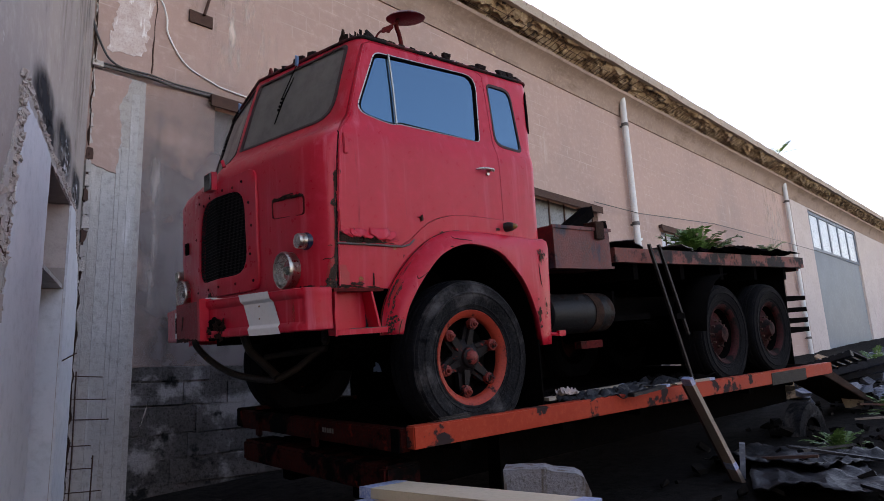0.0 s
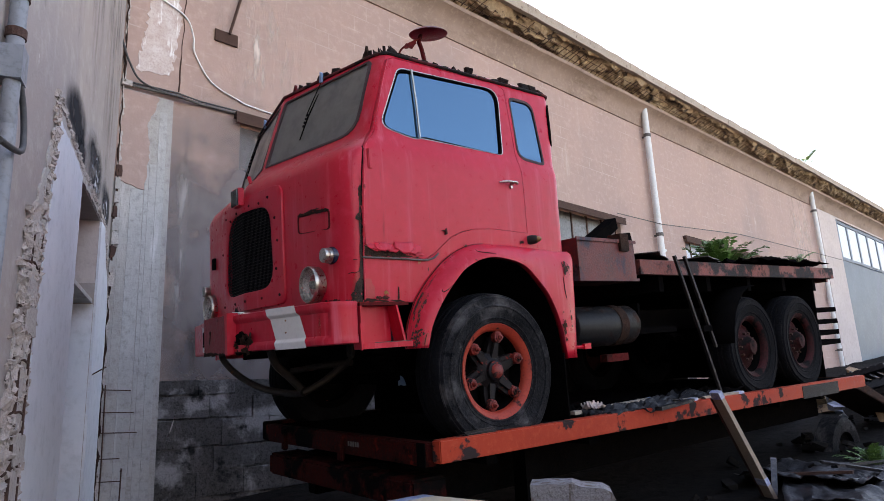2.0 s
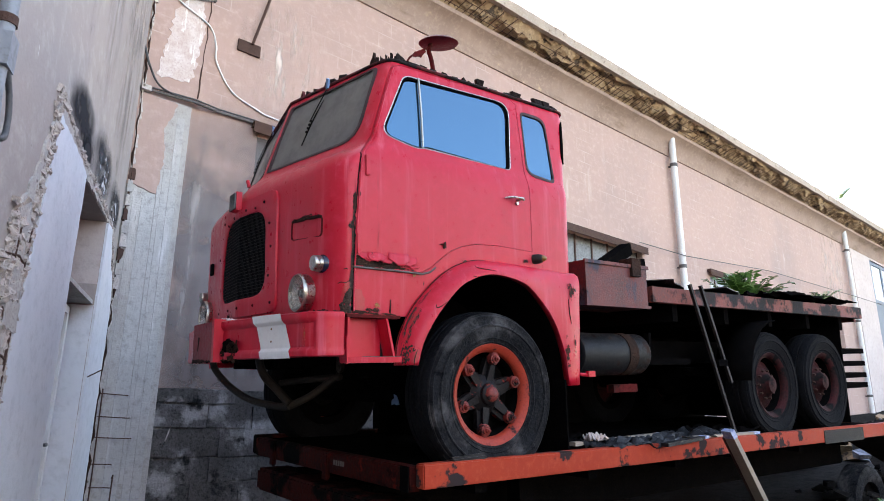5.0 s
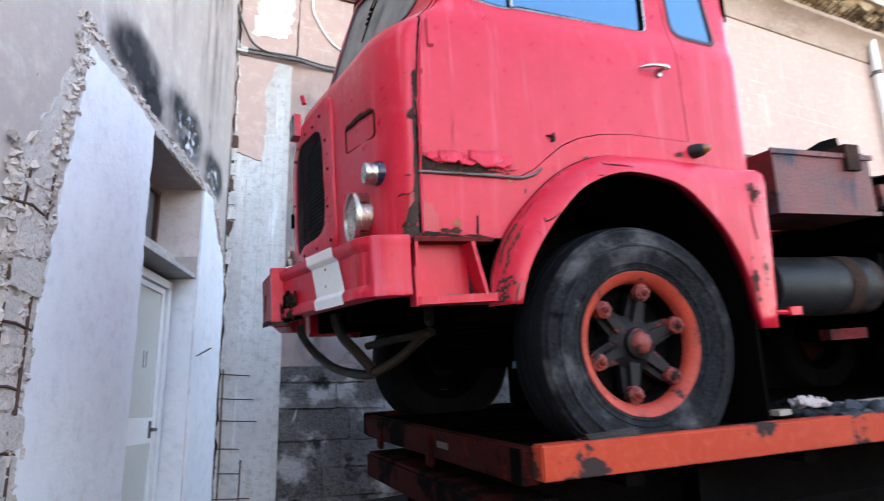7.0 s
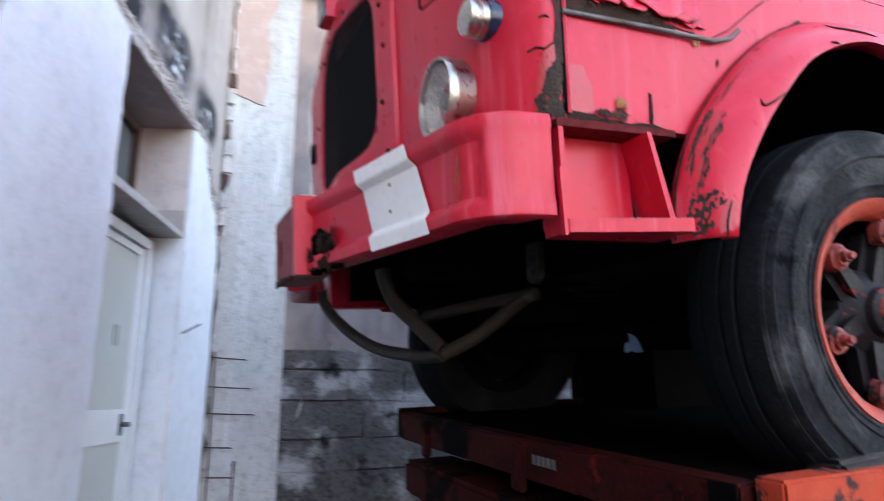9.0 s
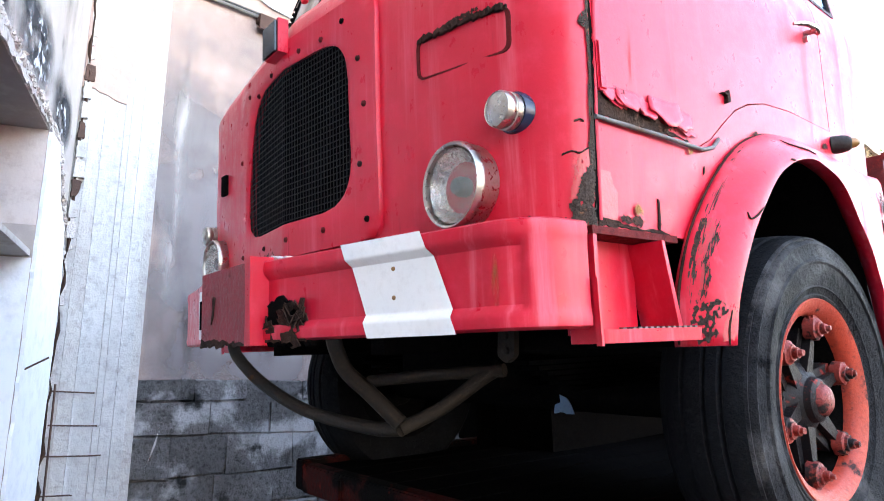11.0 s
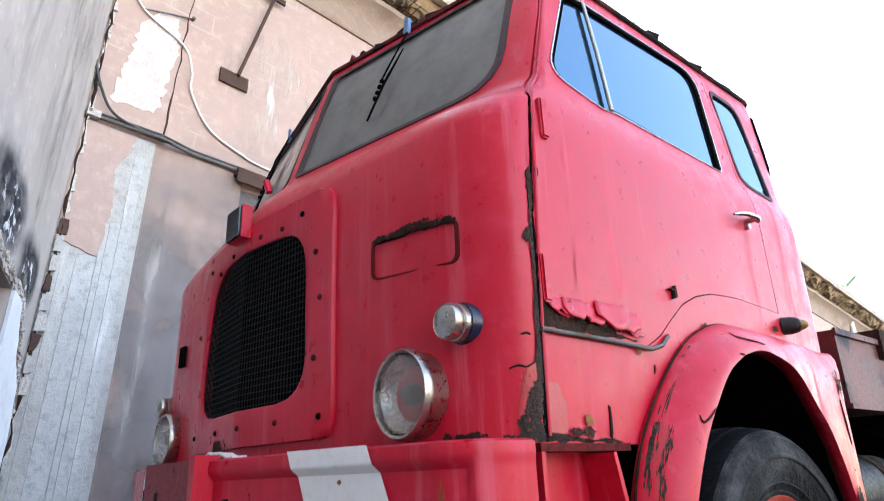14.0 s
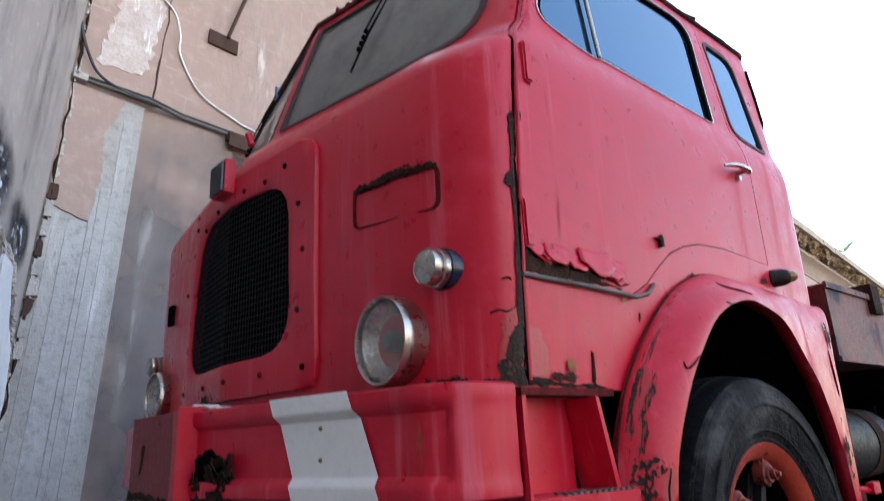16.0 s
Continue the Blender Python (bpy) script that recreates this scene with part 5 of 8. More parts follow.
# roof edge: gutter with torn, charred rags of roofing
bm = bmesh.new()
tube(bm, [(x, y, 3.765) for x, y in ring_of(3.765, -0.008)] + [(*ring_of(3.765, -0.008)[0], 3.765)], 0.013, 6)
hang(part("roof_gutter", bm, surf("charred_red_gutter", [(0.16, 0.02, 0.025), (0.05, 0.016, 0.014), (0.02, 0.014, 0.013)], 3, 0.75, 0, 0.6, 50, [((0.012, 0.010, 0.010), 4, 0.46, 0.56, (1, 1, 1))], spec=0.2), truck, "charred red roof gutter", smooth=60), TB)
rnd = random.Random(8)
bm = bmesh.new()
loop = ring_of(3.79, 0.0)
for k in range(len(loop)):
    (xa, ya), (xb, yb) = loop[k], loop[(k + 1) % len(loop)]
    a, b = Vector((xa, ya, 3.785)), Vector((xb, yb, 3.785))
    steps = max(1, int((b - a).length / 0.045))
    for j in range(steps):
        p, q = a.lerp(b, j / steps), a.lerp(b, (j + rnd.uniform(0.7, 1.6)) / steps)
        out = Vector((p.x - 3.2, p.y - YC, 0)).normalized()
        if noise.noise(p * 5) < rnd.uniform(-0.9, 0.15):
            continue
        h = rnd.choice((0.015, 0.02, 0.028, 0.04, 0.065))
        lift = rnd.uniform(-0.01, 0.03)
        v = [p + out * 0.006, q + out * 0.006, q + out * rnd.uniform(-0.02, 0.03) + Vector((0, 0, h * rnd.uniform(0.4, 1))), p + out * rnd.uniform(-0.02, lift) + Vector((0, 0, h))]
        w = [u - out * 0.03 for u in v]
        va, vb = [bm.verts.new(u) for u in v], [bm.verts.new(u) for u in w]
        bm.faces.new(va)
        bm.faces.new(vb[::-1])
        for i in range(4):
            bm.faces.new((va[i], vb[i], vb[(i + 1) % 4], va[(i + 1) % 4]))
tagged(hang(part("torn_roof_edge", bm, surf("charred_roofing", [(0.012, 0.010, 0.010), (0.03, 0.018, 0.016), (0.006, 0.006, 0.006)], 12, 0.9, 0, 0.8, 60, spec=0.1), truck, "charred torn flakes along the roof edge"), TB), kind="stuff")
for k, (y, w, h) in enumerate(((3.42, 0.11, 0.13), (4.28, 0.09, 0.10), (4.2, 0.06, 0.07), (3.32, 0.16, 0.05), (3.62, 0.12, 0.05), (4.9, 0.14, 0.06), (5.1, 0.1, 0.09), (4.6, 0.1, 0.04))):
    bm = bmesh.new()
    x = front_x(y, 3.79) + 0.02
    ragged(bm, [(y - w / 2, 3.77), (y + w / 2, 3.77), (y + w * 0.4, 3.77 + h * 0.6), (y, 3.77 + h), (y - w * 0.3, 3.77 + h * 0.5)], 0, x, 0.02, 70 + k, 0.012, 0.03)
    hang(part("loose_flake", bm, RED_DARK if k in (1, 2) else RUST, truck, "bent up flake of roof metal"), TB)

# red mirror dish on a bent arm above the roof
bm = bmesh.new()
turned(bm, [(0.0, 0.03), (0.08, 0.028), (0.13, 0.012), (0.152, -0.006), (0.142, -0.014), (0.0, -0.016)], Matrix.Translation((2.925, 3.208, 4.03)) @ pose(0, 0, 0, 6, -4, 0), 28, False)
dish = hang(part("roof_mirror", bm, surf("dark_crimson_paint", [(0.10, 0.006, 0.010), (0.075, 0.006, 0.008), (0.13, 0.012, 0.016)], 5, 0.5, 0, 0.1, 50, spec=0.3), truck, "dark red round dish mirror above the roof", smooth=40), TB)
bm = bmesh.new()
tube(bm, spline([(2.87, 3.23, 4.015), (2.855, 3.24, 3.96), (2.885, 3.25, 3.90), (2.91, 3.255, 3.80)]), 0.017, 8)
tube(bm, spline([(2.86, 3.23, 3.985), (2.78, 3.24, 3.93), (2.70, 3.26, 3.87), (2.67, 3.28, 3.80)]), 0.008, 8)
ragged(bm, [(2.70, 3.87), (2.74, 3.92), (2.82, 3.965), (2.83, 3.94), (2.80, 3.90), (2.78, 3.885)], 1, 3.235, 0.012, 19, 0.008, 0.02)
part("arm", bm, RED_DARK, dish, "bent red arm with a charred rag", smooth=60)

# ---- front: raised centre panel, grille, lamps ----


def plate_with_hole(bm, outer, inner, off, thick, m=40):
    """A plate on the cab's front between an outer and an inner outline, each sampled round its middle."""
    def sample(o, k):
        c = Vector((YC, 2.42))
        ang = math.tau * k / m
        d = Vector((math.cos(ang), math.sin(ang)))
        best = 0
        for i in range(len(o)):
            a, b = Vector(o[i]) - c, Vector(o[(i + 1) % len(o)]) - c
            e = b - a
            den = d.x * e.y - d.y * e.x
            if abs(den) < 1e-9:
                continue
            t = (a.x * e.y - a.y * e.x) / den
            u = (a.x * d.y - a.y * d.x) / den
            if t > 0 and -1e-6 <= u <= 1 + 1e-6:
                best = max(best, t)
        return c + d * best
    rings = []
    for f, o in ((0.0, thick), (0.0, 0.004), (0.02, 0.0), (0.3, 0.0), (0.6, 0.0), (0.93, 0.0), (1.0, 0.006), (1.0, 0.014)):
        rings.append([])
        for k in range(m):
            p = sample(outer, k).lerp(sample(inner, k), f)
            rings[-1].append(bm.verts.new((front_x(p.x, p.y) - off + o, p.x, p.y)))
    for a, b in zip(rings, rings[1:]):
        for k in range(m):
            bm.faces.new((a[k], a[(k + 1) % m], b[(k + 1) % m], b[k]))


bm = bmesh.new()
plate_with_hole(bm, PANEL, grown(GRILLE, -0.004), 0.016, 0.018, 96)
panel = hang(part("grille_panel", bm, RED, truck, "raised red centre panel round the grille opening", smooth=40), TB)
for y, z in ((3.92, 2.79), (3.80, 2.06), (3.80, 2.45), (3.83, 2.25), (4.05, 2.77), (4.2, 2.78), (4.45, 2.77), (4.62, 2.74), (3.83, 2.62), (4.85, 2.06), (4.86, 2.5), (4.3, 2.06), (4.05, 2.06), (4.55, 2.06), (4.75, 2.78)):
    bm = bmesh.new()
    turned(bm, [(0.0, 0.012), (0.009, 0.008), (0.012, 0.0)], Matrix.Translation((front_x(y, z) - 0.014, y, z)) @ pose(0, 0, 0, 0, -90, 0), 10, False)
    part("rivet", bm, BLACK if (y, z) in ((3.92, 2.79), (3.80, 2.06)) else RED_DARK, panel)
# wire mesh of the grille, folded a little along the middle
bm = bmesh.new()
g0, g1, h0, h1 = 3.86, YC + 0.5, 2.11, 2.77


def in_grille(y, z):
    n, ok = len(GRILLE), False
    for i in range(n):
        (a, b), (c, d) = GRILLE[i], GRILLE[(i + 1) % n]
        if (b > z) != (d > z) and y < (c - a) * (z - b) / (d - b) + a:
            ok = not ok
    return ok


k = g0
while k < g1:
    zz = [z for z in [h0 + 0.01 * i for i in range(67)] if in_grille(k, z)]
    if len(zz) > 2:
        tube(bm, [(front_x(k, 2.4) - 0.003, k, zz[0]), (front_x(k, 2.4) - 0.003, k, zz[-1])], 0.0024, 4, False)
    k += 0.0195
k = h0
while k < h1:
    yy = [y for y in [g0 + 0.01 * i for i in range(100)] if in_grille(y, k)]
    if len(yy) > 2:
        tube(bm, [(front_x(yy[0], 2.4) - 0.005, yy[0], k), (front_x(YC, 2.4) - 0.005, YC, k), (front_x(yy[-1], 2.4) - 0.005, yy[-1], k)], 0.0022, 4, False)
    k += 0.0235
part("grille_mesh", bm, surf("black_wire_mesh", [(0.008, 0.008, 0.009), (0.014, 0.014, 0.015)], 30, 0.6, 0.0, spec=0.1), panel, "black wire mesh grille")
bm = bmesh.new()
box(bm, 2.0, 2.06, 3.7, 4.95, 1.95, 2.88)
box(bm, 1.945, 1.99, 3.82, 4.84, 2.17, 2.23)
part("radiator", bm, BLACK, panel, "dark radiator behind the mesh")
LENSDARK = glassy("dark_cracked_lens", (0.01, 0.011, 0.012), 0.15, 1.0)
# small lamp box on the panel's top
bm = bmesh.new()
lx = front_x(4.34, 2.86)
box(bm, lx - 0.055, lx - 0.012, 4.28, 4.405, 2.80, 2.94)
lampbox = hang(part("number_lamp", bm, RED, truck, "small square red lamp housing above the grille", bevel=0.012), TB)
bm = bmesh.new()
box(bm, lx - 0.066, lx - 0.055, 4.29, 4.405, 2.805, 2.93)
part("lens", bm, LENSDARK, lampbox, "dark cracked lens", bevel=0.006)
bm = bmesh.new()
tube(bm, [(lx - 0.02, 4.12, 2.94), (lx - 0.03, 4.13, 2.99)], 0.014, 8)
hang(part("panel_knob", bm, RED, truck), TB)

for far in (False, True):
    mir = (lambda y: 2 * YC - y) if far else (lambda y: y)
    hy, hz = mir(3.372), 2.080
    hx = front_x(hy, hz) - 0.012
    face = Matrix.Translation((hx, hy, hz)) @ pose(0, 0, 0, 0, -90, 0)
    bm = bmesh.new()
    turned(bm, [(0.101, -0.09), (0.115, -0.05), (0.121, -0.02), (0.122, 0.022), (0.124, 0.026), (0.123, 0.042), (0.118, 0.052), (0.112, 0.048), (0.109, 0.035), (0.101, -0.08)], face, 40)
    lamp = hang(part("headlight", bm, CHROME, truck, "round headlight with a tarnished chrome rim", smooth=40), TB)
    bm = bmesh.new()
    turned(bm, [(0.106 * k_ / 14, 0.060 - 0.020 * (k_ / 14) ** 2) for k_ in range(15)], face, 96, False)
    for q in bm.verts:
        q.co.x -= 0.0022 * math.sin((q.co.y - hy) * 2 * math.pi / 0.027)  # upright flutes
    part("lens", bm, HEADGLASS, lamp, "dusty fluted headlight glass", smooth=60)
    bm = bmesh.new()
    turned(bm, [(0.000, -0.05), (0.045, -0.036), (0.077, -0.008), (0.104, 0.034), (0.106, 0.030), (0.077, -0.014), (0.000, -0.055)], face, 32, False)
    part("reflector", bm, surf("dusty_reflector", [(0.62, 0.61, 0.58), (0.50, 0.49, 0.46)], 8, 0.28, 0.9), lamp, smooth=60)
    bm = bmesh.new()
    turned(bm, [(0.000, 0.03), (0.022, 0.028), (0.029, 0.01), (0.027, -0.04)], face, 16, False)
    part("bulb", bm, STEEL, lamp, "dull grey bulb shield", smooth=50)
    iy, iz = mir(3.20), 2.25
    ix = front_x(iy, iz)
    face = Matrix.Translation((ix + 0.02, iy, iz)) @ pose(0, 0, 0, 0, -90, 0)
    bm = bmesh.new()
    turned(bm, [(0.056, -0.03), (0.058, 0.022), (0.054, 0.03), (0.0, 0.03)], face, 28, False)
    ind = hang(part("indicator", bm, glassy("navy_plastic", (0.012, 0.018, 0.045), 0.25, 1.0), truck, "small round indicator lamp, chrome and clouded glass", smooth=40), TB)
    bm = bmesh.new()
    turned(bm, [(0.050, 0.028), (0.051, 0.050), (0.048, 0.052), (0.048, 0.056), (0.050, 0.058), (0.049, 0.078), (0.046, 0.084), (0.044, 0.082), (0.03, 0.088), (0.0, 0.091)], face, 28, False)
    part("chrome_cap", bm, CHROME, ind, "chrome lamp cap", smooth=50)
    if not far:
        # stamped slot, with its torn upper lip
        so = rounded([(3.545, 2.45), (3.545, 2.575), (3.20, 2.555), (3.20, 2.425)], 0.03)
        bm = bmesh.new()
        rim_band(bm, so, lambda p: front_x(p[0], p[1]), -0.006, 0.006, 0.004, 0)
        hang(part("vent_flap_seam", bm, RED_DARK, truck, smooth=40), TB)
        bm = bmesh.new()
        for i in range(26):
            y = 3.535 - 0.325 * i / 25
            z = 2.578 - 0.02 * i / 25
            x = front_x(y, z)
            h = rnd.uniform(0.006, 0.016)
            ragged(bm, [(y - 0.012, z - 0.012), (y + 0.012, z - 0.012), (y + 0.008, z + h - 0.01), (y - 0.009, z + h * 0.6)], 0, x - 0.004 - rnd.uniform(0, 0.01), 0.012, 900 + i, 0.004, 0.02)
        tagged(hang(part("torn_flap_lip", bm, RUST, truck, "torn rusty lip over the vent flap"), TB), kind="stuff")
    else:
        for z0, w in ((2.42, 0.1),):
            bm = bmesh.new()
            box(bm, front_x(5.2, z0) - 0.02, front_x(5.2, z0) - 0.005, 5.16, 5.22, z0, z0 + w)
            hang(part("bent_flap", bm, BLACK, truck), TB)

# ---- bumper ----


def bumper_x(y):
    return 1.62 + 0.2 * abs(y - YC)


def bumper_line(a, b):
    """Places, normals and depth of the pressing along the bumper: straight front, rounded corner, short side."""
    out = [(bumper_x(YC - a - 0.04 * i), YC - a - 0.04 * i, -1.0, -0.2, 1.0) for i in range(int((b - a) / 0.04) + 1)]
    y0, x0, rx, ry = YC - 1.10, bumper_x(YC - 1.10), 0.16, 0.165
    for i in range(25):
        t = math.pi / 2 * i / 24
        k = min(max((0.86 - t) / 0.10, 0.0), 1.0)
        out.append((x0 + rx * (1 - math.cos(t)), y0 - ry * math.sin(t), -math.cos(t) - 0.05, -math.sin(t), k))
    return out + [(2.03, 3.052, 0.0, -1.0, 0.0), (2.062, 3.051, 0.0, -1.0, 0.0), (2.066, 3.056, 0.6, -0.8, 0.0)]


def bumper_piece(bm, line, z0, z1, deep, far=False):
    prof = [(0.10, z0 + 0.004), (0.012, z0), (-0.002, z0 + 0.008), (-0.004, z0 + 0.03), (-0.001, z0 + 0.042), (deep, z0 + 0.062), (deep, z1 - 0.066), (-0.001, z1 - 0.046), (-0.004, z1 - 0.03), (-0.001, z1 - 0.006), (0.012, z1), (0.10, z1 - 0.004)]
    rings = []
    for x, y, nx, ny, k in line:
        n = Vector((nx, ny)).normalized()
        ring = []
        for o, z in prof:
            o = o * k if o == deep else min(o, 0.02 if x > 2.0 else 0.10)
            py = y - n.y * o
            ring.append(bm.verts.new((x - n.x * o, 2 * YC - py if far else py, z)))
        rings.append(ring)
    for a, b in zip(rings, rings[1:]):
        for k in range(len(prof) - 1):
            bm.faces.new((a[k], b[k], b[k + 1], a[k + 1]))
        bm.faces.new((a[-1], b[-1], b[0], a[0]))
    bm.faces.new(rings[0])
    bm.faces.new(rings[-1][::-1])


bm = bmesh.new()
bumper_piece(bm, bumper_line(0.10, 1.06), 1.675, 1.945, 0.018)
bumper = hang(part("bumper", bm, RED, truck, "red pressed steel bumper with a white stripe and rust holes", smooth=40), TB)
bm = bmesh.new()
bumper_piece(bm, bumper_line(0.50, 1.06), 1.675, 1.945, 0.0, True)
part("bumper_end", bm, RED, bumper, smooth=40)
bm = bmesh.new()
box(bm, 1.632, 1.77, 4.14, 4.60, 1.672, 1.945)
part("bumper_middle", bm, surf("scuffed_red_bumper_paint", [(0.26, 0.014, 0.024), (0.17, 0.012, 0.016), (0.34, 0.03, 0.045)], 5, 0.5, 0, 0.3, 40, [((0.06, 0.02, 0.015), 7, 0.58, 0.72, (1, 1, 2)), ((0.20, 0.10, 0.05), 13, 0.68, 0.76, (1, 1, 1))], spec=0.3), bumper, "scuffed red middle piece of the bumper, dented", bevel=0.012)
bm = bmesh.new()
prism(bm, [(4.085, 1.664), (4.135, 1.664), (4.125, 1.80), (4.135, 1.956), (4.085, 1.958), (4.09, 1.82)], 0, 1.618, 1.70)
part("end_flange", bm, RED, bumper, "bent bright red flange", bevel=0.012)
bm = bmesh.new()
yt, yb = (3.70, 3.39), (3.595, 3.28)
m_ = 60
rows2 = []
for i in range(m_ + 1):
    f = i / m_
    y_l, y_r = yb[0] + (yt[0] - yb[0]) * f, yb[1] + (yt[1] - yb[1]) * f
    z = 1.672 + 0.276 * f
    deep = 0.019 * min(max((z - 1.716) / 0.021, 0.0), 1.0) * min(max((1.900 - z) / 0.021, 0.0), 1.0)
    rows2.append([bm.verts.new((bumper_x(y_l + (y_r - y_l) * j / 6) - 0.0075 + deep, y_l + (y_r - y_l) * j / 6, z)) for j in range(7)])
for a, b in zip(rows2, rows2[1:]):
    for j in range(6):
        bm.faces.new((a[j], a[j + 1], b[j + 1], b[j]))
stripe = part("white_stripe", bm, WHITE, bumper, "slanted white painted stripe", smooth=40)
for z in (1.78, 1.86):
    bm = bmesh.new()
    turned(bm, [(0.0, 0.007), (0.005, 0.006), (0.008, 0.0)], Matrix.Translation((bumper_x(3.5) + 0.012, 3.51, z)) @ pose(0, 0, 0, 0, -90, 0), 10, False)
    part("bolt", bm, surf("ochre_rusty_bolt", [(0.30, 0.16, 0.06), (0.18, 0.09, 0.04)], 60, 0.7), stripe)
# no opening is cut: a black patch stands for the hole's dark inside
bm = bmesh.new()
ragged(bm, [(4.085, 1.664), (3.86, 1.664), (3.862, 1.70), (3.90, 1.735), (3.93, 1.765), (3.97, 1.80), (4.0, 1.825), (4.04, 1.815), (4.08, 1.80), (4.085, 1.74)], 0, 0.0, 0.02, 44, 0.008, 0.012)
for q in bm.verts:
    q.co.x += bumper_x(q.co.y) + 0.010
hole = part("rust_hole", bm, BLACK, bumper, "black patch for the dark of a rusted through hole")
rr = random.Random(8)
for k in range(26):
    bm = bmesh.new()
    y, z = rr.uniform(3.88, 4.07), rr.uniform(1.67, 1.79)
    s_ = rr.uniform(0.02, 0.045)
    ragged(bm, [(y - s_, z - s_ * 0.4), (y + s_, z - s_ * 0.5), (y + s_ * 0.8, z + s_ * 0.5), (y - s_ * 0.7, z + s_ * 0.6)], 0, bumper_x(y) + 0.008 - rr.uniform(0, 0.014), 0.004, 60 + k, 0.006, 0.012)
    bmesh.ops.rotate(bm, cent=(bumper_x(y), y, z), matrix=Euler((0, rr.uniform(-0.5, 0.5), rr.uniform(-0.4, 0.4))).to_matrix(), verts=bm.verts)
    part("rust_flake", bm, RUST, hole)
bm = bmesh.new()
ragged(bm, [(4.48, 1.75), (4.47, 1.86), (4.45, 1.84), (4.455, 1.78)], 0, 1.628, 0.006, 46, 0.01, 0.025)
ragged(bm, [(4.16, 1.667), (4.60, 1.667), (4.59, 1.69), (4.55, 1.68), (4.45, 1.70), (4.34, 1.68)], 0, 1.628, 0.006, 47, 0.01, 0.025)
part("rust_spot", bm, RUST, bumper)
bm = bmesh.new()
ragged(bm, [(3.98, 1.95), (4.22, 1.95), (4.23, 1.967), (4.1, 1.962)], 0, 1.70, 0.05, 48, 0.008, 0.02)
hang(part("crumpled_foil", bm, WHITE, truck, "crumpled pale scrap lying on the bumper"), TB)
# plate at the far end: blank with plain bars
bm = bmesh.new()
box(bm, 1.70, 1.71, 4.70, 4.84, 1.70, 1.90)
npl = part("plate", bm, WHITE, bumper, "white plate with a blue band")
bm = bmesh.new()
box(bm, 1.695, 1.70, 4.71, 4.75, 1.72, 1.88)
part("blue_band", bm, surf("blue_band_paint", [(0.05, 0.14, 0.42), (0.06, 0.16, 0.45)], 20, 0.4), npl)
bm = bmesh.new()
for i in range(4):
    box(bm, 1.696, 1.70, 4.765 + 0.016 * i, 4.775 + 0.016 * i, 1.74, 1.86)
part("bars", bm, BLACK, npl)

OCHRE = stain("ochre_paint_run", (0.36, 0.13, 0.03), 0.4, 14, 0.3, 0.5, "round", (3, 3, 0.5))
bm = bmesh.new()
run = []
for i in range(7):
    t = 0.22 + 0.028 * i
    x, y = bumper_x(3.22) + 0.16 * (1 - math.cos(t)) + 0.0145 * math.cos(t), 3.22 - 0.165 * math.sin(t) + 0.0145 * math.sin(t)
    run.append([bm.verts.new((x, y, z)) for z in (1.715, 1.76, 1.82, 1.872)])
for a, b in zip(run, run[1:]):
    for k in range(3):
        bm.faces.new((a[k], b[k], b[k + 1], a[k + 1]))
part("ochre_run", bm, OCHRE, bumper, "ochre run of rust water")
# guard bars and tow gear below the bumper
for pts, r in (([(1.93, 5.06, 1.70), (1.95, 5.05, 1.62), (2.0, 4.86, 1.494), (2.06, 4.55, 1.39), (2.12, 4.17, 1.348), (2.15, 4.0, 1.353)], 0.027), ([(1.99, 4.21, 1.70), (2.0, 4.2, 1.64), (2.03, 4.18, 1.56), (2.08, 4.09, 1.475), (2.14, 3.99, 1.37)], 0.03), ([(2.40, 3.74, 1.56), (2.36, 3.80, 1.52), (2.26, 3.91, 1.42), (2.15, 4.0, 1.355)], 0.026), ([(2.2, 4.29, 1.51), (2.3, 4.0, 1.535), (2.40, 3.72, 1.55)], 0.024)):
    bm = bmesh.new()
    tube(bm, spline(pts, 6), r, 10)
    hang(part("guard_bar", bm, OILY, truck, "bent brown tow guard bar under the bumper", smooth=60), TB)
bm = bmesh.new()
prism(bm, rounded([(3.61, 1.72), (3.69, 1.72), (3.70, 1.60), (3.66, 1.575), (3.62, 1.60)], 0.012), 0, 2.35, 2.375)
for z in (1.62, 1.67):
    turned(bm, [(0.0, 0.012), (0.014, 0.01), (0.016, 0.0)], Matrix.Translation((2.35, 3.655, z)) @ pose(0, 0, 0, 0, -90, 0), 8, False)
hang(part("bumper_bracket", bm, OILY, truck, "grey bumper bracket with bolts"), TB)

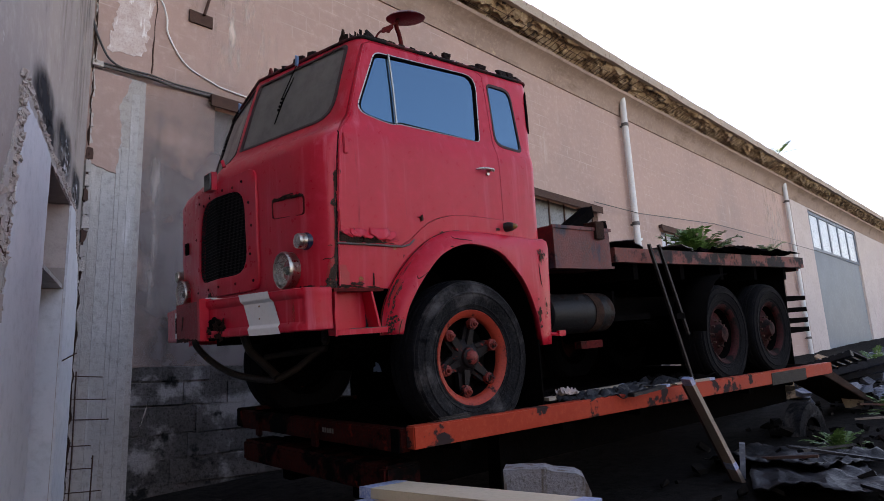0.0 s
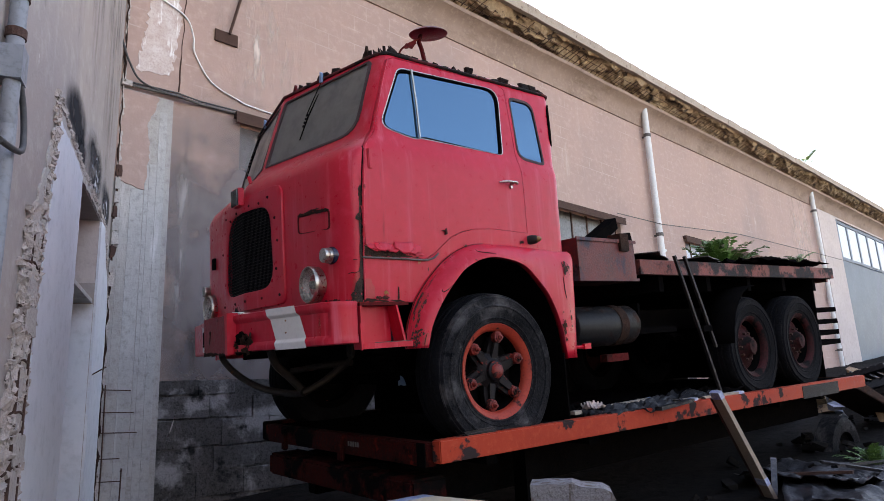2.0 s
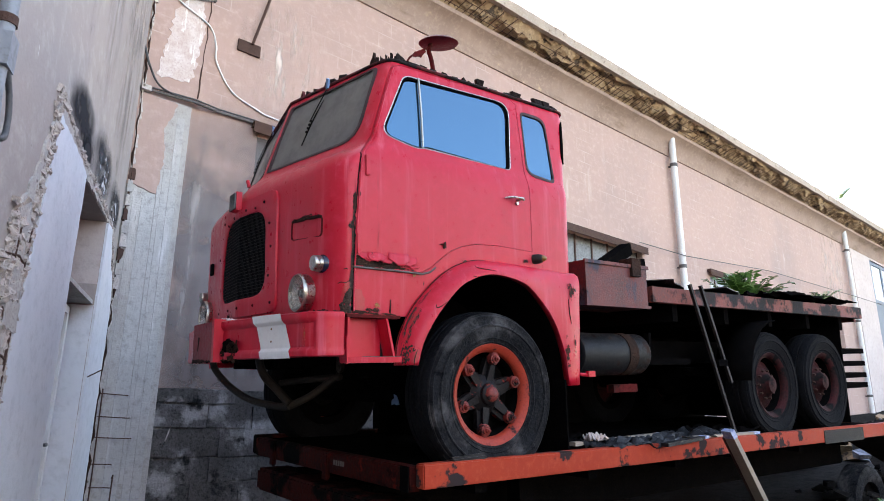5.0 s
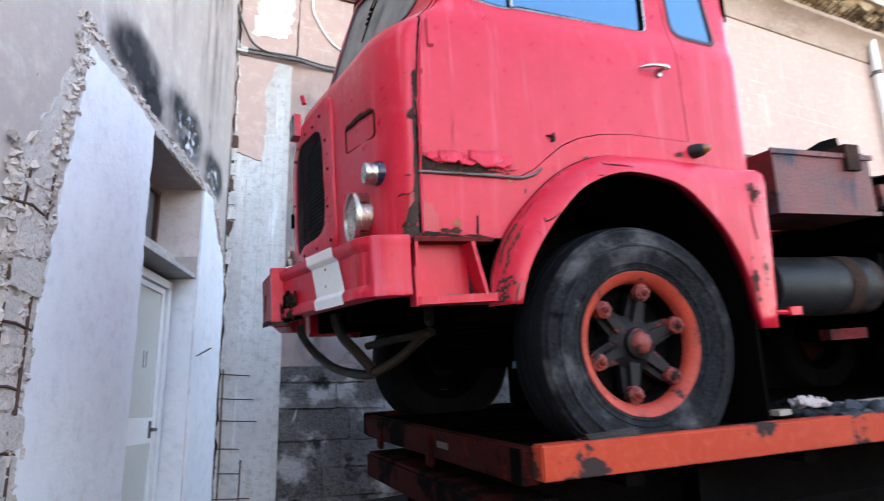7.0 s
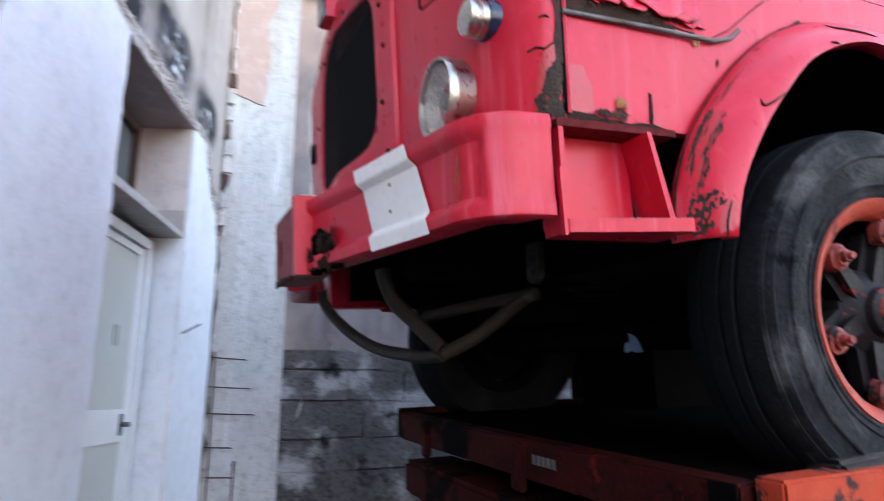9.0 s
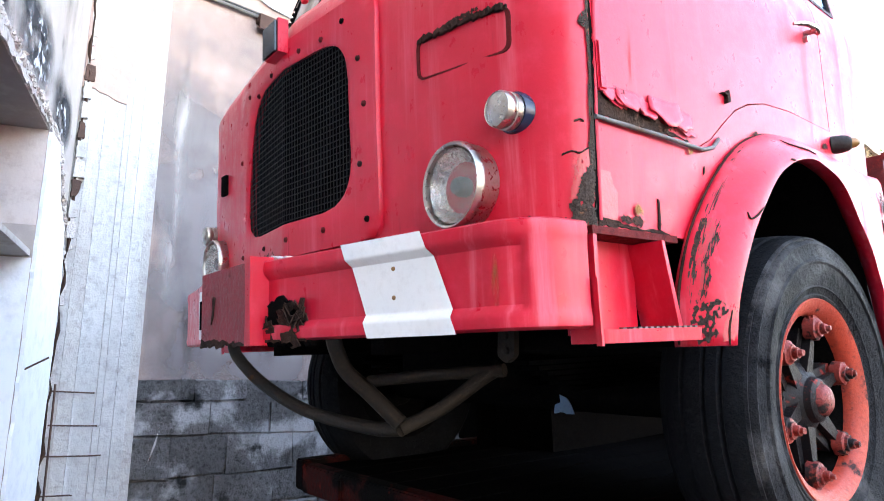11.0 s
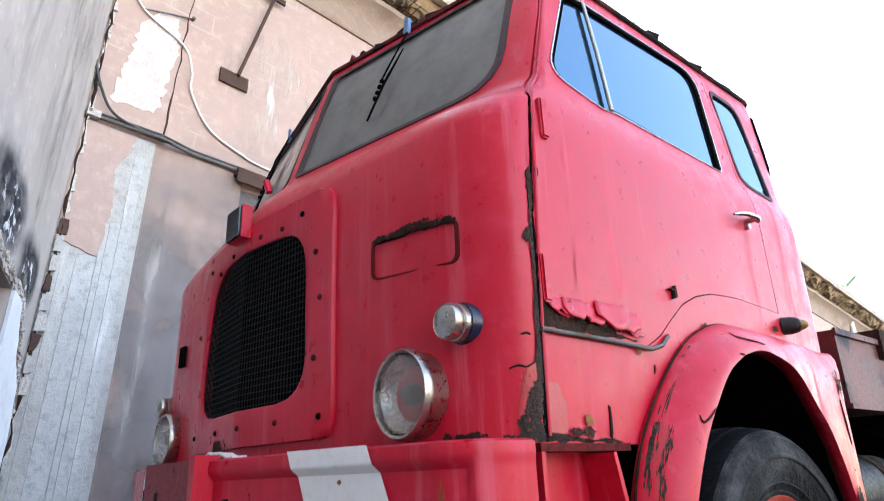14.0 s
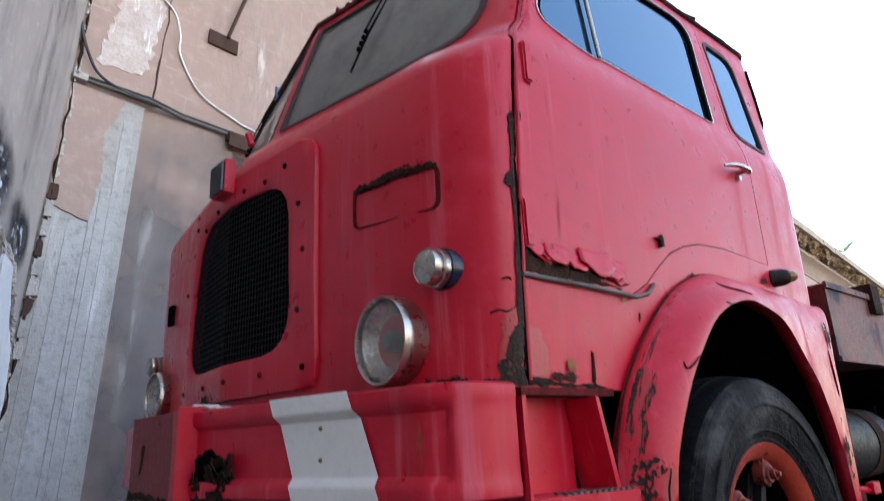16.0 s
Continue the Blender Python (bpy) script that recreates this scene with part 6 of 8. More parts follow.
# ---- step well behind the bumper ----
for far in (False, True):
    mx = Matrix.Translation((0, 2 * YC, 0)) @ Matrix.Diagonal((1, -1, 1, 1)) if far else Matrix()

    def sided(name, bm, material, label="", smooth=0.0, bevel=0.0):
        if far:
            bmesh.ops.transform(bm, matrix=mx, verts=bm.verts)
        return hang(part(name, bm, material, truck, label, smooth, bevel), TB)

    bm = bmesh.new()
    box(bm, 2.085, 2.36, 3.13, 3.15, 1.66, 1.92)
    box(bm, 2.085, 2.10, 3.05, 3.13, 1.66, 1.92)
    sided("step_well", bm, RED, "red recessed step well", bevel=0.004)
    bm = bmesh.new()
    prism(bm, rounded([(2.078, 3.036), (2.432, 2.972), (2.445, 3.14), (2.078, 3.14)], [0.02, 0.02, 0.01, 0.01]), 2, 1.638, 1.672)
    st = sided("step", bm, RED, "red cab step with rusty tread", bevel=0.005)
    for i in range(24):
        bm = bmesh.new()
        x0, row = 2.20 + 0.02 * (i // 2), i % 2
        y0 = 3.034 - (x0 - 2.078) * 0.18 + 0.02 + 0.03 * row
        box(bm, x0, x0 + 0.013, y0, y0 + 0.014, 1.672, 1.677)
        if far:
            bmesh.ops.transform(bm, matrix=mx, verts=bm.verts)
        part("tread_bump", bm, STEEL, st)
    bm = bmesh.new()
    prism(bm, [(2.338, 1.908), (2.352, 1.908), (2.408, 1.672), (2.39, 1.672)], 1, 3.02, 3.14)
    sided("step_gusset", bm, RED, "rusty red gusset beside the step", bevel=0.003)
    bm = bmesh.new()
    prism(bm, [(2.070, 1.80), (2.077, 1.80), (2.082, 1.632), (2.073, 1.632)], 1, 3.034, 3.05)
    sided("step_bracket", bm, RED, "bent red plate between bumper and step")
    bm = bmesh.new()
    box(bm, 2.08, 2.46, 3.046, 3.16, 1.912, 1.932)
    sided("sill", bm, RED_DARK, "rusty sill strip")
    bm = bmesh.new()
    box(bm, 2.36, 2.46, 3.20, 3.24, 1.66, 1.92)
    sided("inner_splash_plate", bm, IRON, "dirty grey splash plate behind the step")
    # fender: arch plate with a returned lip
    inner = [(2.515, 1.62, 2.93), (2.555, 1.75, 2.93), (2.62, 1.865, 2.93), (2.72, 1.99, 2.93), (2.86, 2.13, 2.93), (2.98, 2.195, 2.93), (3.07, 2.225, 2.93), (3.17, 2.24, 2.933), (3.30, 2.235, 2.942), (3.45, 2.212, 2.956), (3.57, 2.165, 2.972), (3.70, 2.065, 2.985), (3.79, 1.97, 2.99), (3.865, 1.85, 2.995), (3.925, 1.69, 3.0), (3.965, 1.455, 3.005)]
    outer = [(2.42, 1.62), (2.435, 1.75), (2.48, 1.87), (2.555, 1.99), (2.69, 2.135), (2.83, 2.245), (2.95, 2.305), (3.09, 2.345), (3.30, 2.352), (3.55, 2.345), (3.8, 2.335), (4.0, 2.322), (4.17, 2.31), (4.17, 2.1), (4.145, 1.75), (4.122, 1.455)]
    outer, inner = [tuple(p) for p in spline([(*p, 0) for p in outer], 3)], [tuple(p) for p in spline(inner, 3)]

    def on_arch(ii, ff, lift=0.0):
        """A place on the arch: ii along it from its front foot, ff from its seam (0) to its lip (1)."""
        ii = min(ii * 3, len(outer) - 1.001)
        n0 = int(ii)
        w_ = ii - n0
        o, n = Vector(outer[n0]).lerp(Vector(outer[n0 + 1]), w_), Vector(inner[n0]).lerp(Vector(inner[n0 + 1]), w_)
        rise = math.sin(min(ff, 1.0) * math.pi / 2) ** 0.75
        dent = 0.004 * noise.noise(Vector((o.x * 5, ff * 2, o.y * 5)))
        return (o.x + (n.x - o.x) * ff, 3.046 + (n.z - 3.046) * rise + dent - lift, o.y + (n.y - o.y) * ff)

    bm = bmesh.new()
    rows3 = []
    for k in range(len(outer)):
        line = [bm.verts.new(on_arch(k / 3, f_)) for f_ in (0.0, 0.03, 0.09, 0.18, 0.3, 0.45, 0.62, 0.8, 0.93, 1.0)]
        line[0].co.y += 0.01
        x, y, z = on_arch(k / 3, 1.0)
        line += [bm.verts.new((x, y + 0.012, z - 0.002)), bm.verts.new((x, y + 0.05, z))]
        rows3.append(line)
    for p, q in zip(rows3, rows3[1:]):
        for k in range(len(p) - 1):
            bm.faces.new((p[k], q[k], q[k + 1], p[k + 1]))
    f = sided("fender", bm, RED, "red wheel arch fender, paint lifting and rust at its lower front", smooth=50)
    sm = f.modifiers.new("thick", "SOLIDIFY")
    sm.thickness, sm.offset = 0.006, 0
    # black lining put in for the shade inside the arch
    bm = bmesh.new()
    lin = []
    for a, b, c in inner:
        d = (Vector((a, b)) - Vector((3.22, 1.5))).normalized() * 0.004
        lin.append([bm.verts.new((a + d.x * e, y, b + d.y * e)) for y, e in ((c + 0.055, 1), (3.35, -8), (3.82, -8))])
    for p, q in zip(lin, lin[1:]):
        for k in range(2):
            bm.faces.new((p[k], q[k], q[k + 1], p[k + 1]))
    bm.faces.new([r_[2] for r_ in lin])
    sided("wheel_arch_liner", bm, BLACK, "wheel arch liner, black put in for the shade inside")

    def arch_film(name, i0, i1, f0, f1, mt):
        bm = bmesh.new()
        g_ = [[bm.verts.new(on_arch(i0 + (i1 - i0) * a_ / 14, f0 + (f1 - f0) * b_ / 6, 0.0095)) for b_ in range(7)] for a_ in range(15)]
        for a_ in range(14):
            for b_ in range(6):
                bm.faces.new((g_[a_][b_], g_[a_ + 1][b_], g_[a_ + 1][b_ + 1], g_[a_][b_ + 1]))
        if far:
            bmesh.ops.transform(bm, matrix=mx, verts=bm.verts)
        part(name, bm, mt, f, smooth=60)

    for k_, (mt, up_, shape) in enumerate((
        (FRESH, 0.0050, [(0.9, 0.0), (0.9, 0.18), (1.4, 0.27), (2.0, 0.21), (2.5, 0.26), (2.9, 0.20), (3.3, 0.10), (3.3, 0.0)]),
        (BROWNRUST, 0.0062, [(0.9, 0.15), (1.0, 0.24), (1.4, 0.33), (1.9, 0.25), (2.45, 0.32), (2.9, 0.25), (2.95, 0.19), (2.5, 0.23), (2.0, 0.16), (1.4, 0.23)]),
        (BROWNRUST, 0.0062, [(0.02, 0.02), (0.05, 0.30), (0.3, 0.45), (0.55, 0.42), (0.75, 0.68), (0.98, 0.45), (0.95, 0.12), (0.5, 0.02)]),
        (BROWNRUST, 0.0062, [(0.9, 0.0), (0.95, 0.10), (1.6, 0.13), (2.2, 0.09), (2.7, 0.14), (3.1, 0.08), (3.6, 0.13), (4.0, 0.06), (4.6, 0.09), (5.3, 0.05), (5.6, 0.0)]),
        (FRESH, 0.0050, [(0.1, 0.55), (0.15, 0.85), (0.5, 0.95), (0.8, 0.85), (0.6, 0.6)]),
    )):
        bm = torn(lambda a_, b_: on_arch(a_, b_, up_), shape, 3 + 5 * k_, 56, 0.09, 6.0, -0.10 if mt is BROWNRUST else -0.42)
        if far:
            bmesh.ops.transform(bm, matrix=mx, verts=bm.verts)
        part("rust_patch" if mt is BROWNRUST else "bright_patch", bm, mt, f, smooth=60)
    for i0, i1, f0, f1, mt in ((11.4, 12.6, 0.1, 0.45, CHIP_SIDE), (13.0, 14.9, 0.72, 1.0, CHIP_SIDE), (13.3, 14.4, 0.3, 0.5, CHIP_SIDE)):
        arch_film("rust_patch", i0, i1, f0, f1, mt)
    for line in (((6.4, 0.30), (6.3, 0.45), (6.5, 0.6), (6.9, 0.72), (7.3, 0.80)), ((3.1, 0.62), (2.95, 0.74), (3.05, 0.88), (3.25, 0.99)), ((0.0, 0.72), (0.4, 0.70), (0.75, 0.76)), ((5.2, 0.86), (5.35, 0.98)), ((12.2, 0.5), (12.8, 0.55), (13.2, 0.52))):
        bm = bmesh.new()
        pts = spline([on_arch(i_, f_, 0.005) for i_, f_ in line], 5)
        tube(bm, pts, [0.0016 + 0.0022 * math.sin(math.pi * k / (len(pts) - 1)) for k in range(len(pts))], 5)
        if far:
            bmesh.ops.transform(bm, matrix=mx, verts=bm.verts)
        part("paint_crack", bm, RUST, f)
    # open seam between the arch and the cab
    bm = bmesh.new()
    tube(bm, [(on_arch(0.05 + 7.4 * a_ / 40, 0.0)[0], 3.044, on_arch(0.05 + 7.4 * a_ / 40, 0.0)[2]) for a_ in range(41)], [0.004 + 0.004 * abs(noise.noise(Vector((a_ * 0.37, 0, 2)))) for a_ in range(41)], 5)
    if far:
        bmesh.ops.transform(bm, matrix=mx, verts=bm.verts)
    part("open_seam", bm, RUST, f)
    bm = bmesh.new()
    turned(bm, [(0.0, 0.098), (0.012, 0.095), (0.022, 0.080), (0.026, 0.05)], Matrix.Translation((3.69, 3.05, 2.408)) @ pose(0, 0, 0, 90, 0, 28), 16, False)
    mk = sided("side_marker", bm, AMBER, "amber side marker lamp in a black boot", smooth=50)
    bm = bmesh.new()
    turned(bm, [(0.024, 0.066), (0.031, 0.058), (0.037, 0.035), (0.038, -0.01)], Matrix.Translation((3.69, 3.05, 2.408)) @ pose(0, 0, 0, 90, 0, 28), 16, False)
    if far:
        bmesh.ops.transform(bm, matrix=mx, verts=bm.verts)
    part("boot", bm, IRON, mk, smooth=50)
    bm = bmesh.new()
    tube(bm, [(4.08, 3.06, 1.54), (4.2, 3.02, 1.53)], 0.014, 8)
    box(bm, 4.18, 4.26, 3.0, 3.03, 1.515, 1.56)
    sided("tail_bracket", bm, RED, bevel=0.003)

# rust and torn paint on the near side and corner


def side_patch(bm, shape, seed, wob, step, lift=0.0015):
    """A torn patch in x and z that lies on the cab's side."""
    ragged(bm, shape, 1, 0.0, 0.004, seed, wob, step)
    for q in bm.verts:
        q.co.y += cab_y(q.co.x, q.co.z) - lift - 0.002


for shape, sd_, wob in (
    ([(2.13, 2.232), (2.13, 2.312), (2.15, 2.318), (2.175, 2.30), (2.2, 2.305), (2.24, 2.285), (2.28, 2.288), (2.31, 2.27), (2.36, 2.265), (2.42, 2.262), (2.45, 2.25), (2.58, 2.234), (2.4, 2.229)], 51, 0.005),
    ([(2.118, 2.56), (2.128, 2.56), (2.138, 2.66), (2.13, 2.70), (2.115, 2.69)], 55, 0.006),
    ([(2.115, 1.935), (2.44, 1.935), (2.40, 1.945), (2.3, 1.943), (2.2, 1.952), (2.12, 1.962)], 56, 0.004),
    ([(2.385, 1.95), (2.395, 1.945), (2.396, 2.03), (2.388, 2.035)], 57, 0.002),
    ([(2.647, 2.14), (2.655, 2.15), (2.655, 2.168), (2.648, 2.155)], 58, 0.002),
    # last two: black strips for the dark of the open door gap
    ([(2.108, 1.95), (2.122, 1.95), (2.126, 2.2), (2.132, 2.5), (2.126, 2.56), (2.112, 2.3)], 59, 0.005),
    ([(2.128, 2.56), (2.134, 2.56), (2.158, 2.85), (2.178, 2.975), (2.170, 2.975), (2.150, 2.85)], 60, 0.0015),
):
    bm = bmesh.new()
    side_patch(bm, shape, sd_, wob, 0.018)
    hang(part("rust_patch", bm, BLACK if sd_ > 58 else RUST, truck, "rusted bare steel and the dark of the door gap"), TB)
bm = bmesh.new()
side_patch(bm, [(2.13, 1.955), (2.20, 1.957), (2.205, 2.03), (2.18, 2.08), (2.13, 2.085)], 65, 0.004, 0.02, 0.0)
hang(part("bright_patch", bm, FRESH, truck, "brighter red paint under a lost flake"), TB)
bm = bmesh.new()
tube(bm, [(x + 0.012, cab_y(x + 0.012, z) - 0.001, z) for x, z in ((2.116, 1.95), (2.118, 2.23), (2.131, 2.5), (2.156, 2.85), (2.181, 2.98), (2.238, 3.05), (2.288, 3.12), (2.363, 3.35), (2.453, 3.62), (2.49, 3.71))], 0.007, 6)
hang(part("door_edge_bead", bm, RED, truck, smooth=60), TB)
for x0, x1, z0, z1, mt in ((2.10, 2.46, 1.93, 1.99, CHIP_SIDE), (2.12, 2.34, 2.23, 2.34, CHIP_SIDE), (2.3, 2.62, 2.225, 2.29, CHIP_SIDE), (2.95, 3.05, 2.29, 2.36, CHIP_SIDE), (2.12, 2.18, 2.62, 2.74, CHIP_SIDE), (2.22, 2.38, 1.94, 2.04, OCHRE_SIDE), (2.5, 2.62, 2.17, 2.24, OCHRE_SIDE), (3.5, 3.66, 2.34, 2.42, CHIP_SIDE)):
    bm = bmesh.new()
    g_ = [[bm.verts.new((x0 + (x1 - x0) * a_ / 6, side_y(z0 + (z1 - z0) * b_ / 6) - 0.0065, z0 + (z1 - z0) * b_ / 6)) for b_ in range(7)] for a_ in range(7)]
    for a_ in range(6):
        for b_ in range(6):
            bm.faces.new((g_[a_][b_], g_[a_ + 1][b_], g_[a_ + 1][b_ + 1], g_[a_][b_ + 1]))
    hang(part("rust_patch", bm, mt, truck, "paint chipped down to rust"), TB)
for y0, y1, z0, z1 in ((3.2, 3.56, 2.56, 2.60), (3.05, 3.4, 1.93, 1.98), (4.3, 4.75, 1.95, 2.06)):
    bm = bmesh.new()
    g_ = [[bm.verts.new((front_x(max(y0 + (y1 - y0) * a_ / 8, 3.06), z0 + (z1 - z0) * b_ / 6) - (0.006 if y0 < 4 else 0.02), y0 + (y1 - y0) * a_ / 8, z0 + (z1 - z0) * b_ / 6)) for b_ in range(7)] for a_ in range(9)]
    for a_ in range(8):
        for b_ in range(6):
            bm.faces.new((g_[a_][b_], g_[a_ + 1][b_], g_[a_ + 1][b_ + 1], g_[a_][b_ + 1]))
    hang(part("rust_patch", bm, CHIP_FRONT, truck, "paint chipped down to rust"), TB)
# peeled flakes standing off above the door sill
for i, (x, z, w, h, out) in enumerate(((2.16, 2.318, 0.10, 0.045, 0.02), (2.22, 2.325, 0.12, 0.065, 0.03), (2.30, 2.31, 0.10, 0.055, 0.026), (2.37, 2.335, 0.16, 0.085, 0.032), (2.49, 2.32, 0.10, 0.08, 0.03), (2.19, 2.29, 0.07, 0.03, 0.014), (2.53, 2.262, 0.08, 0.02, 0.01), (3.02, 2.33, 0.05, 0.025, 0.012))):
    rr = random.Random(200 + i)
    bm = bmesh.new()
    n_ = 7
    rows_f = []
    for j in range(5):
        f = j / 4
        row_ = []
        for k in range(n_ + 1):
            g = k / n_
            edge = 1 - 0.55 * abs(noise.noise(Vector((i * 3.1, g * 3.5, 0)))) - 0.45 * abs(2 * g - 1) ** 3
            zz = z - h * f * edge + 0.012 * noise.noise(Vector((g * 4, i, 2)))
            row_.append(bm.verts.new((x + w * g + 0.012 * f * (g - 0.5), side_y(zz) - 0.003 - 0.6 * out * f ** 1.8 * edge, zz)))
        rows_f.append(row_)
    for a_, b_ in zip(rows_f, rows_f[1:]):
        for k in range(n_):
            bm.faces.new((a_[k], a_[k + 1], b_[k + 1], b_[k]))
    fl = hang(part("paint_flake", bm, RED, truck, "curled flake of pink-red paint", smooth=60), TB)
    md = fl.modifiers.new("thick", "SOLIDIFY")
    md.thickness = 0.002

# rust at the lower front corner: follows the rounded corner
def on_corner(deg, z, lift=0.004):
    """A place on the cab's rounded front corner, by its angle from the front."""
    t = radians(deg)
    past, t = max(0.0, t - math.pi / 2), min(t, math.pi / 2)
    xc, a, w, rc, _ = level(z)
    u = w - 1.7 * rc + 1.7 * rc * math.sin(t)
    return (xc + a * u + 0.8 * rc * (1 - math.cos(t)) + 0.2 * past - lift * math.cos(t), YC - u - lift * math.sin(t), z)


for k_, (mt, up_, shape) in enumerate((
    (FRESH, 0.003, [(62, 2.0), (70, 2.10), (80, 2.135), (91, 2.13), (91, 2.0)]),
    (BROWNRUST, 0.0045, [(36, 1.934), (44, 1.947), (58, 1.95), (66, 1.962), (62, 1.985), (69, 2.01), (75, 2.06), (83, 2.085), (92, 2.09), (92, 1.934)]),
    (BROWNRUST, 0.0045, [(86, 2.08), (84, 2.14), (88, 2.2), (86, 2.26), (90, 2.34), (88, 2.45), (91, 2.6), (93, 2.6), (93, 2.08)]),
    (BROWNRUST, 0.0045, [(78, 2.475), (82, 2.50), (92, 2.52), (92, 2.46), (84, 2.462)]),
)):
    bm = torn(on_corner if mt is BROWNRUST else (lambda a_, b_: on_corner(a_, b_, 0.003)), shape, 40 + 7 * k_)
    hang(part("rust_patch" if mt is BROWNRUST else "bright_patch", bm, mt, truck, "rusted bare metal at the cab corner" if mt is BROWNRUST else "brighter red paint under lost flakes", smooth=60), TB)
for pts in (((58, 2.118), (66, 2.126), (74, 2.121), (84, 2.134), (91, 2.14)), ((70, 2.205), (76, 2.21), (80, 2.204))):
    bm = bmesh.new()
    tube(bm, spline([on_corner(d_, z_, 0.002) for d_, z_ in pts], 4), 0.0028, 5)
    hang(part("paint_crack", bm, RUST, truck), TB)

# ---- wheels ----
AXLE_Z = 1.42
GREASE = surf("greasy_black_red_metal", [(0.009, 0.008, 0.009), (0.005, 0.005, 0.006), (0.018, 0.011, 0.010)], 12, 0.5, 0, 0.3, 60, [((0.24, 0.028, 0.02), 8, 0.60, 0.64, (1, 1, 1)), ((0.020, 0.022, 0.027), 9, 0.62, 0.72, (1, 1, 1))], spec=0.15)
CLAMPRED = surf("oily_dull_red_clamp", [(0.26, 0.03, 0.022), (0.16, 0.022, 0.018), (0.08, 0.018, 0.015)], 14, 0.5, 0, 0.3, 60, [((0.012, 0.010, 0.010), 16, 0.52, 0.60, (1, 1, 1))], spec=0.3)


def wheel(x, y, z, sign, flat, dished, rim_mat, name="wheel"):
    """A truck wheel with its face towards sign * -y: tyre (sat flat below), rim, spider, hub, clamps."""
    w = thing(name, TRUCK @ Matrix.Translation((x, y, z)), "", "")
    for key in ("label", "category"):
        if key in w:
            del w[key]
    w.parent = truck
    w.matrix_parent_inverse = Matrix()
    w.matrix_basis = Matrix.Translation(Vector((x, y, z)) - TB)
    turn = pose(0, 0, 0, 90, 0, 0) if sign > 0 else pose(0, 0, 0, -90, 0, 0)
    bm = bmesh.new()
    prof = [(0.335, 0.0), (0.342, 0.010), (0.352, 0.013), (0.357, 0.010), (0.375, 0.018), (0.379, 0.023), (0.385, 0.020), (0.43, 0.032), (0.456, 0.036), (0.462, 0.043), (0.470, 0.043), (0.476, 0.036), (0.515, 0.030), (0.525, 0.033), (0.532, 0.028), (0.539, 0.014), (0.545, 0.015), (0.551, 0.006), (0.559, -0.02), (0.563, -0.05), (0.555, -0.056), (0.555, -0.062), (0.566, -0.068), (0.569, -0.10), (0.559, -0.106), (0.559, -0.112), (0.569, -0.118), (0.569, -0.14), (0.567, -0.17), (0.557, -0.176), (0.557, -0.182), (0.564, -0.19), (0.554, -0.24), (0.51, -0.29), (0.40, -0.28), (0.335, -0.25)]
    turned(bm, prof, turn, 72)
    for v in bm.verts:
        if v.co.z < flat:
            push = flat - v.co.z
            v.co.z = flat + 0.05 * (v.co.z - flat)
            v.co.y += (-0.22 if v.co.y * sign < 0.1 else 0.1) * sign * push * 0.7
            v.co.x *= 1 + 0.5 * push
        elif v.co.z < flat + 0.16:
            v.co.y -= sign * 0.02 * (1 - (v.co.z - flat) / 0.16)
    for fc in bm.faces:
        c = fc.calc_center_median()
        fc.material_index = 0 if c.y * sign < -0.004 else 1
    part("tyre", bm, [RUBBER if dished else TREAD, TREAD], w, "flat perished black tyre" + (", its sidewall grey with dust" if dished else ""), smooth=40)
    bm = bmesh.new()
    rp = [(0.345, 0.004), (0.338, 0.014), (0.328, 0.01), (0.298, -0.008), (0.285, -0.03), (0.283, -0.05), (0.33, -0.05), (0.335, -0.02)]
    turned(bm, rp, turn, 64)
    rim = part("rim", bm, rim_mat, w, "orange-red steel rim", smooth=40)
    bm = bmesh.new()
    turned(bm, [(0.284, -0.052), (0.27, -0.10), (0.265, -0.25), (0.334, -0.25), (0.334, -0.052)], turn, 48)
    part("rim_barrel", bm, BLACK, w, "black inside of the rim", smooth=40)
    bm = bmesh.new()
    hp = [(0.0, -0.004), (0.060, -0.006), (0.072, -0.014), (0.078, -0.035), (0.105, -0.05), (0.135, -0.075), (0.15, -0.16)] if dished else [(0.0, 0.02), (0.08, 0.015), (0.1, -0.02), (0.14, -0.06), (0.2, -0.1), (0.255, -0.12)]
    turned(bm, hp, turn, 32, False)
    part("hub", bm, [GREASE, rim_mat][0 if dished else 1], w, "greasy hub with a red cap", smooth=40)
    if dished:
        bm = bmesh.new()
        turned(bm, [(0.0, 0.022), (0.034, 0.020), (0.050, 0.010), (0.058, -0.012)], turn, 8, False)
        part("hub_cap", bm, CLAMPRED, w, "scuffed red hub cap", smooth=40)
        for k in range(6):
            ang = math.radians(60 * k + 18)
            m = turn @ Matrix.Rotation(ang, 4, "Z")
            bm = bmesh.new()
            v = box(bm, 0.06, 0.268, -0.064, 0.064, -0.15, -0.045)
            for q in v:
                if q.co.x > 0.2:
                    q.co.y *= 0.62
                    q.co.z += 0.018
            bmesh.ops.bevel(bm, geom=list(bm.edges), offset=0.03, segments=4, affect="EDGES")
            for q in bm.verts:
                q.co += 0.006 * noise.noise_vector(q.co * 30 + Vector((k, 0, 0)))
            bmesh.ops.transform(bm, matrix=m, verts=bm.verts)
            part("spoke", bm, GREASE, w, smooth=70)
            bm = bmesh.new()
            v = box(bm, 0.235, 0.30, -0.028, 0.028, -0.05, -0.022)
            bmesh.ops.bevel(bm, geom=list(bm.edges), offset=0.008, segments=2, affect="EDGES")
            bmesh.ops.transform(bm, matrix=m, verts=bm.verts)
            part("clamp_foot", bm, CLAMPRED, w, smooth=50)
            bm = bmesh.new()
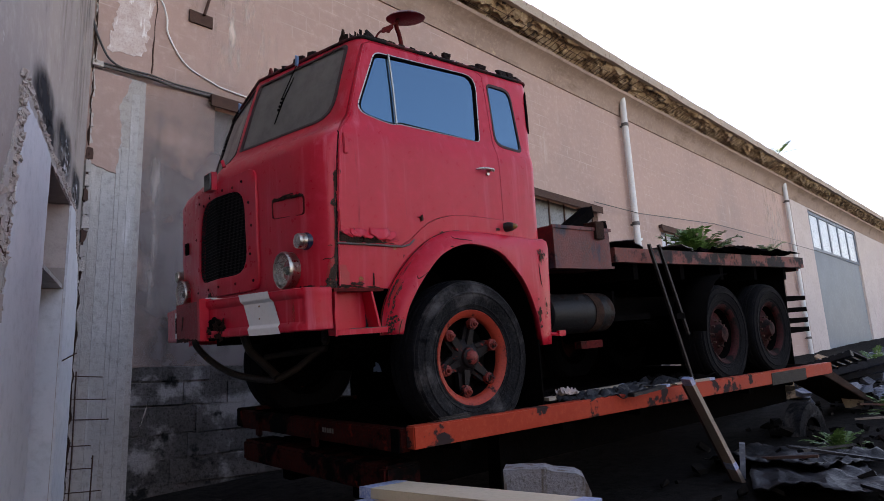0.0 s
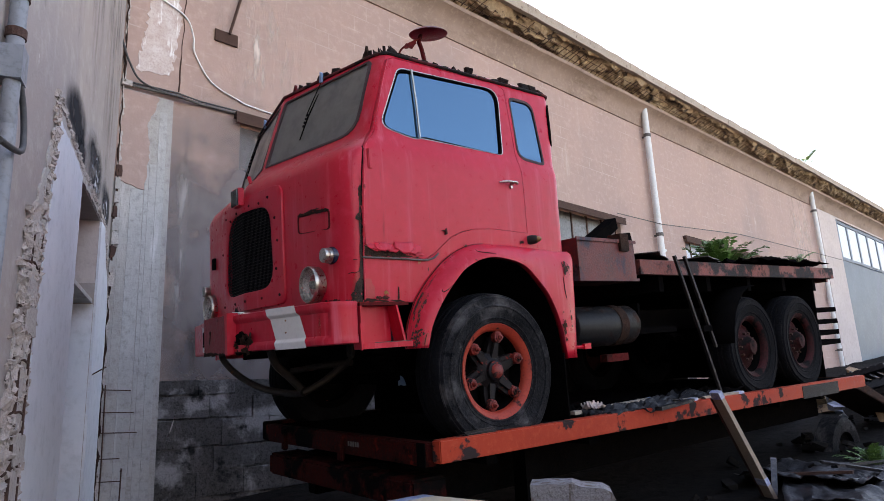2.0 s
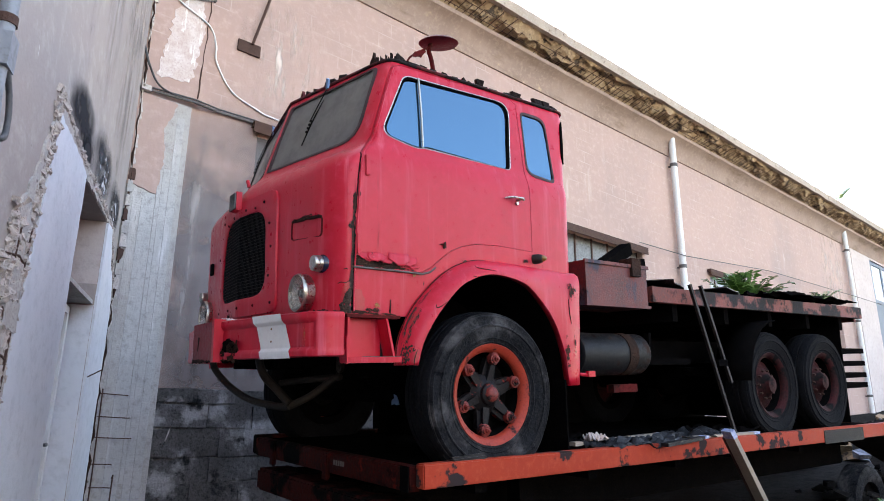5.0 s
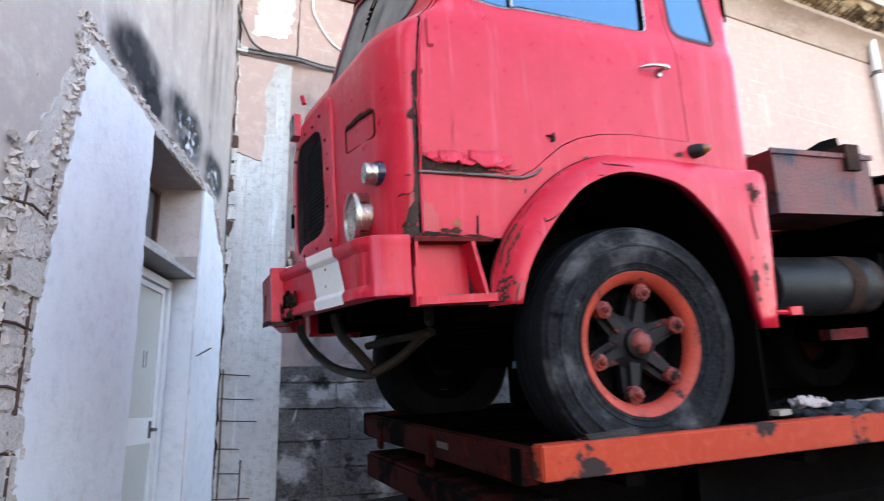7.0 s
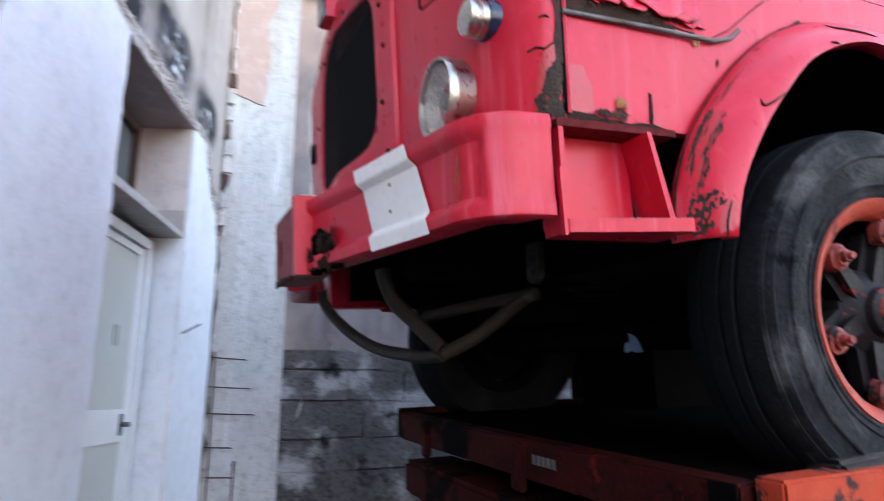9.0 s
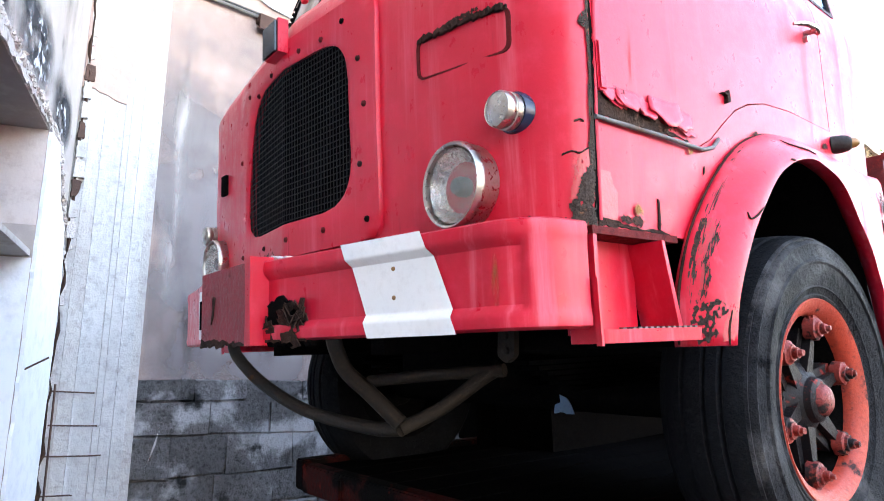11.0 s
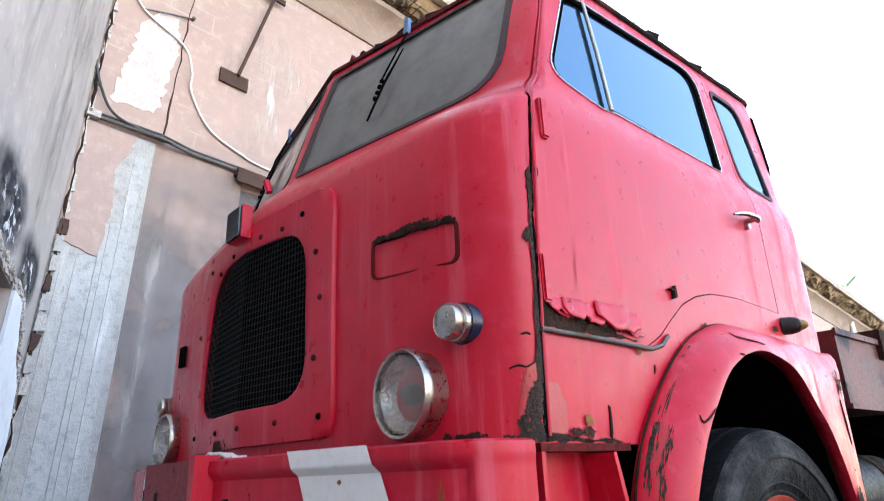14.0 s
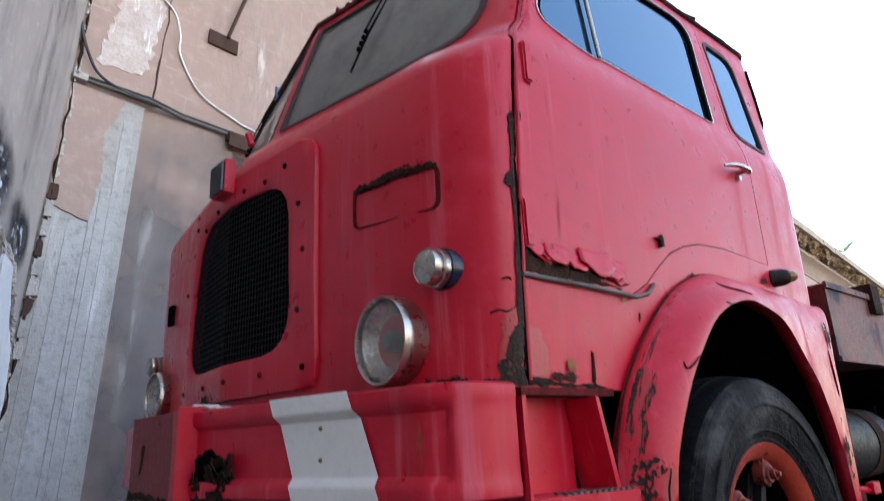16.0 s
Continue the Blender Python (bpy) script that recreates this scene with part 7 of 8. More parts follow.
            turned(bm, [(0.0, 0.026), (0.010, 0.026), (0.012, 0.014), (0.017, 0.013), (0.018, -0.002), (0.027, -0.003), (0.029, -0.012), (0.040, -0.016), (0.044, -0.05)], Matrix.Translation((0.243, 0, 0)), 14, False)
            for q in bm.verts:
                q.co += 0.005 * noise.noise_vector(q.co * 40 + Vector((0, k, 0)))
            bmesh.ops.transform(bm, matrix=m, verts=bm.verts)
            part("clamp", bm, CLAMPRED, w, "wheel clamp with nut", smooth=50)
        bm = bmesh.new()
        turned(bm, [(0.0, -0.14), (0.262, -0.15), (0.262, -0.16), (0.0, -0.16)], turn, 32, False)
        part("brake_drum", bm, BLACK, w)
    else:
        for k in range(10):
            ang = math.radians(36 * k)
            bm = bmesh.new()
            turned(bm, [(0.0, 0.02), (0.012, 0.02), (0.014, -0.02)], turn @ Matrix.Rotation(ang, 4, "Z") @ Matrix.Translation((0.15, 0, -0.06)), 8, False)
            part("wheel_nut", bm, BROWN, w)
    return w


# sooty wheel red, darkened further for the shade under the bed
SHADERED = surf("sooty_shaded_red_wheel_paint", [(0.05, 0.008, 0.009), (0.025, 0.007, 0.007), (0.012, 0.008, 0.008)], 6, 0.7, 0, 0.3, 60, [((0.006, 0.006, 0.006), 5, 0.5, 0.6, (1, 1, 1))], spec=0.1)
# grimy red, darkened for the shade on the trailer's front and far side
FRONTRED = surf("grimy_shaded_red_beam_paint", [(0.046, 0.006, 0.0045), (0.018, 0.004, 0.004), (0.09, 0.010, 0.007)], 4, 0.7, 0, 0.3, 50, [((0.0035, 0.003, 0.003), 3, 0.46, 0.56, (1, 1, 1)), ((0.13, 0.015, 0.010), 7, 0.62, 0.70, (1, 1, 1))], spec=0.05)
DECK = lambda x: 1.0 - 0.0253 * (x - 2.49)
wheel(3.165, 2.985, AXLE_Z, 1, DECK(3.2) - AXLE_Z + 0.0, True, RIM)
wheel(3.165, 2 * YC - 2.985, AXLE_Z, -1, DECK(3.2) - AXLE_Z, True, RIM)
# rear wheels: dark red and dark tyre walls stand for under-bed shade
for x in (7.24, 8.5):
    wheel(x, 3.12, 1.375, 1, DECK(x) - 1.375, False, SHADERED)
    wheel(x, 2 * YC - 3.12, 1.375, -1, DECK(x) - 1.375, False, SHADERED)

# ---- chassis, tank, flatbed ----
# frame, axles and engine take black for the shade under the truck
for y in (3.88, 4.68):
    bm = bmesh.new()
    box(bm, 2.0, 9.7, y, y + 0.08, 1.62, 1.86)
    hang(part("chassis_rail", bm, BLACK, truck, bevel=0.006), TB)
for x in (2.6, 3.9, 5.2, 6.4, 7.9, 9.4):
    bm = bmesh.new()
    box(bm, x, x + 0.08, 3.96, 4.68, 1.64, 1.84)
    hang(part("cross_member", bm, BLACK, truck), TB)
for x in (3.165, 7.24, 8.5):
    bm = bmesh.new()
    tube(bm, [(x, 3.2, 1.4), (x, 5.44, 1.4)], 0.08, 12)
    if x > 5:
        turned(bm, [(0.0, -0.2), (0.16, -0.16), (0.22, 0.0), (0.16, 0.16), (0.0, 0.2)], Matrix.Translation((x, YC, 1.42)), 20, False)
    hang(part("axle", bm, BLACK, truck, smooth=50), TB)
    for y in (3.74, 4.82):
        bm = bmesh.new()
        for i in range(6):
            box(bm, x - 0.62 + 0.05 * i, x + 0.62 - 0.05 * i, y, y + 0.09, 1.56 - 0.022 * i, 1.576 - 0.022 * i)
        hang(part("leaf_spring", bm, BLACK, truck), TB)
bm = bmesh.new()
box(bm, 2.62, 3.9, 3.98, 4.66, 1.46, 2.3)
hang(part("engine_block", bm, BLACK, truck, "engine block under the cab, blackened for shade", bevel=0.14), TB)
# added black panel for the dark behind the bumper
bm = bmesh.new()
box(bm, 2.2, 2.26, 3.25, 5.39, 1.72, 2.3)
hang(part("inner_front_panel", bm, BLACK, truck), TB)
# tank paint darkened to near black for the shade there
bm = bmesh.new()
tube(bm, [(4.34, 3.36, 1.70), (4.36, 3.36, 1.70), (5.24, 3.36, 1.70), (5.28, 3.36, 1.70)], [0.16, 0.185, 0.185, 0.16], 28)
tank = hang(part("fuel_tank", bm, surf("grimy_shaded_tank_paint", [(0.006, 0.0065, 0.008), (0.012, 0.012, 0.0135), (0.004, 0.004, 0.004)], 6, 0.5, 0, 0.2, 50, [((0.04, 0.018, 0.012), 5, 0.56, 0.66, (1, 1, 1)), ((0.03, 0.03, 0.032), 3, 0.60, 0.78, (1, 1, 1))], spec=0.15), truck, "grimy cylindrical air tank, darkened for shade", smooth=40), TB)
for x in (4.95,):
    bm = bmesh.new()
    tube(bm, [(x, 3.36, 1.70), (x + 0.12, 3.36, 1.70)], 0.19, 28)
    part("strap", bm, RUST, tank, smooth=40)
# tool locker behind the cab
MAROON = surf("dark_maroon_rusty_paint", [(0.15, 0.018, 0.016), (0.07, 0.014, 0.013), (0.19, 0.035, 0.026)], 5, 0.6, 0, 0.3, 50, [((0.045, 0.042, 0.058), 3, 0.54, 0.64, (1, 1, 0.6)), ((0.012, 0.010, 0.010), 5, 0.60, 0.68, (1, 1, 1)), ((0.30, 0.05, 0.035), 7, 0.64, 0.70, (1, 1, 0.5))])
bm = bmesh.new()
box(bm, 4.27, 5.08, 3.05, 3.5, 2.09, 2.46)
locker = hang(part("locker", bm, MAROON, truck, "dark maroon rusty steel locker behind the cab", bevel=0.006), TB)
for z0, z1 in ((2.435, 2.465), (2.085, 2.11)):
    bm = bmesh.new()
    box(bm, 4.25, 5.10, 3.035, 3.049, z0, z1)
    part("edge_strip", bm, MAROON, locker, bevel=0.003)
bm = bmesh.new()
box(bm, 5.2, 9.72, 3.08, 3.16, 2.16, 2.30)
box(bm, 5.2, 9.72, 5.48, 5.56, 2.16, 2.30)
box(bm, 5.2, 5.28, 3.16, 5.48, 2.16, 2.30)
box(bm, 9.66, 9.72, 3.16, 5.48, 2.12, 2.30)
hang(part("bed_frame", bm, surf("chipped_brick_red_steel", [(0.20, 0.03, 0.02), (0.12, 0.025, 0.02), (0.28, 0.06, 0.04)], 5, 0.65, 0, 0.3, 50, [((0.012, 0.010, 0.010), 3, 0.48, 0.56, (1, 1, 1)), ((0.03, 0.012, 0.01), 9, 0.56, 0.64, (1, 1, 1))]), truck, "chipped brick red frame of the flatbed"), TB)
for i in range(9):
    bm = bmesh.new()
    y = 3.17 + 0.257 * i
    box(bm, 5.22, 9.66, y, y + 0.245, 2.27, 2.31)
    hang(part("bed_plank", bm, BLACK, truck), TB)
for x in (5.6, 6.5, 7.4, 8.3, 9.2):
    bm = bmesh.new()
    box(bm, x, x + 0.08, 3.16, 5.48, 2.0, 2.16)
    hang(part("bed_bearer", bm, BLACK, truck), TB)
# mudguards take black for the shade round the rear wheels
for far in (False, True):
    y0, y1 = (3.0, 3.4) if not far else (2 * YC - 3.4, 2 * YC - 3.0)
    bm = bmesh.new()
    arc = [(7.24 - 0.62 * math.cos(a), 1.375 + 0.68 * math.sin(a)) for a in [math.radians(5 + 14 * i) for i in range(7)]]
    ga = [(bm.verts.new((xa, y0, za)), bm.verts.new((xa, y1, za))) for xa, za in arc]
    for a_, b_ in zip(ga, ga[1:]):
        bm.faces.new((a_[0], b_[0], b_[1], a_[1]))
    mg = hang(part("mudguard", bm, BLACK, truck, "bent mudguard, blackened for shade", smooth=50), TB)
    s_ = mg.modifiers.new("thick", "SOLIDIFY")
    s_.thickness = 0.012
for z in (1.3, 1.43, 1.58, 1.74):
    bm = bmesh.new()
    box(bm, 9.3, 9.95, 3.2, 5.4, z - 0.03, z + 0.035)
    hang(part("rear_ladder_bar", bm, BLACK, truck), TB)
# added boards: keep the bright wall from showing under the bed
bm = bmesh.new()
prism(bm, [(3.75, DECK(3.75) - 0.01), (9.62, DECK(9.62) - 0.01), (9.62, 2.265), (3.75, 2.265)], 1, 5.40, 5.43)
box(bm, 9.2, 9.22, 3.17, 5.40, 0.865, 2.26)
hang(part("side_skirt", bm, BLACK, truck, "added black board closing the view under the bed"), TB)
# added box: hides the bright gap under the far side
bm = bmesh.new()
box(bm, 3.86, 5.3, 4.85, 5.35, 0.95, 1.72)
hang(part("battery_box", bm, BLACK, truck, "added black box closing the gap under the cab", bevel=0.02), TB)
# blue patch stands for daylight seen through under the engine
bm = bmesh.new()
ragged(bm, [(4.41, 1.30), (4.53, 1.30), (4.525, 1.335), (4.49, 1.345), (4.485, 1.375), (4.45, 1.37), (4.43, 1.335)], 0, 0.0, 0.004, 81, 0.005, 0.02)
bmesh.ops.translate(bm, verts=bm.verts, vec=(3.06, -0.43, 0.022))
hang(part("plastic_scrap", bm, surf("daylight_blue", [(0.10, 0.20, 0.34), (0.14, 0.25, 0.40)], 12, 0.5), truck, "pale blue patch standing for daylight seen under the engine"), TB)
# added flaps: close the bright gaps behind the front wheels
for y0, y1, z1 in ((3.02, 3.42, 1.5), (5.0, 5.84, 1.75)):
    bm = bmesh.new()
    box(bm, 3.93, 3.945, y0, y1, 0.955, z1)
    hang(part("mud_flap", bm, BLACK, truck, "added black flap closing the gap behind the front wheel"), TB)
bm = bmesh.new()
box(bm, 5.0, 5.34, 3.42, 3.5, 1.36, 1.43)
hang(part("red_reflector_box", bm, RED_DARK, truck), TB)
bm = bmesh.new()
box(bm, 5.35, 6.05, 3.3, 3.36, 1.60, 1.66)
box(bm, 5.4, 5.44, 3.3, 3.36, 1.6, 1.9)
hang(part("side_guard", bm, BLACK, truck), TB)

# ---- trailer under the truck ----
trailer, RB = in_truck_frame("trailer", (5.5, YC, 0.2), "low flatbed trailer with orange-red beams, laden with the truck", "trailer")
TILTED = Matrix.Translation((2.49, 0, 1.012)) @ pose(0, 0, 0, 0, 1.45, 0)


def tpart(name, bm, material, label="", bevel=0.0, smooth=0.0):
    bmesh.ops.transform(bm, matrix=TILTED, verts=bm.verts)
    return hang(part(name, bm, material, trailer, label, smooth, bevel), RB)


Y0, Y1 = 2.885, 5.56
bm = bmesh.new()
box(bm, 0.03, 7.2, Y0, Y0 + 0.09, -0.125, 0.02)
tpart("side_beam", bm, ORANGE, "orange-red painted side beam with rusty gaps", 0.008)
# far beam takes the shaded red instead of the near beam's orange
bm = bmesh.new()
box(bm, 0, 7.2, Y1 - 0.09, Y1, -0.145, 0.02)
tpart("side_beam", bm, FRONTRED, "far side beam, red paint darkened for shade", 0.008)
# front beam: shade on the trailer's front put into its red
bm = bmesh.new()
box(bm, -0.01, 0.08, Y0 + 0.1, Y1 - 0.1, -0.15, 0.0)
tpart("front_beam", bm, FRONTRED, "dark red front beam, deepened for shade", 0.008)
bm = bmesh.new()
box(bm, -0.018, -0.011, Y0 + 0.1, Y0 + 0.19, -0.15, 0.0)
tpart("corner_post", bm, BLACK)
for k in range(5):
    bm = bmesh.new()
    box(bm, -0.0125, -0.0105, 3.80 + 0.034 * k, 3.824 + 0.034 * k, -0.085, -0.05)
    tpart("stencil_bar", bm, STEEL, "small faded pale stencil mark")
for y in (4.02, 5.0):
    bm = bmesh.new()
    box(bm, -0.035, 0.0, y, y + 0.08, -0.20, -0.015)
    tpart("front_lug", bm, FRONTRED, "dark red lug on the front beam, deepened for shade", 0.01)
# planks and bearers take black for the shade below the truck
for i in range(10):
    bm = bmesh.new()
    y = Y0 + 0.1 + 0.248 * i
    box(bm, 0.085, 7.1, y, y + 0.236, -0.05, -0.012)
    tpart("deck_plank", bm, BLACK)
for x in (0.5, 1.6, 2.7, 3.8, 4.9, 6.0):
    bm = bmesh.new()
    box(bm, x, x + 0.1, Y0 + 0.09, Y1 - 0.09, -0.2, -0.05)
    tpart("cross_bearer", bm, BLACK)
# main beams blackened for the shade under the deck
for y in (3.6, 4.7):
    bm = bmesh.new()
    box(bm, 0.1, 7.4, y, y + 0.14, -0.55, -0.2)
    tpart("main_beam", bm, BLACK, "main beam under the deck, blackened for shade", 0.01)
# lower frame takes the same shade-darkened red
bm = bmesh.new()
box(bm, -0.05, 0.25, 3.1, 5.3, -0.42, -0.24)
tpart("drawbar_frame", bm, FRONTRED, "lower front frame, red paint darkened for shade", 0.02)
bm = bmesh.new()
box(bm, 5.3, 6.3, Y0 - 0.006, Y0, -0.14, -0.0)
tpart("patch_plate", bm, IRON, "sooty dark patch plate on the beam")
for x in (6.62,):
    for y, s in ((3.0, 1), (2 * YC - 3.0, -1)):
        bm = bmesh.new()
        turn = Matrix.Translation((x, y, -0.93)) @ (pose(0, 0, 0, 90, 0, 0) if s > 0 else pose(0, 0, 0, -90, 0, 0))
        turned(bm, [(0.28, 0.0), (0.38, 0.02), (0.45, 0.0), (0.47, -0.05), (0.47, -0.2), (0.4, -0.24), (0.28, -0.22)], turn, 40)
        tw_ = tpart("tyre", bm, RUBBER, "black trailer tyre", 0, 40)
        bm = bmesh.new()
        turned(bm, [(0.0, 0.03), (0.08, 0.02), (0.1, -0.04), (0.28, -0.06), (0.28, -0.16), (0.0, -0.16)], turn, 32, False)
        tpart("wheel_disc", bm, BLACK, "", 0, 40)
# legs take the same black, again for shade
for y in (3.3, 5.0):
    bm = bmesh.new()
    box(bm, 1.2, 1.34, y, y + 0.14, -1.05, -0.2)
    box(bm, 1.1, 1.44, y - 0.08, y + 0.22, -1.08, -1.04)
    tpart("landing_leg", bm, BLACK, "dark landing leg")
# loading ramps at the trailer's tail
for i in range(2):
    bm = bmesh.new()
    prism(bm, [(7.2, 0.0), (9.0, -0.62), (9.0, -0.72), (7.2, -0.15)], 1, 3.0 + 1.5 * i, 3.6 + 1.5 * i)
    tpart("tail_ramp", bm, RUST, "rusty dark sloping tail ramp", 0.01)

# ---- what lies on the decks ----


def crumple(name, base, size, mat_, label, cat, seed, amp=0.06, frame_=TRUCK, n=26, sub=2.2):
    """A crumpled sheet: a folded grid with thickness, its middle at the base."""
    rr = random.Random(seed)
    bm = bmesh.new()
    g = []
    for i in range(n + 1):
        g.append([])
        for j in range(n + 1):
            u, v = i / n - 0.5, j / n - 0.5
            q = Vector((u * sub * 3 + seed, v * sub * 3, seed * 0.37))
            ed = 1 + 0.12 * noise.noise(q * 1.7)
            h = amp * (0.5 + noise.noise(q) + 0.5 * abs(noise.noise(q * 2.3)) + 0.25 * noise.noise(q * 5))
            g[-1].append(bm.verts.new((u * size[0] * ed, v * size[1] * ed, max(h, 0.004))))
    for i in range(n):
        for j in range(n):
            bm.faces.new((g[i][j], g[i + 1][j], g[i + 1][j + 1], g[i][j + 1]))
    ob = part(name, bm, mat_, smooth=30)
    s_ = ob.modifiers.new("thick", "SOLIDIFY")
    s_.thickness = 0.006
    ob.matrix_world = frame_ @ Matrix.Translation(base) @ Matrix.Rotation(rr.uniform(-0.4, 0.4), 4, "Z")
    return tagged(ob, label, cat)


for k, (x, y, sx, sy, mt) in enumerate(((4.75, 3.05, 0.9, 0.35, SHEET), (5.7, 3.2, 1.1, 0.5, SHEET), (6.5, 3.4, 0.9, 0.5, BLACK), (4.4, 3.5, 0.7, 0.6, BLACK))):
    crumple("crumpled_sheet", (x, y, DECK(x) - 0.012), (sx, sy), mt, "crumpled dark sheeting on the trailer deck", "sheeting", 11 + k, 0.07)
crumple("pale_rag", (4.45, 3.2, DECK(4.4) + 0.05), (0.16, 0.12), PALE, "pale crumpled rag on the trailer deck", "rag", 31, 0.05)
for k, (x, y, ln, rz) in enumerate(((5.2, 2.86, 0.9, 12), (5.9, 2.98, 1.2, -4), (4.9, 3.3, 1.4, 6))):
    bl = thing("batten", TRUCK @ Matrix.Translation((x, y, DECK(x) + 0.022)) @ pose(0, 0, 0, 0, 1.2, rz), "narrow grey timber batten with a taped end", "batten", "battens on the trailer deck")
    bm = bmesh.new()
    box(bm, -ln / 2, ln / 2, -0.03, 0.03, 0, 0.03)
    part("bar", bm, TIMBER if k else SHEET, bl, bevel=0.004)
    bm = bmesh.new()
    box(bm, ln / 2 - 0.09, ln / 2 + 0.003, -0.032, 0.032, -0.002, 0.032)
    part("taped_end", bm, TAPE, bl)
bm = bmesh.new()
v = box(bm, 2.76, 3.06, 2.90, 3.02, DECK(2.9) - 0.01, DECK(2.9) + 0.055)
for q in v:
    q.co += Vector((random.uniform(-0.03, 0.03), random.uniform(-0.02, 0.02), random.uniform(-0.01, 0.01)))
bmesh.ops.bevel(bm, geom=list(bm.edges), offset=0.015, segments=2, affect="EDGES")
chock = part("wheel_chock", bm, IRON)
chock.matrix_world = TRUCK
tagged(chock, "crumbling dark wooden wedge in front of the flat tyre", "wedge")
# beams and sheets heaped on the truck's bed
for k, (a, b, r) in enumerate((((5.0, 3.5, 2.50), (5.75, 3.75, 2.80), 0.06), ((5.35, 3.3, 2.46), (5.62, 3.5, 2.60), 0.05))):
    d = (Vector(b) - Vector(a))
    bm = bmesh.new()
    box(bm, 0, d.length, -r, r, -r, r)
    ob = part("steel_beam", bm, BLACK, bevel=0.008)
    ob.matrix_world = TRUCK @ Matrix.Translation(a) @ d.to_track_quat("X", "Z").to_matrix().to_4x4()
    tagged(ob, "dark steel beam lying askew across the locker", "beam")
bm = bmesh.new()
box(bm, 4.85, 4.97, 3.02, 3.16, 2.36, 2.52)
bk = part("rusty_block", bm, RUST, bevel=0.01)
bk.matrix_world = TRUCK
tagged(bk, "rusty block on the edge of the locker", "block")
rnd = random.Random(15)
for k in range(12):
    x = 5.4 + 0.28 * k
    y = rnd.uniform(3.5, 4.4)
    ln = rnd.uniform(0.8, 2.0)
    st_ = thing("scrap_sheet", TRUCK @ Matrix.Translation((x + 0.4, y, 2.325 + 0.012 * (k % 6))) @ pose(0, 0, 0, rnd.uniform(-3, 3), rnd.uniform(-4, 2), rnd.uniform(-25, 25)), "thin dark scrap sheet lying on the flatbed", "scrap sheet", "scrap on the flatbed")
    bm = bmesh.new()
    ragged(bm, [(-ln / 2, -0.2), (ln / 2, -0.15), (ln / 2, 0.2), (-ln / 2, 0.16)], 2, 0, 0.008, k + 400, 0.03, 0.2)
    part("sheet", bm, (BLACK, SHEET, STEEL)[k % 3], st_)
crumple("bent_sheet", (8.3, 3.25, 2.31), (2.2, 0.5), BLACK, "long bent dark sheet hanging over the flatbed edge", "sheet", 17, 0.07)
# ladder strips leaning from the bed to the trailer
ld = thing("steel_ladder", TRUCK @ Matrix.Translation((6.15, 2.96, 1.0)), "thin dark steel ladder leaning on the flatbed", "ladder")
lb = Vector((6.15, 2.96, 1.0))
for a, b in (((5.70, 3.02, 2.34), (6.16, 2.96, DECK(6.1) + 0.02)), ((5.88, 3.02, 2.34), (6.2, 2.98, 1.42))):
    bm = bmesh.new()
    tube(bm, [a, b], 0.02, 4)
    hang(part("rail", bm, IRON, ld), lb)
bm = bmesh.new()
box(bm, 5.98, 6.14, 2.96, 3.0, 1.58, 1.64)
hang(part("rung", bm, BLACK, ld), lb)

# ---- timber, boards and rubble round the trailer ----
a, b = Vector((5.60, 2.71, 1.02)), Vector((6.13, 2.54, -0.1))
pw = thing("leaning_plank", TRUCK @ Matrix.Translation(b), "pale timber plank with taped ends leaning on the trailer", "plank")
d = a - b
m = d.to_track_quat("Z", "Y").to_matrix().to_4x4()
bm = bmesh.new()
box(bm, -0.055, 0.055, -0.02, 0.02, 0, d.length)
pl = part("board", bm, TIMBER, pw, bevel=0.003)
pl.matrix_local = m
bm = bmesh.new()
box(bm, -0.09, -0.06, -0.018, 0.018, 0.02, d.length - 0.05)
p2 = part("second_board", bm, BROWN, pw)
p2.matrix_local = m
for z0 in (0.30, d.length - 0.05):
    bm = bmesh.new()
    box(bm, -0.058, 0.058, -0.023, 0.023, z0, z0 + 0.07)
    t_ = part("tape_band", bm, TAPE, pw, "blue and white tape")
    t_.matrix_local = m
bm = bmesh.new()
box(bm, -0.035, 0.035, -0.025, 0.025, 0, 0.36)
pp = part("short_post", bm, TARP)
pp.matrix_world = Matrix.Translation((4.1, 2.55, ground_z(4.1, 2.55) - 0.03)) @ pose(0, 0, 0, 6, -6, 20)
tagged(pp, "short bluish post standing in the rubble", "post")


def board_box(x, y, z, L, W, H, rz, rx=0.0, ry=0.0):
    t = thing("board_pack", Matrix.Translation((x, y, z)) @ pose(0, 0, 0, rx, ry, rz), "long flat beige pack of boards with blue taped ends", "board pack", "board packs")
    bm = bmesh.new()
    box(bm, -L / 2, L / 2, -W / 2, W / 2, 0, H)
    part("pack", bm, CARD, t, bevel=0.004)
    for s in (-1, 1):
        bm = bmesh.new()
        box(bm, min(s * L / 2, s * (L / 2 - 0.1)) - 0.002, max(s * L / 2, s * (L / 2 - 0.1)) + 0.002, -W / 2 - 0.002, W / 2 + 0.002, -0.002, H + 0.002)
        part("tape_band", bm, TAPE, t, "blue and white tape")
    return t


board_box(0.28, 2.52, 0.62, 1.5, 0.31, 0.06, -88)
board_box(0.22, 2.47, 0.555, 1.5, 0.31, 0.06, -86)
rnd = random.Random(66)
# grey weathered log and a heap that carries the packs
bm = bmesh.new()
ragged(bm, [(-0.26, 0), (0.275, 0), (0.27, 0.55), (0.235, 0.64), (0.19, 0.665), (0.05, 0.68), (0.0, 0.695), (-0.26, 0.70)], 1, 0.0, 0.3, 27, 0.004, 0.05)
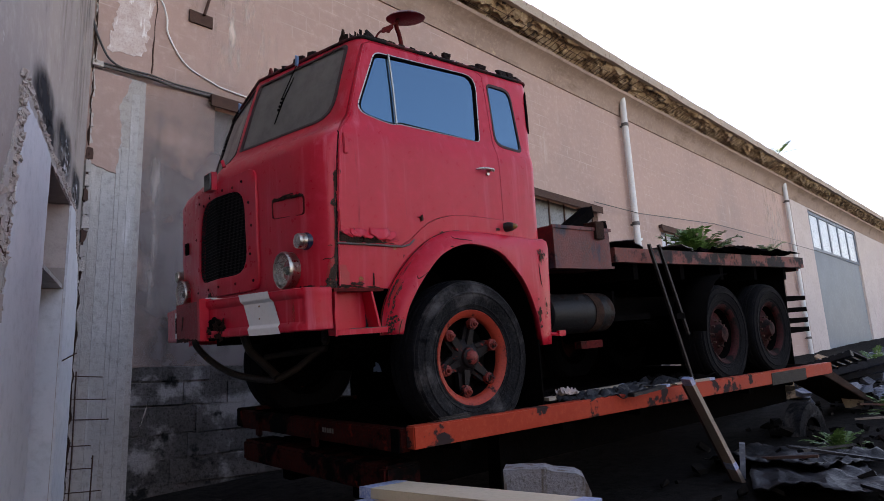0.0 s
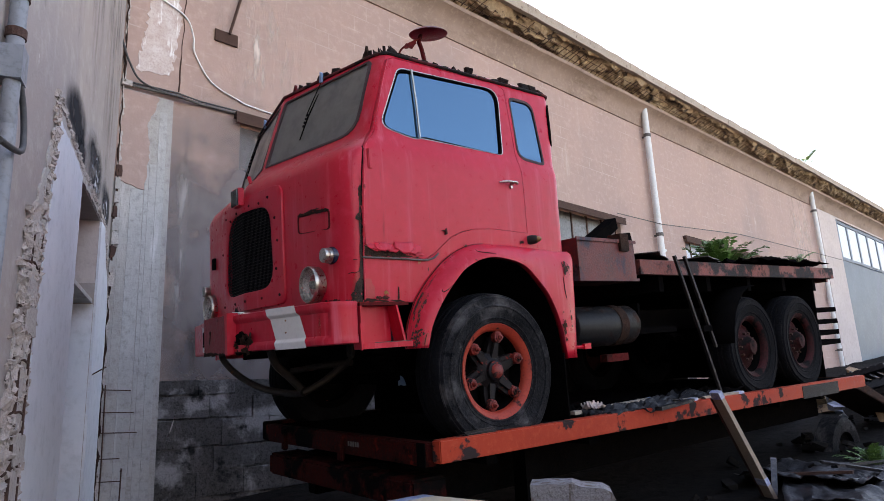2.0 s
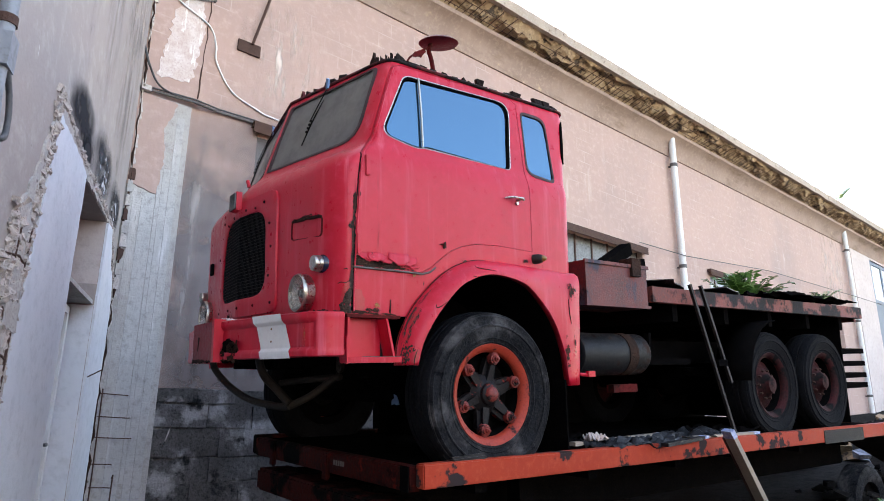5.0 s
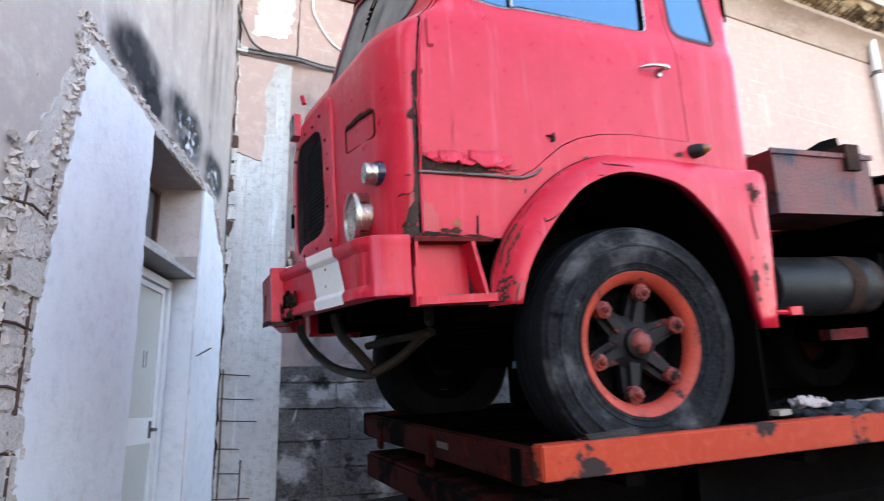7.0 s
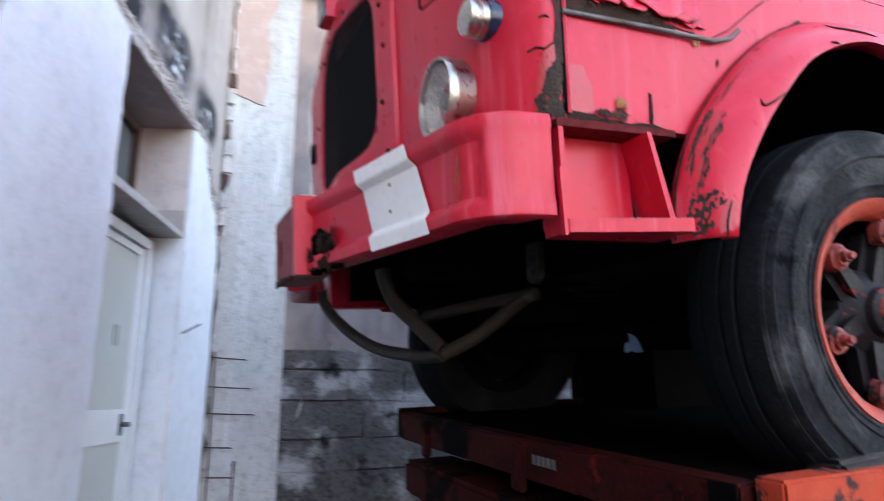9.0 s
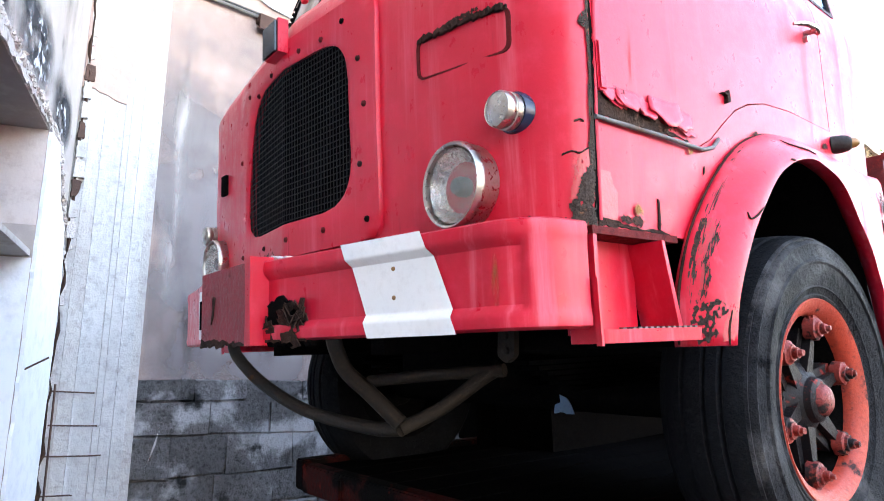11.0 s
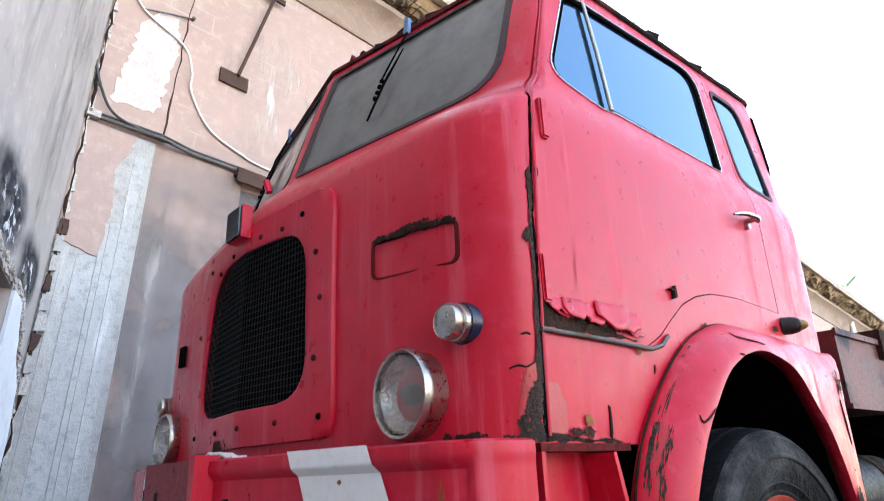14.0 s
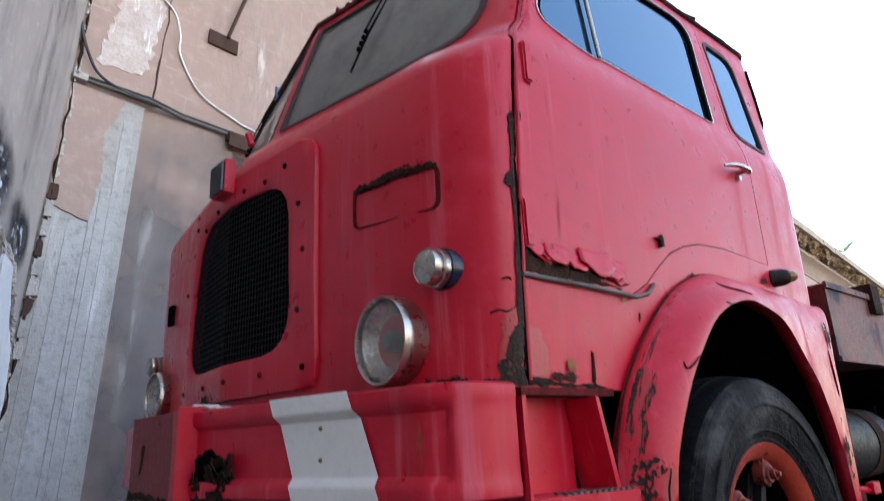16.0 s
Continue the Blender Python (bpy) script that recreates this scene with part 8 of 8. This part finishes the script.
lg = part("weathered_block", bm, surf("weathered_grey_block", [(0.20, 0.20, 0.215), (0.25, 0.25, 0.265), (0.13, 0.12, 0.115)], 5, 0.9, 0, 0.6, 40, [((0.12, 0.095, 0.08), 4, 0.52, 0.60, (2.5, 2.5, 0.5)), ((0.02, 0.016, 0.014), 13, 0.66, 0.69, (3, 3, 0.5)), ((0.34, 0.34, 0.35), 8, 0.66, 0.72, (3, 3, 0.4))]), bevel=0.006)
lg.matrix_world = Matrix.Translation((0.957, 2.49, 0.03)) @ pose(0, 0, 0, 0, 0, -53)
bm = bmesh.new()
for x0 in (-0.45, 0.25):
    v = box(bm, x0, x0 + 0.3, -0.14, 0.14, 0, 0.54)
    for q in v:
        q.co += Vector((rnd.uniform(-0.03, 0.03), rnd.uniform(-0.03, 0.03), 0))
box(bm, -0.5, 0.6, -0.16, 0.16, 0.495, 0.55)
tr = part("trestle", bm, BLACK, bevel=0.01)
tr.matrix_world = Matrix.Translation((0.22, 2.5, 0.005)) @ pose(0, 0, 0, 0, 0, -87)
tagged(tr, "dark low trestle carrying the board packs", "trestle")
tagged(lg, "weathered grey upright block with cracked streaked face", "block")


def rubble(name, n, x0, x1, y0, y1, size, mt, label, seed, lift=0.0):
    rr = random.Random(seed)
    bm = bmesh.new()
    for _ in range(n):
        x, y = rr.uniform(x0, x1), rr.uniform(y0, y1)
        s = size * rr.uniform(0.4, 1.6)
        m_ = Matrix.Translation((x, y, ground_z(x, y) + lift * rr.random() + 0.2 * s)) @ Euler((rr.uniform(-0.6, 0.6), rr.uniform(-0.6, 0.6), rr.uniform(0, 6))).to_matrix().to_4x4()
        v = box(bm, -s, s, -s * 0.7, s * 0.7, -s * 0.4, s * 0.4, m_)
        for q in v:
            q.co += Vector((rr.uniform(-1, 1), rr.uniform(-1, 1), rr.uniform(-1, 1))) * s * 0.3
    return tagged(part(name, bm, mt), label, "rubble", kind="stuff")


# rubble shares the ground's colour, darkened for shade
rubble("rubble", 260, 2.0, 14, -0.5, 3.4, 0.05, GROUND, "rubble strewn over the yard, darkened for shade like the ground", 5, 0.08)
rubble("pale_rubble", 140, 8.0, 22, 0.0, 5.0, 0.12, TARP, "pale broken rubble and plaster", 6, 0.3)
rubble("brick_rubble", 70, 9.0, 20, 1.0, 6.0, 0.1, TILE, "broken brick rubble", 7, 0.3)
for k in range(16):
    x, y = rnd.uniform(3.2, 12), rnd.uniform(0.3, 2.6) + 0.0
    crumple("plastic_sheet", (x, y, ground_z(x, y) + 0.03), (rnd.uniform(0.6, 1.6), rnd.uniform(0.5, 1.1)), TARP if x > 6 else SHEET, "crumpled pale plastic sheet on the rubble", "plastic sheet", 40 + k, 0.10, Matrix(), 26, 1.1)
for k in range(14):
    x, y = rnd.uniform(2.2, 10), rnd.uniform(0.6, 2.5)
    bm = bmesh.new()
    ln = rnd.uniform(0.6, 1.8)
    box(bm, -ln / 2, ln / 2, -0.03, 0.03, 0, 0.025)
    ob = part("loose_lath", bm, (TIMBER, SHEET, BROWN)[k % 3], bevel=0.003)
    ob.matrix_world = Matrix.Translation((x, y, ground_z(x, y) + 0.12)) @ pose(0, 0, 0, rnd.uniform(-8, 8), rnd.uniform(-12, 6), rnd.uniform(0, 180))
    tagged(ob, "loose lath lying on the rubble", "lath")
# slatted pallets tipped on the heap
for k, (x, y, rz) in enumerate(((10.6, 3.0, 25), (12.2, 3.6, -15))):
    p = thing("pallet", Matrix.Translation((x, y, ground_z(x, y) + 0.35)) @ pose(0, 0, 0, -14, 16, rz), "grey slatted pallet tipped on the rubble heap", "pallet", "pallets on the heap")
    for i in range(7):
        bm = bmesh.new()
        box(bm, -0.6, 0.6, -0.5 + 0.15 * i, -0.4 + 0.15 * i, 0.09, 0.11)
        part("slat", bm, SHEET, p)
    for i in range(3):
        bm = bmesh.new()
        box(bm, -0.6 + 0.55 * i, -0.5 + 0.55 * i, -0.5, 0.5, 0, 0.09)
        part("bearer", bm, SHEET, p)
# low brick-red kerb wall at the far end
bm = bmesh.new()
prism(bm, [(16.0, 0.2), (16.0, 1.30), (22.0, 1.28), (24.2, 0.35), (24.2, 0.2)], 1, 6.4, 7.6)
tagged(part("loading_bank", bm, DULLRED, bevel=0.03), "dark brick red loading bank behind the trailer", "bank", kind="structure")

# ---- plants ----


def fern(name, at, n, length, label, seed, up=0.9):
    """Pinnate fronds: a bent stalk with many paired leaflets."""
    rr = random.Random(seed)
    t = thing(name, at, label, "plant")
    leaves, stalks = bmesh.new(), bmesh.new()
    for _ in range(n):
        az, el, ln = rr.uniform(0, math.tau), rr.uniform(0.25, 1.35) * up, length * rr.uniform(0.6, 1.1)
        d = Vector((math.cos(az) * math.cos(el), math.sin(az) * math.cos(el), math.sin(el)))
        pts = []
        for i in range(9):
            f = i / 8
            pts.append(d * ln * f + Vector((0, 0, -0.35 * ln * f * f)) + Vector((rr.uniform(-1, 1), rr.uniform(-1, 1), 0)) * 0.01)
        tube(stalks, pts, [0.007 * (1 - 0.8 * i / 8) + 0.001 for i in range(9)], 4)
        for i in range(2, 9):
            for s in (-1, 1):
                for sub in (0, 0.5):
                    if i + sub > 8:
                        continue
                    base = pts[i].lerp(pts[min(i + 1, 8)], sub)
                    tang = (pts[min(i + 1, 8)] - pts[i - 1]).normalized()
                    sd = tang.cross(Vector((0, 0, 1))).normalized() * s
                    L = ln * 0.2 * (1 - 0.5 * i / 8) * rr.uniform(0.8, 1.2)
                    tip = base + sd * L + tang * L * 0.4 + Vector((0, 0, rr.uniform(-0.4, 0.1) * L))
                    mid = base.lerp(tip, 0.45)
                    wv = tang * L * 0.17
                    v = [leaves.verts.new(p) for p in (base, mid + wv, tip, mid - wv)]
                    leaves.faces.new(v)
    part("foliage", leaves, LEAF, t)
    part("stalk", stalks, LEAF, t)
    return t


fern("tree_of_heaven_shoot", TRUCK @ Matrix.Translation((9.75, 4.7, 2.31)), 130, 1.0, "bright green feathery shrub growing behind the flatbed", 3, 1.2)
fern("flatbed_weed", TRUCK @ Matrix.Translation((8.9, 3.2, 2.33)), 8, 0.35, "small yellowish green weed on the flatbed edge", 12)
fern("weed", Matrix.Translation((8.6, 2.2, ground_z(8.6, 2.2))), 16, 0.5, "green weed in the rubble", 5, 1.1)
fern("weed", Matrix.Translation((5.6, 2.1, ground_z(5.6, 2.1))), 16, 0.45, "green weed in the rubble", 6, 1.1)
fern("eave_weed", Matrix.Translation((23.8, 7.5, 9.44)), 12, 0.9, "small weed rooted on the eave", 7, 1.0)
fern("weed", Matrix.Translation((14.5, 3.5, ground_z(14.5, 3.5) + 0.2)), 14, 0.7, "green weed in the rubble", 8, 1.1)
bm = bmesh.new()
tube(bm, [(11.0, 8.02, 5.5), (12.8, 7.84, 5.45), (18, 8.0, 5.95), (25.45, 7.84, 6.1), (36, 8.05, 6.45)], 0.012, 5)
tagged(part("wall_wire", bm, STEEL), "thin grey wire strung along the wall", "wire")
